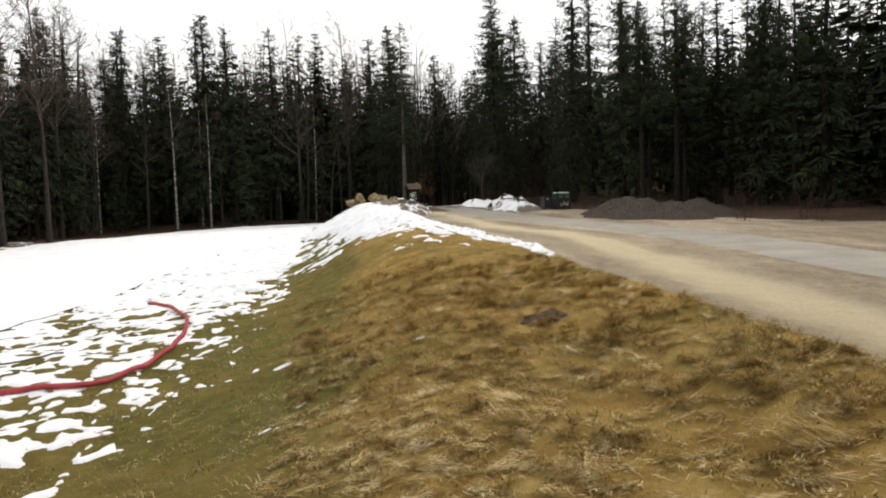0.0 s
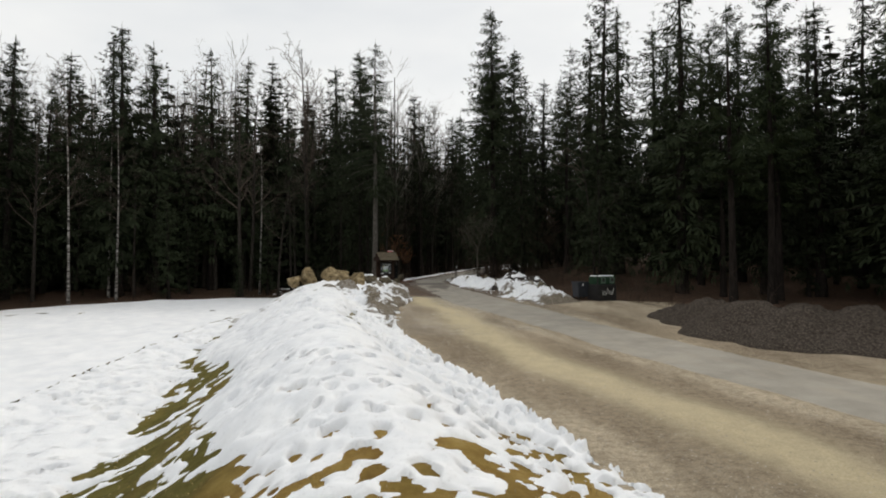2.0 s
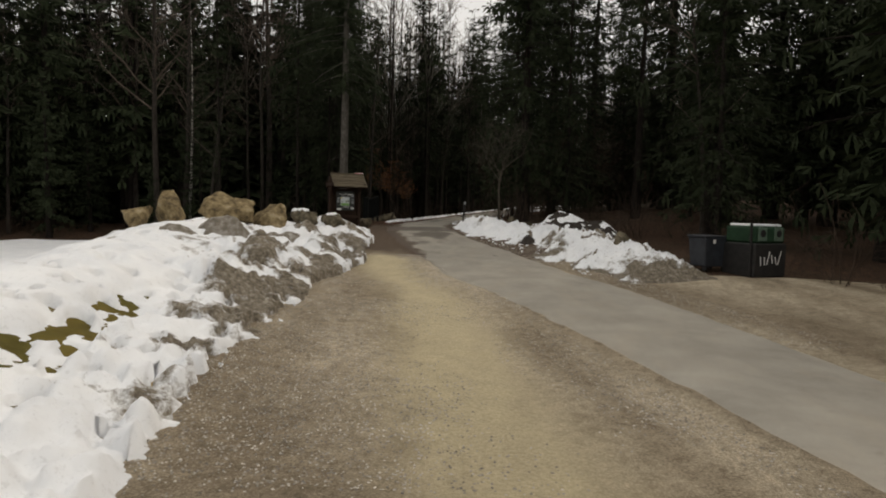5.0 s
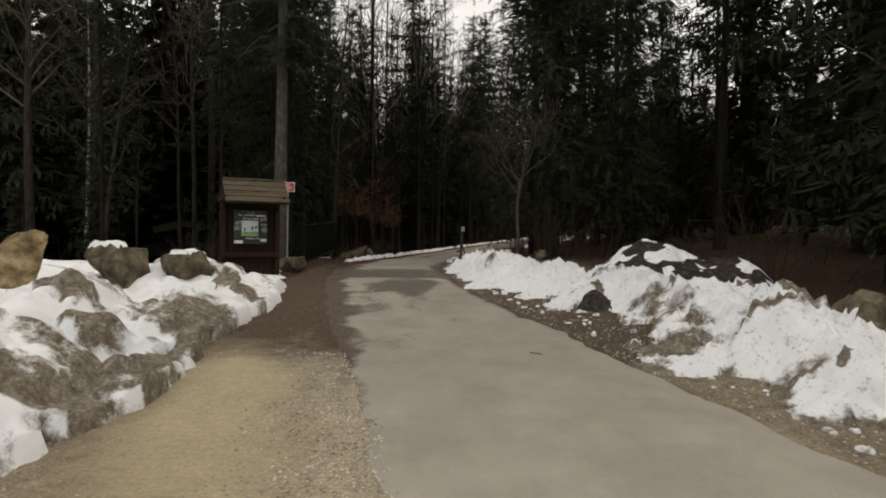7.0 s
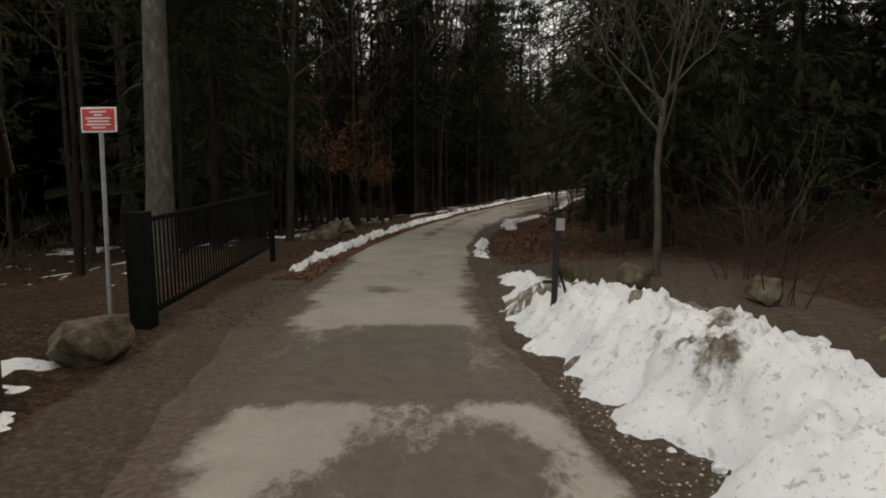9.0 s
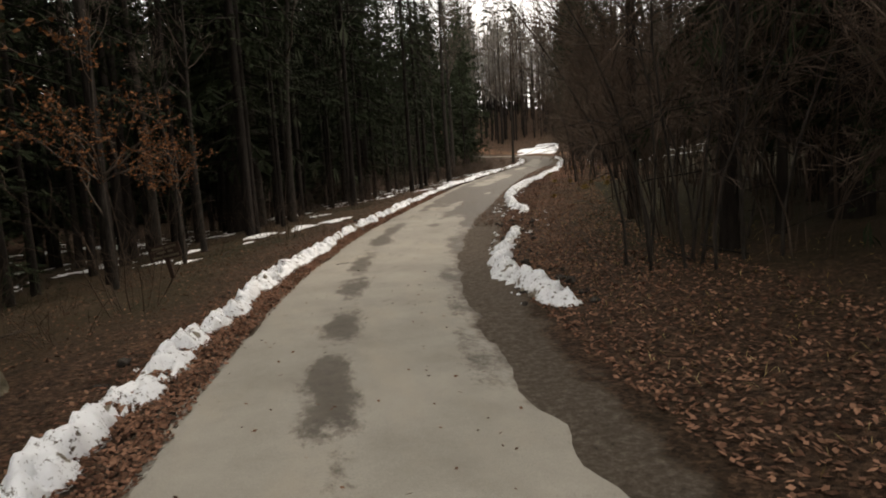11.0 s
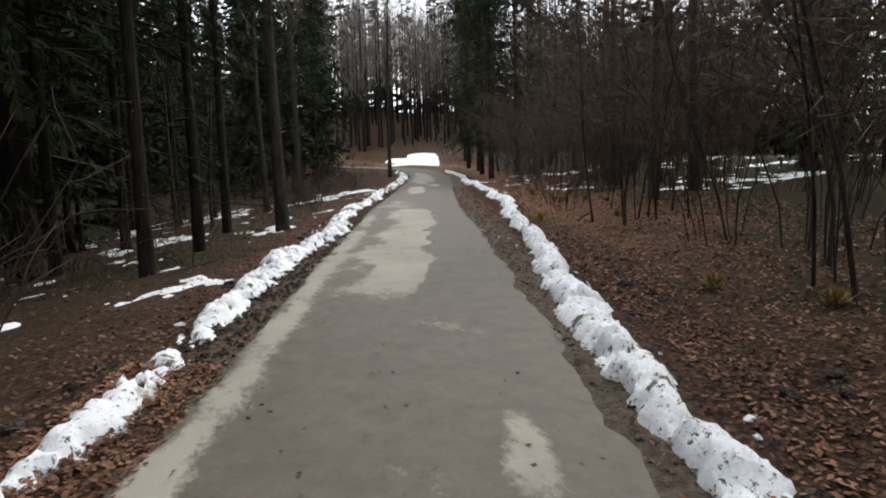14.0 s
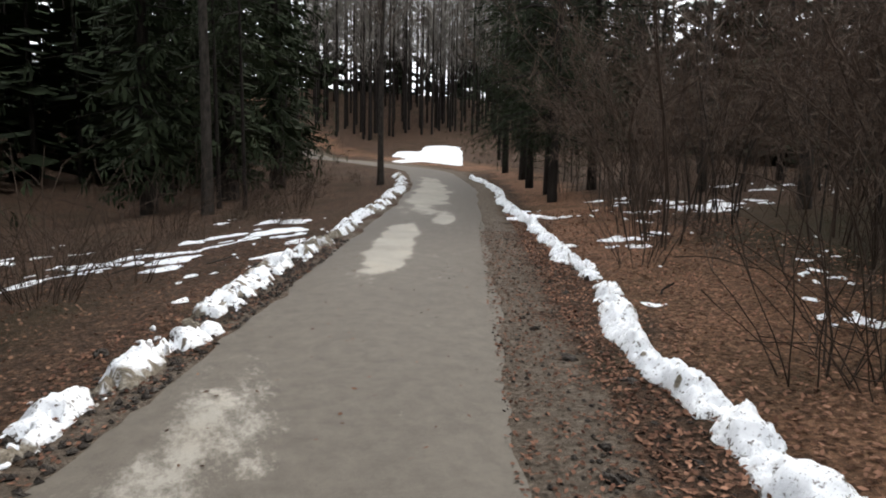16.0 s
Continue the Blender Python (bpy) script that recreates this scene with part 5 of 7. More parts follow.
def scatter(count, region, pick, gap, apart, sizes, big=False):
    made = tries = 0
    while made < count and tries < count * 40:
        tries += 1
        x, y = random.uniform(region[0], region[1]), random.uniform(region[2], region[3])
        if not free_spot(x, y, gap, big) or any((x - a) ** 2 + (y - b) ** 2 < apart * apart for a, b in taken):
            continue
        taken.append((x, y))
        # the wood left of the lane is open enough to let the sky through
        if 80 < y < 126 and -34 < float(across(x, y)) < -13 and int(x * 7) % 5 < 3:
            random.choice(pick)
            for _ in range(4):
                random.random()
            made += 1
            continue
        place(random.choice(pick), x, y, random.uniform(*sizes), None, None, 1.5)
        made += 1


scatter(34, (-60, -6, 68, 92), SPRUCES[:3] + SPRUCES[:2] + BARES[:2], 3.5, 2.6, (0.95, 1.22), True)
scatter(9, (-52, -4, 67, 80), BARES + BARES[1:], 3.5, 1.5, (0.85, 1.2))
scatter(18, (-56, -8, 68, 84), SPRUCES[3:], 3.5, 1.8, (0.4, 0.9), True)
scatter(22, (8, 36, 48, 86), SPRUCES[:3] + PINES + PINES, 8.0, 2.4, (0.8, 1.05), True)
scatter(15, (12, 42, 48, 84), SPRUCES[3:], 8.5, 1.6, (0.4, 0.9), True)
scatter(16, (17, 44, 8, 50), SPRUCES + PINES, 11.0, 2.4, (0.8, 1.05))
scatter(7, (8, 18, 64, 84), WOODSPRUCES, 4.6, 2.2, (0.85, 1.1))
scatter(9, (-13, -3, 64, 92), WOODSPRUCES, 6.2, 1.9, (0.8, 1.05))
scatter(13, (-12, 16, 88, 128), WOODSPRUCES, 6.4, 1.8, (0.8, 1.1))
scatter(3, (8, 22, 122, 150), WOODSPRUCES, 4.4, 1.7, (0.7, 1.1))
scatter(3, (-10, 12, 96, 128), FULLSPRUCES, 6.4, 4.0, (0.75, 1.05))
scatter(40, (-34, 12, 76, 145), SPRUCES[:3], 8.0, 2.4, (0.8, 1.1), True)
scatter(20, (-26, 14, 76, 140), SPRUCES[3:], 8.0, 1.6, (0.3, 0.7), True)
scatter(10, (-18, 12, 72, 126), BARES, 6.8, 1.5, (0.5, 0.8))
scatter(17, (12, 50, 84, 142), BARES, 5.5, 1.7, (0.65, 0.95))
scatter(7, (22, 50, 76, 112), SPRUCES[:3], 14.0, 2.4, (0.8, 1.0))
for x, y, s in [(29.6, 131, 1.0), (31.2, 133.6, 1.05), (32.6, 137.2, 1.05), (34.6, 141, 1.1), (36.2, 145.5, 1.1), (33.4, 133.5, 1.1), (16, 141, 0.9), (10, 132, 0.9)]:
    place(FULLSPRUCES[0] if x > 20 else SPRUCES[int(x) % 2], x, y, s)
for x, y, s in [(26.4, 141, 0.62), (18, 137, 0.9), (40, 152, 0.9), (48, 163, 0.9)]:
    place(TALLBARES[0], x, y, s)
random.seed(9)
for k in range(58):
    y = 73 + k * 1.1 + random.uniform(-0.6, 0.6)
    n = random.choice((5.2, 6.5, 8.0, 10.0, 12.5)) + random.uniform(-0.7, 0.9)
    q = float(lean_of(y))
    x = float(lut(ROAD_YX, y)) + n / math.sqrt(1 + q * q)
    place(random.choice(HAZELS), x, y - n * q / math.sqrt(1 + q * q), random.uniform(0.75, 1.15))
for k in range(15):
    y = 82 + k * 1.3 + random.uniform(-0.5, 0.5)
    n = random.uniform(7.0, 13.0)
    q = float(lean_of(y))
    place(HAZELS[k % 2], float(lut(ROAD_YX, y)) + n / math.sqrt(1 + q * q), y - n * q / math.sqrt(1 + q * q), random.uniform(0.9, 1.25))
for k in range(26):
    y = 76 + k * 2.0 + random.uniform(-0.8, 0.8)
    n = -random.uniform(8.5, 17)
    q = float(lean_of(y))
    place(YOUNGSPRUCES[0], float(lut(ROAD_YX, y)) + n / math.sqrt(1 + q * q), y - n * q / math.sqrt(1 + q * q), random.uniform(0.5, 1.0))
for k in range(22):
    y = 78 + k * 1.9 + random.uniform(-0.8, 0.8)
    n = random.uniform(13, 20)
    q = float(lean_of(y))
    place(SPRUCES[3], float(lut(ROAD_YX, y)) + n / math.sqrt(1 + q * q), y - n * q / math.sqrt(1 + q * q), random.uniform(0.7, 1.1))
for k in range(34):
    y = 110 + k * 0.95 + random.uniform(-0.6, 0.6)
    n = random.uniform(5.6, 15)
    q = float(lean_of(y))
    x = float(lut(ROAD_YX, y)) + n / math.sqrt(1 + q * q)
    place(HAZELS[1 + k % 2], x, y - n * q / math.sqrt(1 + q * q), random.uniform(0.7, 1.1))
for k in range(64):
    y = random.uniform(48, 140)
    n = random.choice((-1, 1)) * random.uniform(4.2, 12)
    q = float(lean_of(y))
    x = float(lut(ROAD_YX, y)) + n
    if free_spot(x, y, 4.0):
        place(random.choice(BRUSH), x, y, random.uniform(0.7, 1.3))
for k in range(75):
    y = random.uniform(72, 145)
    n = -random.uniform(3.6, 10)
    x = float(lut(ROAD_YX, y)) + n / math.sqrt(1 + float(lean_of(y)) ** 2)
    if free_spot(x, y, 3.4):
        place(random.choice(BRUSH), x, y, random.uniform(0.5, 1.2))
for k in range(26):
    y = random.uniform(98, 140)
    n = -random.uniform(4.5, 9)
    x = float(lut(ROAD_YX, y)) + n / math.sqrt(1 + float(lean_of(y)) ** 2)
    place(BRUSH[k % 2], x, y, random.uniform(0.7, 1.15))
for k in range(24):
    x = random.uniform(-55, -9)
    place(random.choice(BRUSH), x, 67 + 0.2 * (x + 30) * (x < -14) + random.uniform(0, 4), random.uniform(0.8, 1.4))
for k in range(20):
    y = random.uniform(20, 58)
    x = float(lut(ROAD_YX, y)) + random.uniform(8.5, 12)
    place(random.choice(BRUSH), x, y, random.uniform(0.8, 1.5))
for k in range(16):
    place(BRUSH[k % 2], random.uniform(4.6, 10), random.uniform(57.5, 68), random.uniform(0.7, 1.3))
for proto in SPRUCES + YOUNGSPRUCES + DENSESPRUCES + WOODSPRUCES + OLDSPRUCES + FULLSPRUCES + NEARSPRUCES + PINES + BARES + TALLBARES + BIRCHES + HAZELS + BRUSH:
    for o in (*proto.children_recursive, proto):
        bpy.data.objects.remove(o)


def far_woods():
    """Rows of simple distant trees that close the view."""
    rng = np.random.RandomState(77)
    soup, wood = Soup(), Soup()
    spots = []
    for x0, x1, y0, y1, count in [(-75, -12, 84, 104, 190), (-74, -50, 24, 92, 90), (34, 52, 2, 92, 110), (42, 70, 84, 112, 30), (48, 76, 108, 165, 60), (-50, -16, 104, 150, 110), (-30, 24, 150, 200, 130), (-18, 6, 116, 150, 70), (-40, -14, 92, 112, 30), (-30, 110, 204, 222, 170), (66, 100, 150, 210, 50), (20, 60, -50, 0, 50), (-90, -70, -40, 30, 40)]:
        for _ in range(count):
            spots.append((rng.uniform(x0, x1), rng.uniform(y0, y1)))
    for x, y in [(x, y) for x, y in spots if abs(float(across(x, y))) > 7]:
        z, H = ground_at(x, y), rng.uniform(16, 24) + 6 * (y > 200) + 3 * (x < -5) * (y < 110)
        wood.tube([[x, y, z - 0.5], [x, y, z + H * 0.95]], [0.2, 0.04], 4)
        m = 84
        f = rng.uniform(0.03, 1, m)
        a = rng.uniform(0, 6.283, m)
        r = 3.3 * (1 - f) ** 0.7 + 0.15
        c = np.stack([x + 0 * f, y + 0 * f, z + f * H], 1)
        d = np.stack([np.cos(a), np.sin(a), -0.3 + 0 * a], 1)
        soup.blades(c, c + d * (r * rng.uniform(0.7, 1.1, m))[:, None], np.stack([-np.sin(a), np.cos(a), 0 * a], 1) * (0.4 + 0.24 * r)[:, None])
    twigs = Soup()
    bare_spots = [(rng.uniform(-80, 4), rng.uniform(82, 102), rng.uniform(23, 29)) for _ in range(95)] + [(rng.uniform(-82, -48), rng.uniform(78, 96), rng.uniform(29, 33)) for _ in range(16)] + [(rng.uniform(34, 70), rng.uniform(104, 160), rng.uniform(14, 20)) for _ in range(60)]
    bare_spots += [(rng.uniform(32, 64), rng.uniform(178, 202), rng.uniform(16, 24)) for _ in range(165)] + [(rng.uniform(-30, 10), rng.uniform(102, 118), rng.uniform(23, 27)) for _ in range(25)]
    for x, y, H in [s for s in bare_spots if abs(float(across(s[0], s[1]))) > 7]:
        z = ground_at(x, y)
        wood.tube([[x, y, z - 0.5], [x, y, z + H * 0.9]], [0.17, 0.04], 4)
        m = 29
        f = rng.uniform(0.3, 0.93, m)
        a = rng.uniform(0, 6.283, m)
        c = np.stack([x + 0 * f, y + 0 * f, z + f * H], 1)
        L = (0.27 * H) * (1.1 - 0.75 * f) * rng.uniform(0.6, 1.1, m)
        d = np.stack([np.cos(a) * 0.7, np.sin(a) * 0.7, 0.7 + 0 * a], 1)
        p = np.stack([-np.sin(a), np.cos(a), 0 * a], 1)
        twigs.blades(c, c + d * L[:, None], p * 0.045)
        g = np.repeat(np.arange(m), 5)
        s = rng.uniform(0.25, 1, len(g))
        b0 = c[g] + d[g] * (L[g] * s)[:, None]
        e = d[g] + rng.normal(0, 0.55, (len(g), 3)) + [0, 0, 0.25]
        twigs.blades(b0, b0 + e * (L[g] * rng.uniform(0.2, 0.5, len(g)))[:, None], p[g] * 0.028)
    tagged(twigs.make("far_bare_crowns", M_HAZETWIG), "fuzzy grey bare crowns of distant broadleaf trees, paled as by haze", "trees", kind="stuff")
    tagged(wood.make("far_trunks", M_BARK, None, True), "trunks of the distant dark wood", "trees", kind="stuff")
    tagged(soup.make("far_woods", M_NEEDLE), "distant dark spruce wood", "trees", kind="stuff")


far_woods()


# ---- things by the forest entrance ----
def boulder(name, x, y, sx, sy, sz, seed, mat, label, sink=0.2, cap=False, group="", rise=None, flat=None):
    rng = np.random.RandomState(seed)
    bm = bmesh.new()
    bmesh.ops.create_icosphere(bm, subdivisions=4, radius=1)
    cuts = [(Vector(rng.normal(0, 1, 3)).normalized(), rng.uniform(0.44, 0.7)) for _ in range(12)]
    if flat:
        cuts.append((Vector((0.12, 0.05, 1)).normalized(), flat))
    for v in bm.verts:
        p = v.co.copy()
        for nrm, d in cuts:
            k = p.dot(nrm) - d
            if k > 0:
                p -= nrm * k * 0.97
        p *= 1 + 0.16 * noise.noise(p * 2.2 + Vector((seed, 0, 0))) + 0.08 * noise.noise(p * 6 + Vector((0, seed, 0))) + 0.03 * noise.noise(p * 15)
        v.co = Vector((p.x * sx, p.y * sy, p.z * sz)) * 1.3
    me = bpy.data.meshes.new(name)
    bm.to_mesh(me)
    bm.free()
    for p in me.polygons:
        p.use_smooth = True
    me.materials.append(mat)
    ob = new(name, me)
    z = ground_at(x, y) if rise is None else rise
    ob.matrix_basis = pose(x, y, z + sz * (1 - 2 * sink) * 0.8, 0, 0, rng.uniform(0, 360))
    tagged(ob, label, "boulder", group)
    if cap:
        top = max(v.co.z for v in me.vertices)
        picked = [p for p in me.polygons if p.normal.z > 0.6 and p.center.z > top * 0.8 and noise.noise(p.center * 4 + Vector((seed, 1, 0))) > -0.25]
        used = sorted({i for p in picked for i in p.vertices})
        count = collections.Counter(i for p in picked for i in p.vertices)
        whole = collections.Counter(i for p in me.polygons for i in p.vertices)
        place_of = {i: k for k, i in enumerate(used)}
        verts = [me.vertices[i].co + Vector((0, 0, 0.06 if count[i] == whole[i] else 0.004)) for i in used]
        snow = quick("snow_cap", [v[:] for v in verts], [[place_of[i] for i in p.vertices] for p in picked], M_SNOW, dirt=[0.05] * len(verts), speck=[0.5] * len(verts))
        snow.matrix_basis = ob.matrix_basis
        tagged(snow, "small cap of white snow on a boulder", "snow", kind="stuff")
    return ob


ROCKS = "row of boulders on the bank"
boulder("boulder", -8.1, 47.6, 0.5, 0.45, 0.36, 1, M_ROCK, "small ochre limestone boulder sunk in snow", 0.15, False, ROCKS, 0.98)
boulder("boulder", -7.26, 48.2, 0.52, 0.48, 0.64, 2, M_ROCK, "tall pointed ochre limestone boulder", 0.15, False, ROCKS, 0.96)
boulder("boulder", -5.85, 49.5, 0.84, 0.66, 0.62, 9, M_ROCK, "large blocky ochre limestone boulder with pitted face", 0.1, False, ROCKS, 0.9)
boulder("boulder", -4.6, 50.0, 0.68, 0.55, 0.46, 4, M_ROCK, "broad weathered limestone boulder", 0.15, False, ROCKS, 0.9)
boulder("boulder", -3.78, 51.7, 0.5, 0.46, 0.6, 35, M_GREYROCK, "grey mossy boulder with snow on top", 0.12, True, ROCKS, 0.72, 0.45)
boulder("boulder", -3.0, 52.2, 0.44, 0.42, 0.5, 36, M_GREYROCK, "dark mossy boulder beside a larger one", 0.12, True, ROCKS, 0.72, 0.45)
boulder("boulder", -2.62, 58.6, 0.46, 0.34, 0.34, 7, M_GREYROCK, "pale-topped mossy boulder at the foot of a sign", 0.1, False, "", None, 0.5)
boulder("boulder", 3.4, 60.8, 0.25, 0.21, 0.22, 8, M_GREYROCK, "mossy boulder in the snow by a post", 0.2)
boulder("boulder", 4.6, 59.6, 0.22, 0.2, 0.2, 10, M_GREYROCK, "flat stone half buried in snow", 0.1)
boulder("boulder", 5.3, 58.4, 0.26, 0.24, 0.24, 12, M_GREYROCK, "dark stone with snow cap", 0.4, False)
boulder("boulder", -3.2, 74.0, 0.75, 0.6, 0.45, 13, M_GREYROCK, "grey boulder on the woodland floor", 0.25)
boulder("boulder", -3.1, 77.3, 0.55, 0.5, 0.3, 14, M_GREYROCK, "mossy stone beside the snow ridge", 0.2)
boulder("boulder", -3.7, 76.4, 0.5, 0.45, 0.26, 15, M_GREYROCK, "mossy stone beside the snow ridge", 0.2)


boulder("boulder", 7.1, 48.6, 0.5, 0.42, 0.4, 16, M_GREYROCK, "mossy boulder sunk in the snow bank", 0.25)


def heap(name, x, y, sx, sy, sz, turn, seed, mat, label, category, step=0.12, rounded=False, snow=0.0):
    rounded = rounded or sz < 1.2
    xs, ys = np.arange(-sx * 1.2, sx * 1.2, step), np.arange(-sy * 1.2, sy * 1.2, step)
    X, Y = np.meshgrid(xs, ys, indexing="ij")
    u, v = X.ravel(), Y.ravel()
    c, s = math.cos(radians(turn)), math.sin(radians(turn))
    wx, wy = x + u * c - v * s, y + u * s + v * c
    r = np.sqrt((u / sx) ** 2 + (v / sy) ** 2)
    h = sz * np.where(r < 1, np.abs(1 - r * r) ** 1.1 if rounded else 1.12 * (1 - np.sqrt(r * r + 0.02)), -0.2) * (1 + 0.55 * fbm(wx, wy, 1.6, 3, seed)) + 0.14 * fbm(wx, wy, 0.3, 3, seed + 4) * np.clip(1.3 - r, 0, 1) - 0.03
    z = terrain(wx, wy) + np.where(h > 0, h, np.maximum(h, -0.1) - 0.03)
    V, F, _ = compact(np.stack([wx, wy, z], 1), sheet_faces(len(xs), len(ys), h > 0))
    if snow:
        t = 0.6 * fbm(wx, wy, 0.38, 4, seed + 21, 0.6) + snow - 0.25 * (r > 0.95)
        low = np.where(h > 0.02, np.clip(0.12 * t, -0.08, 0.05), -0.1)
        V2, F2, (d2, s2) = compact(np.stack([wx, wy, z + low], 1), sheet_faces(len(xs), len(ys), low > 0), wx * 0 + 0.1, wx * 0 + 0.6)
        tagged(quick("snow_patches", V2, F2, M_SNOW, dirt=d2, speck=s2), "streaks of snow on the soil heap", "snow", kind="stuff")
    return tagged(quick(name, V, F, mat), label, category)


def rubble_heap(name, cones, seed, mat, label, category, step=0.1):
    """Tipped loads that run into one another: each is (x, y, radius, height)."""
    c = np.array(cones)
    xs = np.arange((c[:, 0] - c[:, 2]).min() - 0.5, (c[:, 0] + c[:, 2]).max() + 0.5, step)
    ys = np.arange((c[:, 1] - c[:, 2]).min() - 0.5, (c[:, 1] + c[:, 2]).max() + 0.5, step)
    X, Y = np.meshgrid(xs, ys, indexing="ij")
    x, y = X.ravel(), Y.ravel()
    total = np.zeros(x.shape)
    for cx, cy, r, h in cones:
        d = np.hypot(x - cx + 0.25 * fbm(x, y, 1.1, 3, seed), y - cy + 0.25 * fbm(x, y, 1.1, 3, seed + 5)) / r
        total += np.exp(9 * np.clip(h * (1.08 - np.sqrt(d * d + 0.03)) * (d < 1.3), 0, None)) - 1
    h = np.log1p(total) / 9
    f, m = worley(x, y, 0.3, seed + 9)
    h = h * (1 + 0.25 * fbm(x, y, 0.9, 3, seed + 2)) + smooth(0.02, 0.3, h) * (0.12 * fbm(x, y, 0.35, 4, seed + 4, 0.65) + 0.07 * np.clip(1 - f / 0.7, 0, 1) * (m > 0.6)) - 0.03
    z = terrain(x, y) + np.where(h > 0, h, -0.1)
    V, F, _ = compact(np.stack([x, y, z], 1), sheet_faces(len(xs), len(ys), h > 0))
    return tagged(quick(name, V, F, mat), label, category)


rubble_heap("gravel_mound", [(12.3, 39.2, 1.6, 0.8), (12.7, 37.3, 2.1, 1.4), (12.9, 35.0, 2.2, 1.35), (12.1, 32.7, 2.4, 1.45), (12.9, 30.8, 2.3, 1.3), (14.7, 30.0, 2.2, 1.05)], 201, M_RUBBLE, "long heap of dark crushed gravel in several tipped loads", "gravel mound")
rubble_heap("gravel_mound", [(17.3, 33.5, 2.6, 1.2), (16.6, 36.6, 2.4, 1.1)], 203, M_RUBBLE, "second heap of dark crushed gravel behind a longer one", "gravel mound", 0.14)
rubble_heap("molehill", [(3.0, 2.4, 0.34, 0.2), (2.7, 2.2, 0.2, 0.1)], 205, M_MOLE, "small dark brown molehill in the dry grass", "molehill", 0.04)
heap("soil_mound", 6.75, 53.9, 2.5, 1.6, 0.95, 120, 207, M_SOIL, "dark heap of soil streaked with snow behind the bank", "soil mound", 0.08, True, -0.06)


heap("soil_clump", 4.5, 52.3, 0.8, 0.4, 0.3, 105, 209, M_SOIL, "dark wet soil pushed against the snow bank", "soil mound", 0.05, True)


def information_shelter():
    x, y = -3.24, 56.95
    z = ground_at(x, y)
    root = anchor("information_shelter", pose(x, y, z, 0, 0, 27), "dark timber notice shelter with a roof of weathered boards", "shelter")
    root.scale.x = 0.87
    H = 3.12 - z
    for px in (-0.78, 0.78):
        part("post", box(0.13, 0.13, H - 0.15 + 0.3, px, 0.1, (H - 0.15 - 0.3) / 2), M_WOODDARK, root)
        part("brace", box(0.07, 0.62, 0.07, px, -0.12, H - 0.62, 0.006, Matrix.Rotation(-0.75, 4, "X")), M_WOODDARK, root)
    for k in range(11):
        part("plank", box(0.136, 0.025, H - 0.6, -0.7 + 0.14 * k, 0.18, (H - 0.6) / 2 - 0.08, 0.004), M_WOODDARK, root)
    for px in (-0.84, 0.84):
        part("tie_beam", box(0.07, 1.1, 0.12, px, 0, H - 0.5), M_WOODDARK, root)
    for py in (-0.36, 0.36):
        part("wall_plate", box(1.8, 0.09, 0.12, 0, py, H - 0.42), M_WOODDARK, root)
    part("rail", box(1.6, 0.07, 0.12, 0, -0.02, 0.55), M_WOODDARK, root)
    part("ridge_beam", box(1.79, 0.1, 0.06, 0.08, 0.0, H + 0.0), M_SHAKE, root)
    rng = random.Random(3)
    for sgn in (-1, 1):
        slope = math.atan2(0.58, 0.62)
        for row in range(4):
            d = 0.12 + row * 0.205
            turn = Matrix.Rotation(-sgn * (slope - 0.09), 4, "X") @ Matrix.Rotation(rng.uniform(-0.004, 0.004), 4, "Y")
            part("weatherboard", box(1.78 + rng.uniform(-0.02, 0.02), 0.25, 0.03, 0.08 + rng.uniform(-0.01, 0.01), sgn * d * math.cos(slope), H - 0.015 - d * math.sin(slope), 0.004, turn), M_SHAKE, root)
        part("roof_board", box(1.76, 0.86, 0.02, 0.08, sgn * 0.42 * math.cos(slope), H - 0.06 - 0.42 * math.sin(slope), 0.003, Matrix.Rotation(slope if sgn < 0 else -slope, 4, "X")), M_WOODDARK, root)
    # notice board
    bz, bx, by = 1.9 - z, -0.04, -0.12
    board = part("notice_board", box(0.94, 0.03, 0.86, bx, by, bz, 0.006), M_BOARD, root, "dark printed notice board with a drawing")
    part("drawing_sheet", box(0.47, 0.006, 0.39, bx - 0.02, by - 0.021, bz - 0.03, 0), M_PAPER, board, "white sheet with a drawn meadow")
    part("painted_grass", box(0.45, 0.004, 0.1, bx - 0.02, by - 0.027, bz - 0.165, 0), M_PAINTGREEN, board)
    part("painted_sun", rod((bx - 0.22, by - 0.025, bz + 0.13), (bx - 0.22, by - 0.029, bz + 0.13), 0.03, 12), M_PAINTYELLOW, board)
    for k, (dx, dz, s) in enumerate([(-0.17, -0.05, 0.03), (0.05, -0.02, 0.04), (0.15, 0.0, 0.035)]):
        part("painted_tree", join(rod((bx + dx, by - 0.026, bz + dz), (bx + dx, by - 0.031, bz + dz), s, 10), box(0.012, 0.004, 0.12, bx + dx, by - 0.029, bz + dz - 0.08, 0)), M_PAINTOLIVE, board)
    part("label_strip", box(0.24, 0.005, 0.075, bx - 0.34, by - 0.02, bz - 0.38, 0), M_WHITE, board)
    part("label_strip", box(0.17, 0.005, 0.07, bx + 0.37, by - 0.02, bz - 0.33, 0), M_WHITE, board)
    for k, (dx, dz, w, h) in enumerate([(-0.365, 0.04, 0.19, 0.24), (0.38, -0.02, 0.15, 0.22), (-0.37, -0.18, 0.14, 0.12), (0.37, 0.22, 0.17, 0.12), (0.0, 0.36, 0.2, 0.08)]):
        part("photo", box(w, 0.004, h, bx + dx, by - 0.019, bz + dz, 0), M_PHOTO, board)
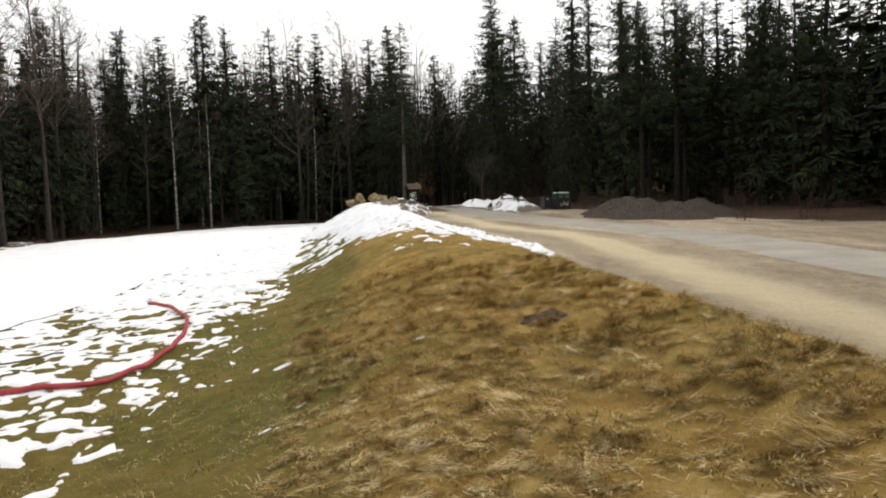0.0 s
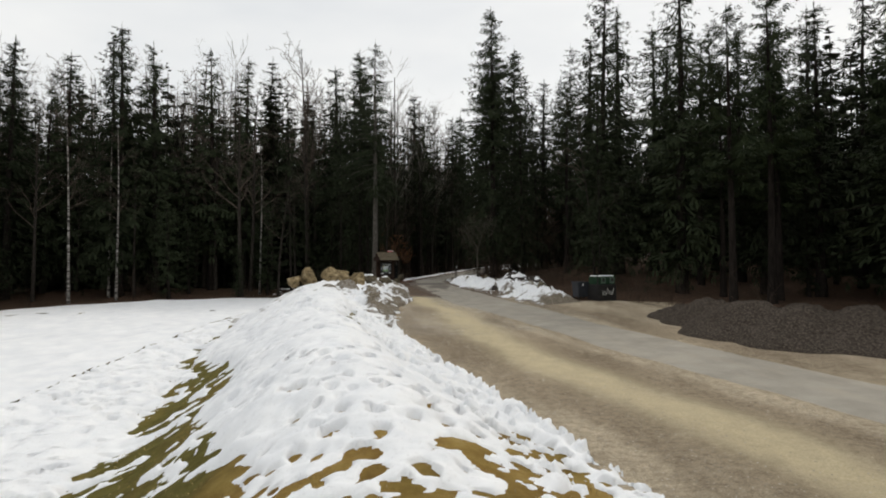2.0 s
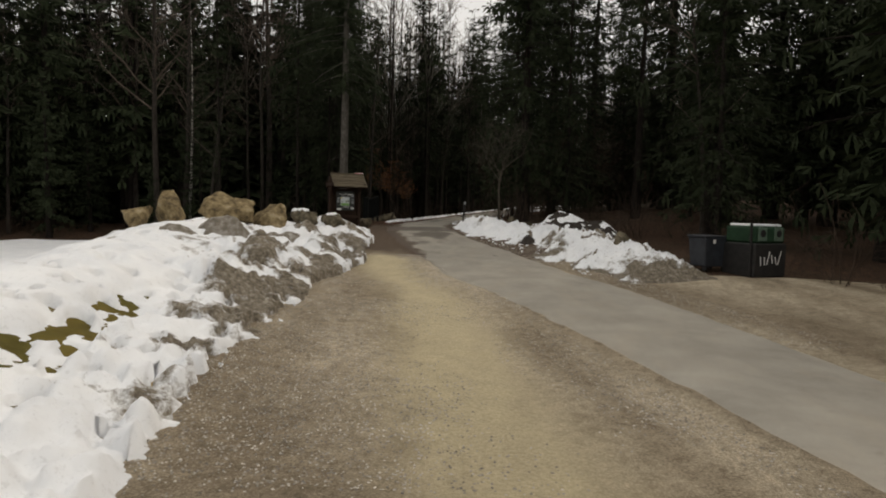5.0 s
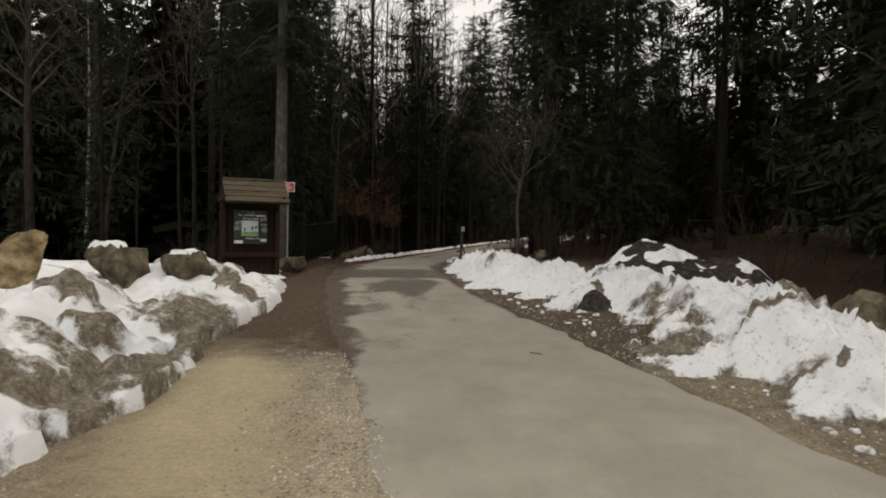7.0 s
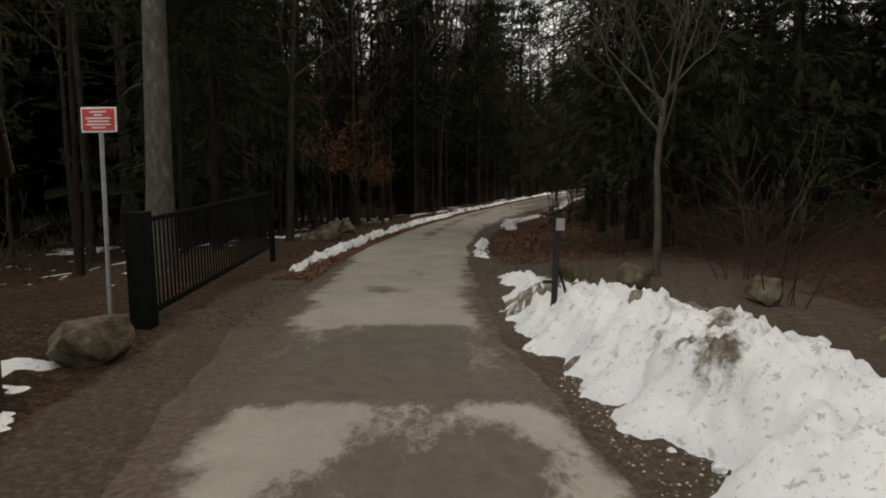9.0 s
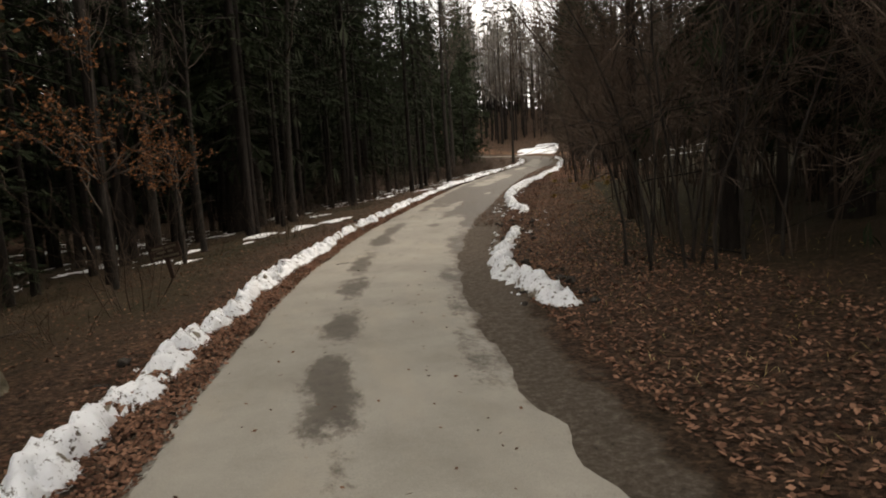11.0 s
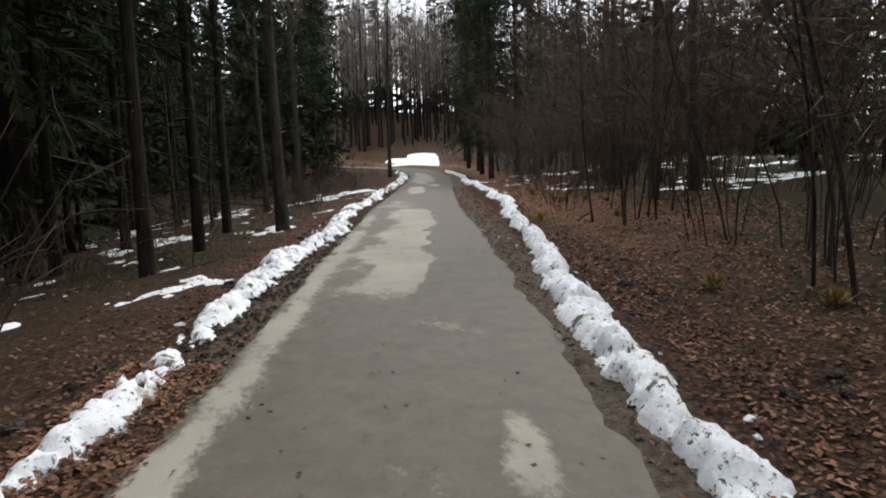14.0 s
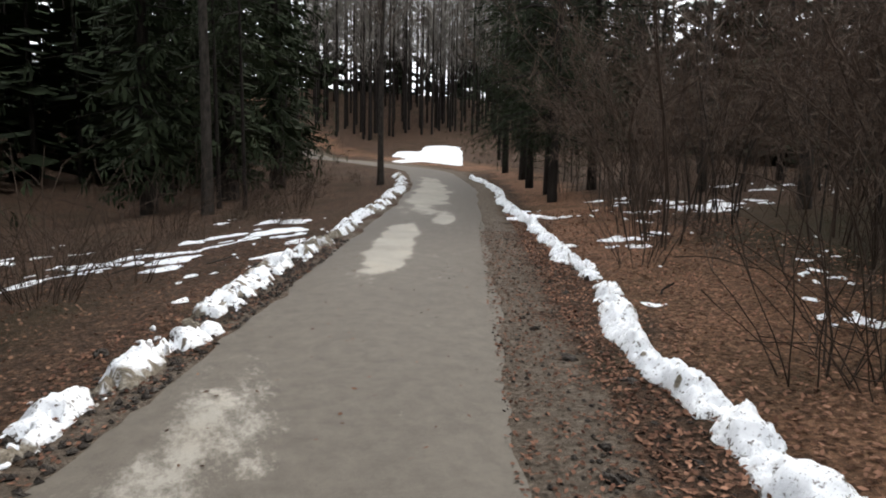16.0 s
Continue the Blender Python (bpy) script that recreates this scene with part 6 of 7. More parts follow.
    for words, size, dx, dz in (("FORÊT COMMUNALE", 0.05, -0.12, 0.28), ("SITE DE LOISIRS", 0.066, 0.0, 0.19), ("PROTÉGEZ-LE !", 0.062, 0.05, -0.31)):
        cu = bpy.data.curves.new("lettering", "FONT")
        cu.body, cu.size, cu.align_x, cu.extrude, cu.shear = words, size, "CENTER", 0.002, 0.2
        tmp = new("lettering_curve", cu)
        deps = bpy.context.evaluated_depsgraph_get()
        me = bpy.data.meshes.new_from_object(tmp.evaluated_get(deps))
        bpy.data.objects.remove(tmp)
        me.materials.clear()
        me.materials.append(M_WHITE)
        ob = new("lettering", me)
        ob.parent = board
        ob.matrix_basis = pose(bx + dx, by - 0.024, bz + dz, 90, 0, 0)
    part("text_bar", box(0.26, 0.004, 0.035, bx + 0.28, by - 0.019, bz + 0.29, 0), M_WHITE, board)


M_BOARD = simple_mat("dark_printed_board", [(0.35, (0.012, 0.014, 0.014)), (0.65, (0.05, 0.055, 0.05))], 7.0, 0.5, 0.3, 5, None, 0.05, 0.003)
M_PAPER = simple_mat("pale_paper", [(0.35, (0.45, 0.52, 0.55)), (0.65, (0.62, 0.66, 0.66))], 5.0, 0.7, 0.3, 3, None, 0.05, 0.003)
M_PAINTGREEN = simple_mat("drawn_grass", [(0.35, (0.12, 0.3, 0.08)), (0.65, (0.3, 0.5, 0.2))], 12.0, 0.7, 0.2, 5, None, 0.05, 0.003)
M_PAINTYELLOW = simple_mat("drawn_sun", [(0.35, (0.6, 0.5, 0.06)), (0.65, (0.75, 0.62, 0.12))], 12.0, 0.7, 0.2, 3, None, 0.05, 0.003)
M_PAINTOLIVE = simple_mat("drawn_tree", [(0.35, (0.06, 0.08, 0.03)), (0.65, (0.14, 0.16, 0.06))], 12.0, 0.7, 0.2, 3, None, 0.05, 0.003)
M_PHOTO = simple_mat("grey_photo_print", [(0.4, (0.03, 0.035, 0.03)), (0.6, (0.3, 0.32, 0.33))], 9.0, 0.5, 0.3, 6, None, 0.05, 0.003)
information_shelter()


def warning_sign():
    x, y = -3.08, 59.85
    z = ground_at(x, y)
    root = anchor("warning_sign", pose(x, y, z, 0, 0, -6), "red sign with white writing on a slim steel pole", "sign")
    top = 3.33 - z
    part("pole", rod((0, 0.03, -0.3), (0.0, 0.03, top - 0.02), 0.026, 10), M_GALV, root)
    plate = part("plate", box(0.44, 0.012, 0.29, 0, 0, top - 0.145, 0.004), M_WHITE, root, "red plate with white border")
    part("field", box(0.40, 0.006, 0.25, 0, -0.009, top - 0.145, 0.002), M_RED, plate)
    rng = random.Random(8)
    for k, w in enumerate((0.2, 0.1, 0.3, 0.26, 0.3, 0.17)):
        part("text_bar", box(w, 0.004, 0.016, 0, -0.0135, top - 0.055 - k * 0.036, 0), M_WHITE, plate)
    for k in (-1, 1):
        part("clamp", box(0.08, 0.05, 0.02, 0, 0.03, top - 0.145 + k * 0.07), M_GALV, root)


def park_gate():
    a, b = Vector((-2.7, 60.1, 0)), Vector((-2.8, 65.9, 0))
    L = (b - a).length
    z = 0.76
    d = (b - a).normalized()
    m = Matrix.Translation((a.x, a.y, z)) @ Matrix.Rotation(math.atan2(d.y, d.x), 4, "Z") @ Matrix.Rotation(-0.055, 4, "Y")
    root = anchor("metal_gate", m, "open dark green metal gate with vertical bars", "gate")
    part("gate_post", box(0.24, 0.24, 1.75, -0.16, 0, 0.5), M_GATE, root)
    part("stile", box(0.06, 0.06, 1.2, 0.05, 0, 0.68), M_GATE, root)
    part("stile", box(0.06, 0.06, 1.2, L - 0.05, 0, 0.68), M_GATE, root)
    part("end_post", box(0.1, 0.1, 1.5, L + 0.1, 0, 0.5), M_GATE, root)
    part("top_rail", box(L - 0.06, 0.05, 0.06, L / 2, 0, 1.25), M_GATE, root)
    part("bottom_rail", box(L - 0.06, 0.05, 0.08, L / 2, 0, 0.12), M_GATE, root)
    n = int(L / 0.125)
    bar = part("bar", rod((0, 0, 0.14), (0, 0, 1.27), 0.013, 6), M_GATE, root)
    bar.location.x = 0.16
    for k in range(1, n - 1):
        o = new("bar", bar.data)
        o.parent = root
        o.location.x = 0.16 + k * (L - 0.3) / (n - 2)
    for k in (0.25, 1.1):
        part("hinge", box(0.12, 0.05, 0.05, -0.02, 0.03, k), M_GATE, root)


def barrier_post():
    x, y = 2.2, 59.75
    z = ground_at(x, y)
    root = anchor("barrier_post", pose(x, y, z, 0, 0, 0), "dark steel latch post with slanting brace and pale tag", "post")
    part("post", box(0.07, 0.05, 1.55, 0, 0, 0.5, 0.006, Matrix.Rotation(0.04, 4, "Y")), M_BLACK, root)
    part("brace", rod((0.02, 0, 0.78), (0.32, 0.12, -0.15), 0.02, 6), M_BLACK, root)
    part("tag", box(0.1, 0.012, 0.14, 0.05, -0.035, 1.22, 0.003), M_GALV, root, "small pale tag")
    part("latch", box(0.16, 0.03, 0.04, -0.06, 0, 0.55), M_BLACK, root)


warning_sign()
park_gate()
barrier_post()


def wheelie_bin(x, y, turn):
    z = ground_at(x, y)
    root = anchor("wheelie_bin", pose(x, y, z, 0, 0, turn), "dark plastic wheeled rubbish bin with a white label", "bin")
    bm = box(0.9, 0.72, 0.85, 0, 0, 0.55, 0.03)
    for v in bm.verts:
        k = 0.86 + 0.14 * (v.co.z - 0.12) / 0.86
        v.co.x *= k
        v.co.y *= k
    part("body", bm, M_BIN, root)
    part("lid", join(box(0.96, 0.78, 0.05, 0, 0, 1.0, 0.02), box(0.9, 0.06, 0.05, 0, 0.38, 1.02, 0.01)), M_BIN, root)
    part("label_plate", box(0.09, 0.01, 0.12, -0.12, -0.365, 0.86, 0.002), M_WHITE, root, "white sticker")
    for sx in (-0.34, 0.34):
        part("wheel", rod((sx - 0.03, 0.28, 0.1), (sx + 0.03, 0.28, 0.1), 0.1, 14), M_BLACK, root)
        part("wheel", rod((sx - 0.03, -0.26, 0.08), (sx + 0.03, -0.26, 0.08), 0.08, 14), M_BLACK, root)


def bottle_bank(x, y, turn):
    z = ground_at(x, y)
    root = anchor("bottle_bank", pose(x, y, z, 0, 0, turn), "dark recycling container with green top, round holes and graffiti", "container")
    part("body", box(1.3, 1.1, 0.95, 0, 0, 0.47, 0.04), M_BLACK, root)
    part("hood", box(1.24, 1.0, 0.48, 0, 0, 1.18, 0.06), M_BINGREEN, root, "green painted hood")
    for k in (-0.32, 0.32):
        panel = part("hatch", box(0.34, 0.03, 0.38, k, -0.51, 1.2, 0.02), M_WHITE if k > 9 else M_PALEGREEN, root, "pale green hatch")
        part("hole", rod((k, -0.535, 1.22), (k, -0.5, 1.22), 0.1, 20), M_BLACK, panel)
        part("snow_cap", box(0.5, 0.8, 0.07, k, 0, 1.45, 0.03), M_SNOW, root, "strip of snow")
    part("lifting_post", box(0.06, 0.06, 1.5, -0.7, -0.45, 0.75), M_BLACK, root)
    rng = random.Random(4)
    for k in range(6):
        px = -0.4 + k * 0.15
        part("paint_stroke", box(0.03, 0.006, rng.uniform(0.2, 0.42), px, -0.556, 0.5 + rng.uniform(-0.06, 0.06), 0, Matrix.Rotation(rng.uniform(-0.5, 0.5), 4, "Y")), M_WHITE, root)


M_PALEGREEN = simple_mat("pale_green_paint", [(0.3, (0.06, 0.1, 0.075)), (0.7, (0.11, 0.16, 0.125))], 5.0, 0.5, 0.3, 4, None, 0.1, 0.004)
wheelie_bin(9.2, 46.9, 20)
bottle_bank(10.35, 46.5, 25)


def ribbon(name, pts, radius, mat, label, category, sides=10, parent=None):
    soup = Soup()
    p = np.array(pts, float)
    t = np.linspace(0, len(p) - 1, len(p) * 6)
    k = np.arange(len(p))
    q = np.stack([np.interp(t, k, p[:, i]) for i in range(2)], 1)
    for _ in range(6):
        q[1:-1] = (q[:-2] + 2 * q[1:-1] + q[2:]) / 4
    z = terrain(q[:, 0], q[:, 1]) + radius + 0.05
    soup.tube(np.column_stack([q, z]), np.full(len(q), radius), sides)
    return tagged(soup.make(name, mat, parent, True), label, category)


ribbon("hose", [(-9.6, 2.5), (-7.2, 2.55), (-6.0, 2.7), (-5.4, 3.4), (-5.3, 4.9), (-5.75, 7.6), (-6.8, 10.2), (-8.2, 12.2), (-9.6, 13.4)], 0.055, M_HOSE, "thick red hose lying curved in the patchy snow", "hose")
ribbon("branch", [(-9.2, 4.6), (-8.3, 5.4), (-7.8, 5.7)], 0.022, M_TWIG, "thin fallen branch on the snow", "branch", 6)
ribbon("branch", [(-10.5, 17.0), (-9.6, 16.2), (-8.8, 16.8), (-8.6, 18.0)], 0.015, M_TWIG, "curved twig lying on the snowy meadow", "branch", 5)
for a, b in [((1.0, 83.2), (1.25, 83.3)), ((2.9, 91.1), (3.2, 91.0)), ((6.3, 97.1), (6.45, 97.3)), ((9.7, 104.3), (10.0, 104.4)), ((3.0, 49.0), (3.15, 48.9))]:
    ribbon("twig", [a, b], 0.005, M_BARK, "small dark twig on the asphalt", "twig", 5)


def carved_sign():
    x, y = -2.45, 85.6
    z = ground_at(x, y)
    root = anchor("carved_sign", pose(x, y, z, 0, -10, -14), "small dark wooden sign with pale carved lettering", "sign")
    part("post", box(0.09, 0.07, 1.1, 0, 0.05, 0.2), M_WOODDARK, root)
    board = part("board", box(0.72, 0.035, 0.34, 0, 0, 0.62, 0.008), M_WOODDARK, root)
    for dz, ws in ((0.1, (0.26, 0.24)), (0.0, (0.2, 0.12)), (-0.1, (0.2, 0.34))):
        px = -sum(ws) / 2 - 0.02
        for w in ws:
            part("text_bar", box(w, 0.006, 0.05, px + w / 2, -0.02, 0.62 + dz, 0), M_SHAKE, board)
            px += w + 0.05


carved_sign()


for x, y, sx, sy, sz, k in [(-3.4, 47.4, 0.9, 0.45, 0.4, 221), (-2.5, 46.9, 0.7, 0.4, 0.35, 223), (-4.6, 45.6, 0.9, 0.6, 0.4, 225), (-5.5, 44.4, 0.7, 0.5, 0.3, 227), (-2.3, 44.9, 0.8, 0.35, 0.3, 229)]:
    heap("dirty_snow_mound", x, y, sx, sy, sz + 0.1, 25, k, M_DIRTSNOW, "lump of old snow full of grey grit", "snow heap", 0.06)


# ---- slim trees and growth near the lane ----
random.seed(21)


def young_tree(seed, label):
    rng = np.random.RandomState(seed)
    root = anchor("young_tree", Matrix.Identity(4), label, "tree")
    wood, crown = Soup(), Soup()
    pts = np.array([[0, 0, -0.3], [0.03, 0, 0.8], [0.0, 0.03, 1.7], [0.08, 0, 2.65]])
    wood.tube(pts, [0.075, 0.055, 0.048, 0.042], 8)
    for k in range(7):
        a = k * 0.9 + rng.uniform(-0.3, 0.3)
        limbs(rng, crown, pts[-1] - [0, 0, 0.25 * (k % 3)], np.array([math.cos(a) * 0.75, math.sin(a) * 0.75, rng.uniform(0.5, 1.3)]), rng.uniform(1.8, 3.4), 0.026, 0, 3, (5, 3, 3), 0.35, 6, 0.7, 0.13, 0.005)
    wood.make("trunk", M_PALEBARK, root, True)
    crown.make("crown", M_PALEBARK, root, True)
    return root


sapling = young_tree(61, "slim young leafless tree with spreading twigs")
place(sapling, 4.1, 61.95, 1.0, 40)
beech = broadleaf(62, 7.0, 0.07, 0.12, "young beech still holding dry brown leaves", M_GREYBARK, M_TWIG, 0.34, 20, 4, 4, "young_beech", 0.03, 0.2)


def beech_leaves(proto):
    rng = np.random.RandomState(5)
    crown = [o for o in proto.children if o.name.startswith("crown")][0]
    co = np.array([v.co for v in crown.data.vertices])
    pick = co[rng.choice(len(co), 2600)]
    pick = pick[pick[:, 2] < 5.5]
    d = rng.normal(0, 1, pick.shape) * [1, 1, 0.5]
    d /= np.linalg.norm(d, axis=1)[:, None]
    s = Soup()
    side = np.cross(d, rng.normal(0, 1, pick.shape))
    side /= np.linalg.norm(side, axis=1)[:, None]
    s.blades(pick, pick + d * 0.085, side * 0.026)
    s.make("leaves", M_BEECH, proto)


beech_leaves(beech)
for x, y, k in [(-4.2, 80.8, 1.1), (-3.7, 86.0, 1.0), (-2.7, 89.2, 0.85)]:
    place(beech, x, y, k)
for proto in (sapling, beech):
    for o in (*proto.children_recursive, proto):
        bpy.data.objects.remove(o)


# ---- scattered small stuff ----
def scatter_blades(name, count, where, lengths, width, lift, mat, label, category, seed, flat=0.25):
    rng = np.random.RandomState(seed)
    x, y = where(rng, count)
    z = terrain(x, y)
    m = len(x)
    a = rng.uniform(0, 6.283, m)
    L = rng.uniform(*lengths, m)
    el = rng.uniform(0, flat, m)
    base = np.stack([x, y, z + lift * rng.uniform(0.5, 1.5, m)], 1)
    d = np.stack([np.cos(a) * np.cos(el), np.sin(a) * np.cos(el), np.sin(el)], 1)
    side = np.stack([-np.sin(a), np.cos(a), rng.uniform(-0.5, 0.5, m)], 1) * (width * rng.uniform(0.7, 1.3, m))[:, None]
    s = Soup()
    s.blades(base, base + d * L[:, None], side)
    return tagged(s.make(name, mat), label, category, kind="stuff")


def along(lo, hi, n0, n1, power=1.0, both=0):
    def where(rng, count):
        y = rng.uniform(lo, hi, count)
        n = n0 + (n1 - n0) * rng.uniform(0, 1, count) ** power
        if both:
            n = n * rng.choice((-1, 1), count)
        k = lean_of(y)
        q = 1 / np.sqrt(1 + k * k)
        return lut(ROAD_YX, y) + n * q, y - n * k * q
    return where


scatter_blades("leaf_litter", 50000, along(64, 99, -1.38, -2.2, 0.9), (0.028, 0.06), 0.017, 0.024, M_REDLEAF, "reddish-brown carpet of fallen leaves at the lane's edge", "leaves", 300, 0.5)
scatter_blades("leaf_litter", 16000, along(60, 124, -1.4, -2.6), (0.03, 0.065), 0.015, 0.022, M_VERGELEAF, "brown fallen leaves along the verge", "leaves", 301)
scatter_blades("leaf_litter", 18000, along(66, 124, -2.0, -9, 1.6), (0.04, 0.08), 0.019, 0.015, M_LEAF, "brown fallen leaves on the woodland floor", "leaves", 302, 0.5)
scatter_blades("leaf_litter", 20000, along(66, 98, 2.3, 5.4, 1.2), (0.04, 0.08), 0.019, 0.015, M_REDLEAF, "brown fallen leaves on the woodland floor", "leaves", 303, 0.5)
scatter_blades("leaf_litter", 32000, along(98, 130, 2.4, 8, 1.2), (0.04, 0.08), 0.019, 0.015, M_REDLEAF, "reddish fallen leaves on the woodland floor", "leaves", 307, 0.5)
scatter_blades("leaf_litter", 15000, along(88, 126, 1.45, 3.1, 1.0), (0.03, 0.065), 0.015, 0.02, M_VERGELEAF, "trodden leaves on the muddy verge", "leaves", 305, 0.4)
scatter_blades("road_litter", 900, along(72, 122, -1.3, 1.3), (0.025, 0.06), 0.014, 0.045, M_LEAF, "odd leaves and crumbs lying on the asphalt", "leaves", 306, 0.15)
scatter_blades("dead_grass", 3000, along(70, 100, 2.6, 7, 1.0), (0.06, 0.17), 0.003, 0.0, M_BLADE, "dry pale grass on the verge", "grass", 304, 1.1)


def bent_blades(name, x, y, a, el, L, w, mat, label):
    """Blades that rise, bend over and lie along their way."""
    m = len(x)
    base = np.stack([x, y, terrain(x, y) - 0.01], 1)
    mid = base + np.stack([np.cos(a) * np.cos(el + 0.4), np.sin(a) * np.cos(el + 0.4), np.sin(el + 0.4)], 1) * (L * 0.5)[:, None]
    tip = mid + np.stack([np.cos(a), np.sin(a), -0.15 + 0 * a], 1) * (L * 0.6)[:, None]
    side = np.stack([-np.sin(a), np.cos(a), 0 * a], 1) * w[:, None]
    v = np.stack([base - side, base + side, mid + side, mid - side, tip], 1).reshape(-1, 3)
    k = np.arange(m)[:, None] * 5
    f = np.concatenate([k + [0, 1, 2], k + [0, 2, 3], k + [3, 2, 4]])
    tagged(quick(name, v, f, mat, None, False), label, "grass", kind="stuff")


def bare_of_snow(x, y):
    t, _ = bank_cover(x, y)
    return (t < 0.015) & ((y < 13) | (t < -0.015)) & (x < lut(GRAVEL, y) - 0.1) & (x > lut(FOOT, y) - 1.5)


def bank_grass():
    rng = np.random.RandomState(311)
    n = 7600
    x, y = np.repeat(rng.uniform(-7, 6.5, n), 6), np.repeat(-9 + 38 * rng.uniform(0, 1, n) ** 1.9, 6)
    x, y = x + rng.normal(0, 0.1, len(x)), y + rng.normal(0, 0.1, len(y))
    keep = bare_of_snow(x, y)
    x, y = x[keep], y[keep]
    m = len(x)
    bent_blades("bank_grass", x, y, 2.6 * fbm(x, y, 1.3, 2, 78) - 1.4 + rng.normal(0, 0.6, m), rng.uniform(0.15, 0.9, m), rng.uniform(0.06, 0.16, m), rng.uniform(0.003, 0.006, m), M_BLADE, "short dry yellow grass on the bank")
    # long matted tufts, each combed one way
    n = 10500
    cx, cy = rng.uniform(-3, 6.3, n), -8.6 + 19 * rng.uniform(0, 1, n) ** 1.5
    dense = fbm(cx, cy, 1.0, 3, 77)
    ok = (cx > 0.2 - 0.235 * (cy + 4) - 0.3) & (dense > rng.uniform(-0.6, 0.25, n) + 0.4 * smooth(4, 11, cy)) & bare_of_snow(cx, cy)
    cx, cy = cx[ok], cy[ok]
    per = 34
    a0 = -1.5 + 2.2 * fbm(cx, cy, 0.9, 2, 76) + rng.normal(0, 0.45, len(cx))
    L0 = rng.uniform(0.09, 0.24, len(cx)) * (1 + 0.6 * smooth(0.1, 0.5, fbm(cx, cy, 0.7, 2, 75)))
    x, y = np.repeat(cx, per), np.repeat(cy, per)
    x, y = x + rng.normal(0, 0.045, len(x)), y + rng.normal(0, 0.045, len(y))
    m = len(x)
    a, el = np.repeat(a0, per) + rng.normal(0, 0.4, m), rng.uniform(0.02, 0.6, m)
    L = np.repeat(L0, per) * rng.uniform(0.5, 1.25, m)
    base = np.stack([x, y, terrain(x, y) + rng.uniform(0, 0.05, m)], 1)
    tip = base + np.stack([np.cos(a) * np.cos(el), np.sin(a) * np.cos(el), np.sin(el)], 1) * L[:, None]
    side = np.stack([-np.sin(a), np.cos(a), 0 * a], 1) * rng.uniform(0.0025, 0.0055, (m, 1))
    tagged(quick("grass_tufts", np.stack([base - side, base + side, tip], 1).reshape(-1, 3), np.arange(m * 3).reshape(-1, 3), M_STRAW, None, False), "long pale straw tufts matted on the bank", "grass", kind="stuff")


bank_grass()


def pebbles(name, count, where, sizes, mat, label, category, seed, lift=0.3):
    rng = np.random.RandomState(seed)
    x, y = where(rng, count)
    m = len(x)
    z = terrain(x, y)
    base = np.array([[1, 0, 0], [0, 1, 0], [-1, 0, 0], [0, -1, 0], [0, 0, 1], [0, 0, -1]], float)
    tri = np.array([[0, 1, 4], [1, 2, 4], [2, 3, 4], [3, 0, 4]])
    s = rng.uniform(*sizes, (m, 1, 1)) * rng.uniform(0.6, 1.3, (m, 6, 1))
    a = rng.uniform(0, 6.283, m)
    c, sn = np.cos(a)[:, None], np.sin(a)[:, None]
    p = base[None] * s
    px = p[..., 0] * c - p[..., 1] * sn
    py = p[..., 0] * sn + p[..., 1] * c
    v = np.stack([px + x[:, None], py + y[:, None], p[..., 2] * 0.7 + (z + s[:, 0, 0] * lift)[:, None]], 2).reshape(-1, 3)
    f = (np.arange(m)[:, None, None] * 6 + tri[None]).reshape(-1, 3)
    return tagged(quick(name, v, f, mat, None, False), label, category, kind="stuff")


def on_apron(rng, count):
    y = np.where(rng.uniform(0, 1, count) < 0.8, rng.uniform(33, 49, count), rng.uniform(14, 36, count))
    lo = lut(GRAVEL, y) - 0.2
    hi = lut(ROAD_YX, y) - 1.75 * np.sqrt(1 + lean_of(y) ** 2)
    x = lo + (hi - lo) * rng.uniform(0, 1, count)
    ok = fbm(x, y, 1.4, 3, 91) + 0.6 * np.abs(across(x, y) + 3.6) - 0.65 > rng.uniform(-0.5, 0.5, count)
    return x[ok], y[ok]


pebbles("loose_gravel", 44000, on_apron, (0.006, 0.019), M_STONE, "loose pale gravel on the apron", "gravel", 321)
pebbles("loose_gravel", 4500, along(38, 58, 1.6, 2.7), (0.006, 0.018), M_STONE, "loose gravel at the lane's edge", "gravel", 322)

pebbles("soil_crumbs", 2600, along(99, 124, -1.4, -2.0), (0.015, 0.05), M_SOIL, "dark crumbs of ploughed soil at the lane's edge", "soil", 323)
pebbles("soil_crumbs", 4200, along(88, 128, 1.45, 3.0), (0.008, 0.03), M_SOIL, "dark crumbs of soil on the muddy verge", "soil", 324)


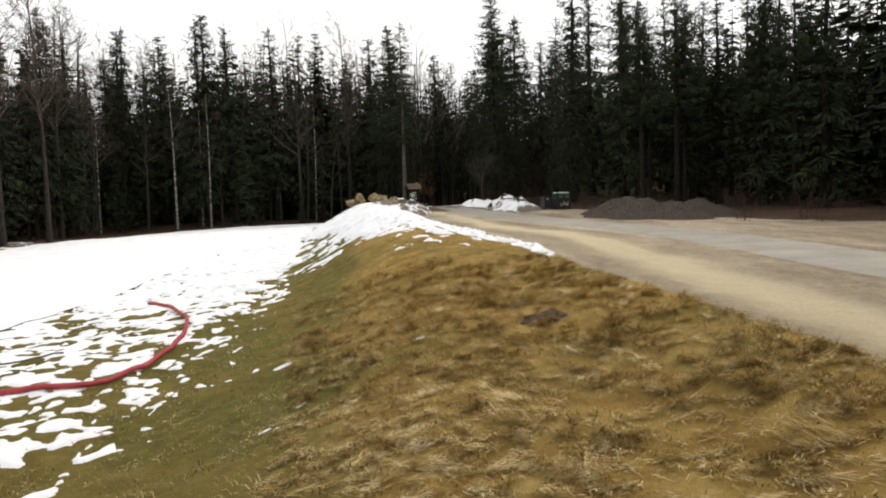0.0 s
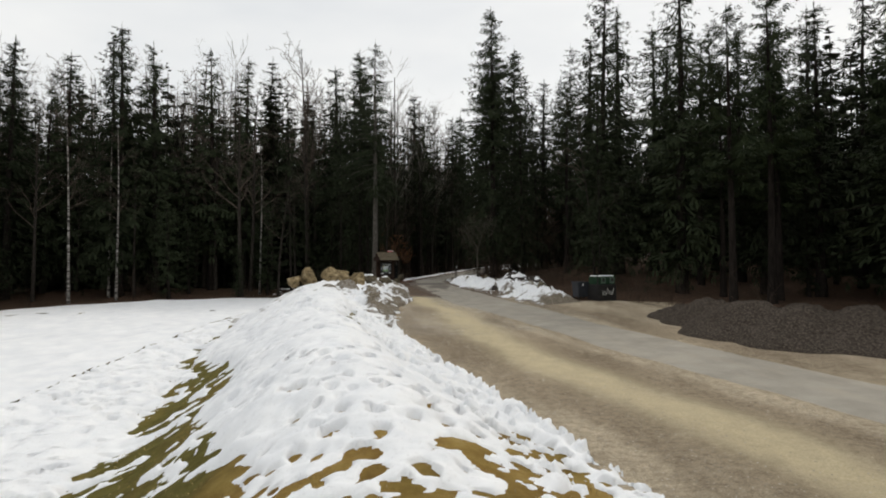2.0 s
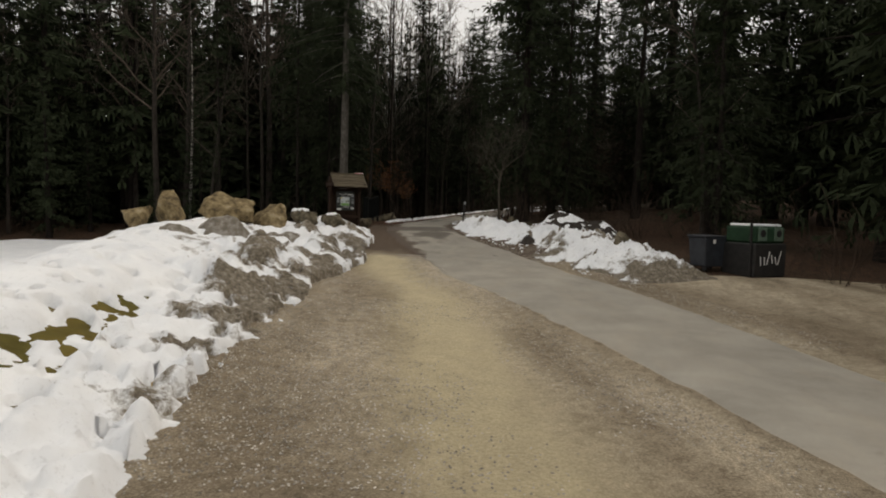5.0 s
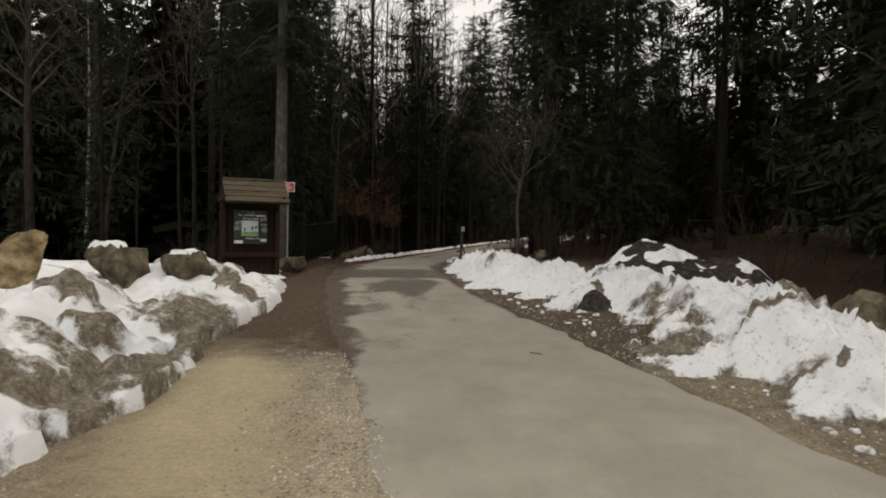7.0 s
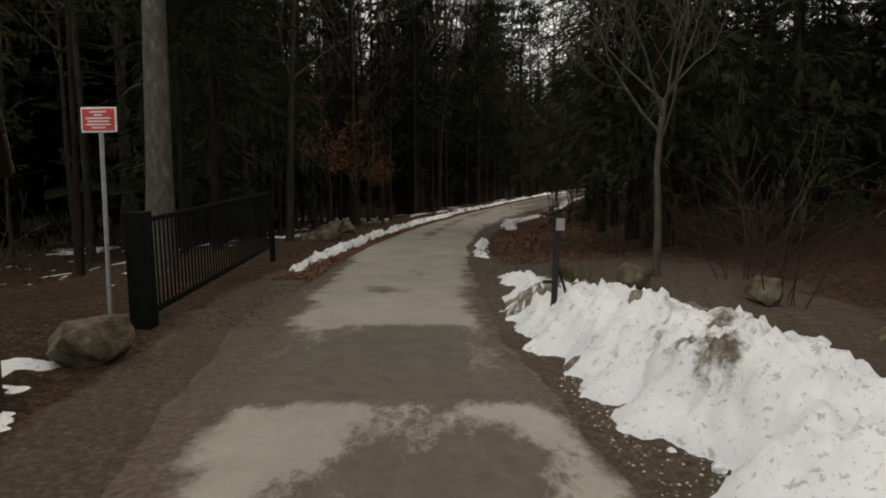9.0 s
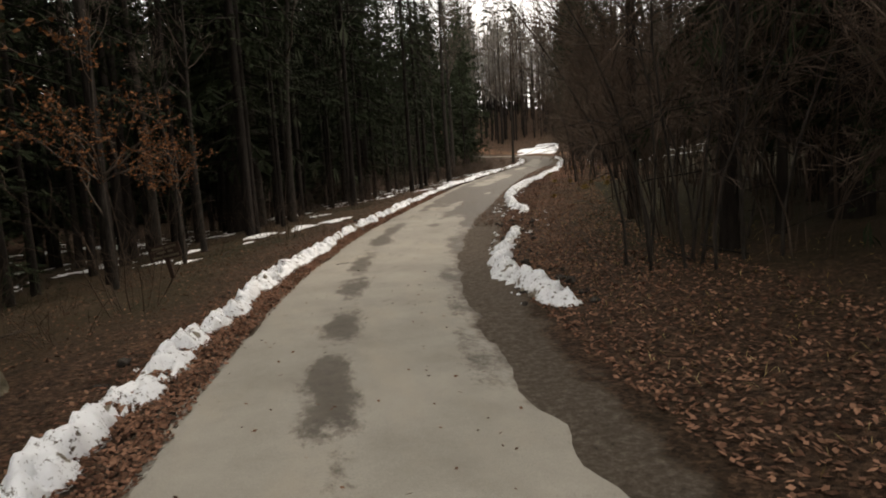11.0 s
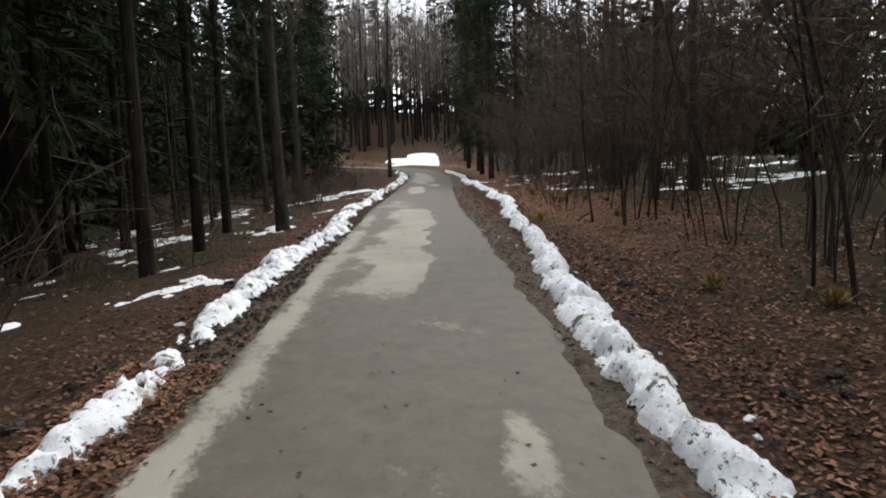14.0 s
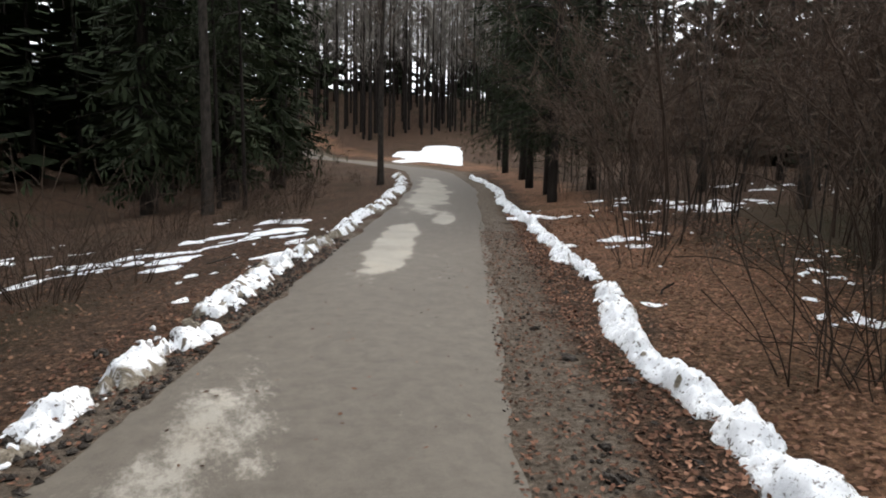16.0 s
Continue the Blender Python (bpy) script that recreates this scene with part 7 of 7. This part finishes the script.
def snow_lumps(name, count, where, sizes, seed, label, mat=None, category="snow"):
    rng = np.random.RandomState(seed)
    bm = bmesh.new()
    bmesh.ops.create_icosphere(bm, subdivisions=2, radius=1)
    co = np.array([v.co[:] for v in bm.verts])
    tri = np.array([[v.index for v in f.verts] for f in bm.faces])
    bm.free()
    x, y = where(rng, count)
    z = terrain(x, y)
    V, F, D = [], [], []
    for i in range(len(x)):
        s = rng.uniform(*sizes)
        ax = rng.uniform(0.6, 1.5, 3) * s * [1, 1, 0.7]
        q = co * rng.uniform(0.75, 1.15, (len(co), 1)) * (1 + 0.22 * np.sin(co @ rng.normal(0, 2.4, (3, 3)) + rng.uniform(0, 6, 3)).sum(1, keepdims=True) / 1.6)
        V.append(q * ax + [x[i], y[i], z[i] + ax[2] * rng.uniform(-0.1, 0.4)])
        F.append(tri + i * len(co))
        D.append(np.full(len(co), rng.uniform(0.05, 0.55)))
    ob = quick(name, np.concatenate(V), np.concatenate(F), mat or M_SNOW, None, False, dirt=np.concatenate(D), speck=np.full(len(co) * len(x), 0.5))
    return tagged(ob, label, category, kind="stuff")


snow_lumps("snow_clods", 260, along(65, 125, -1.7, -2.3), (0.015, 0.045), 331, "loose clods of old snow on the ridge")
snow_lumps("snow_clods", 30, along(78.6, 86, 2.0, 2.8), (0.015, 0.05), 332, "loose clods of old snow on the ridge")
snow_lumps("snow_clods", 80, along(90.5, 106, 1.7, 2.4), (0.015, 0.045), 333, "loose clods of old snow on the ridge")
snow_lumps("snow_clods", 20, along(86, 91, 2.1, 3.6), (0.015, 0.05), 334, "scattered clods of dirty snow")
snow_lumps("snow_clods", 120, along(45, 60, 1.9, 2.8), (0.02, 0.06), 335, "loose clods at the foot of the snow bank")


# ---- fallen wood and tufts ----
random.seed(41)
for k in range(34):
    y = random.uniform(72, 126)
    n = random.choice((-5.5, 4.2, 6.5)) + random.uniform(-0.9, 1.6)
    x = float(lut(ROAD_YX, y)) + n
    a, L = random.uniform(0.4, 1.6), random.uniform(0.5, 1.5)
    mid = (x + 0.5 * L * math.cos(a) + random.uniform(-0.12, 0.12), y + 0.5 * L * math.sin(a))
    ribbon("fallen_branch", [(x, y), mid, (x + L * math.cos(a), y + L * math.sin(a))], random.uniform(0.007, 0.018), M_GREYBARK if k % 3 else M_BARK, "dead fallen branch on the leaf litter", "branch", 6)


def grass_tuft(x, y, size, seed, label, mat):
    rng = np.random.RandomState(seed)
    m = 130
    a, el = rng.uniform(0, 6.283, m), rng.uniform(0.5, 1.4, m)
    base = np.stack([rng.normal(0, 0.07, m), rng.normal(0, 0.07, m), np.zeros(m)], 1) * size * 2
    L = size * rng.uniform(0.5, 1.1, m)
    d = np.stack([np.cos(a) * np.cos(el), np.sin(a) * np.cos(el), np.sin(el)], 1)
    s = Soup()
    s.blades(base, base + d * L[:, None], np.stack([-np.sin(a), np.cos(a), 0 * a], 1) * 0.007)
    ob = s.make("grass_tuft", mat)
    ob.matrix_basis = pose(x, y, ground_at(x, y))
    tagged(ob, label, "grass")


M_TUFT = leafy("olive_grass_tuft", ((0.05, 0.055, 0.016), (0.13, 0.12, 0.045)), 0.85, "island", 0.5)
for k, (x, y, s) in enumerate([(2.75, 61.2, 0.5), (-3.5, 58.0, 0.42), (-3.9, 58.4, 0.35), (-3.2, 57.6, 0.3), (2.9, 63.2, 0.35)]):
    grass_tuft(x, y, s, 700 + k, "tuft of olive green winter grass", M_TUFT)
for k in range(16):
    y = random.uniform(92, 112)
    grass_tuft(float(lut(ROAD_YX, y)) + random.uniform(3.4, 7), y, random.uniform(0.14, 0.3), 720 + k, "tuft of dry straw grass in the leaves", M_BLADE)
patch_snow("snow_patches", -5.2, -1.2, 55.4, 60.2, -0.1, 171, "thin melting slush beside the notice shelter", -1, 0.07)
snow_lumps("earth_clods", 150, along(70, 125, -1.7, -2.5), (0.025, 0.075), 341, "dark clods of earth pushed up with the snow", M_SOIL, "soil")
snow_lumps("earth_clods", 90, along(90.5, 125, 1.9, 3.3), (0.025, 0.08), 342, "dark clods of earth pushed up with the snow", M_SOIL, "soil")
snow_lumps("earth_clods", 60, along(78.5, 89, 2.1, 3.2), (0.025, 0.09), 343, "dark clods of earth pushed up with the snow", M_SOIL, "soil")
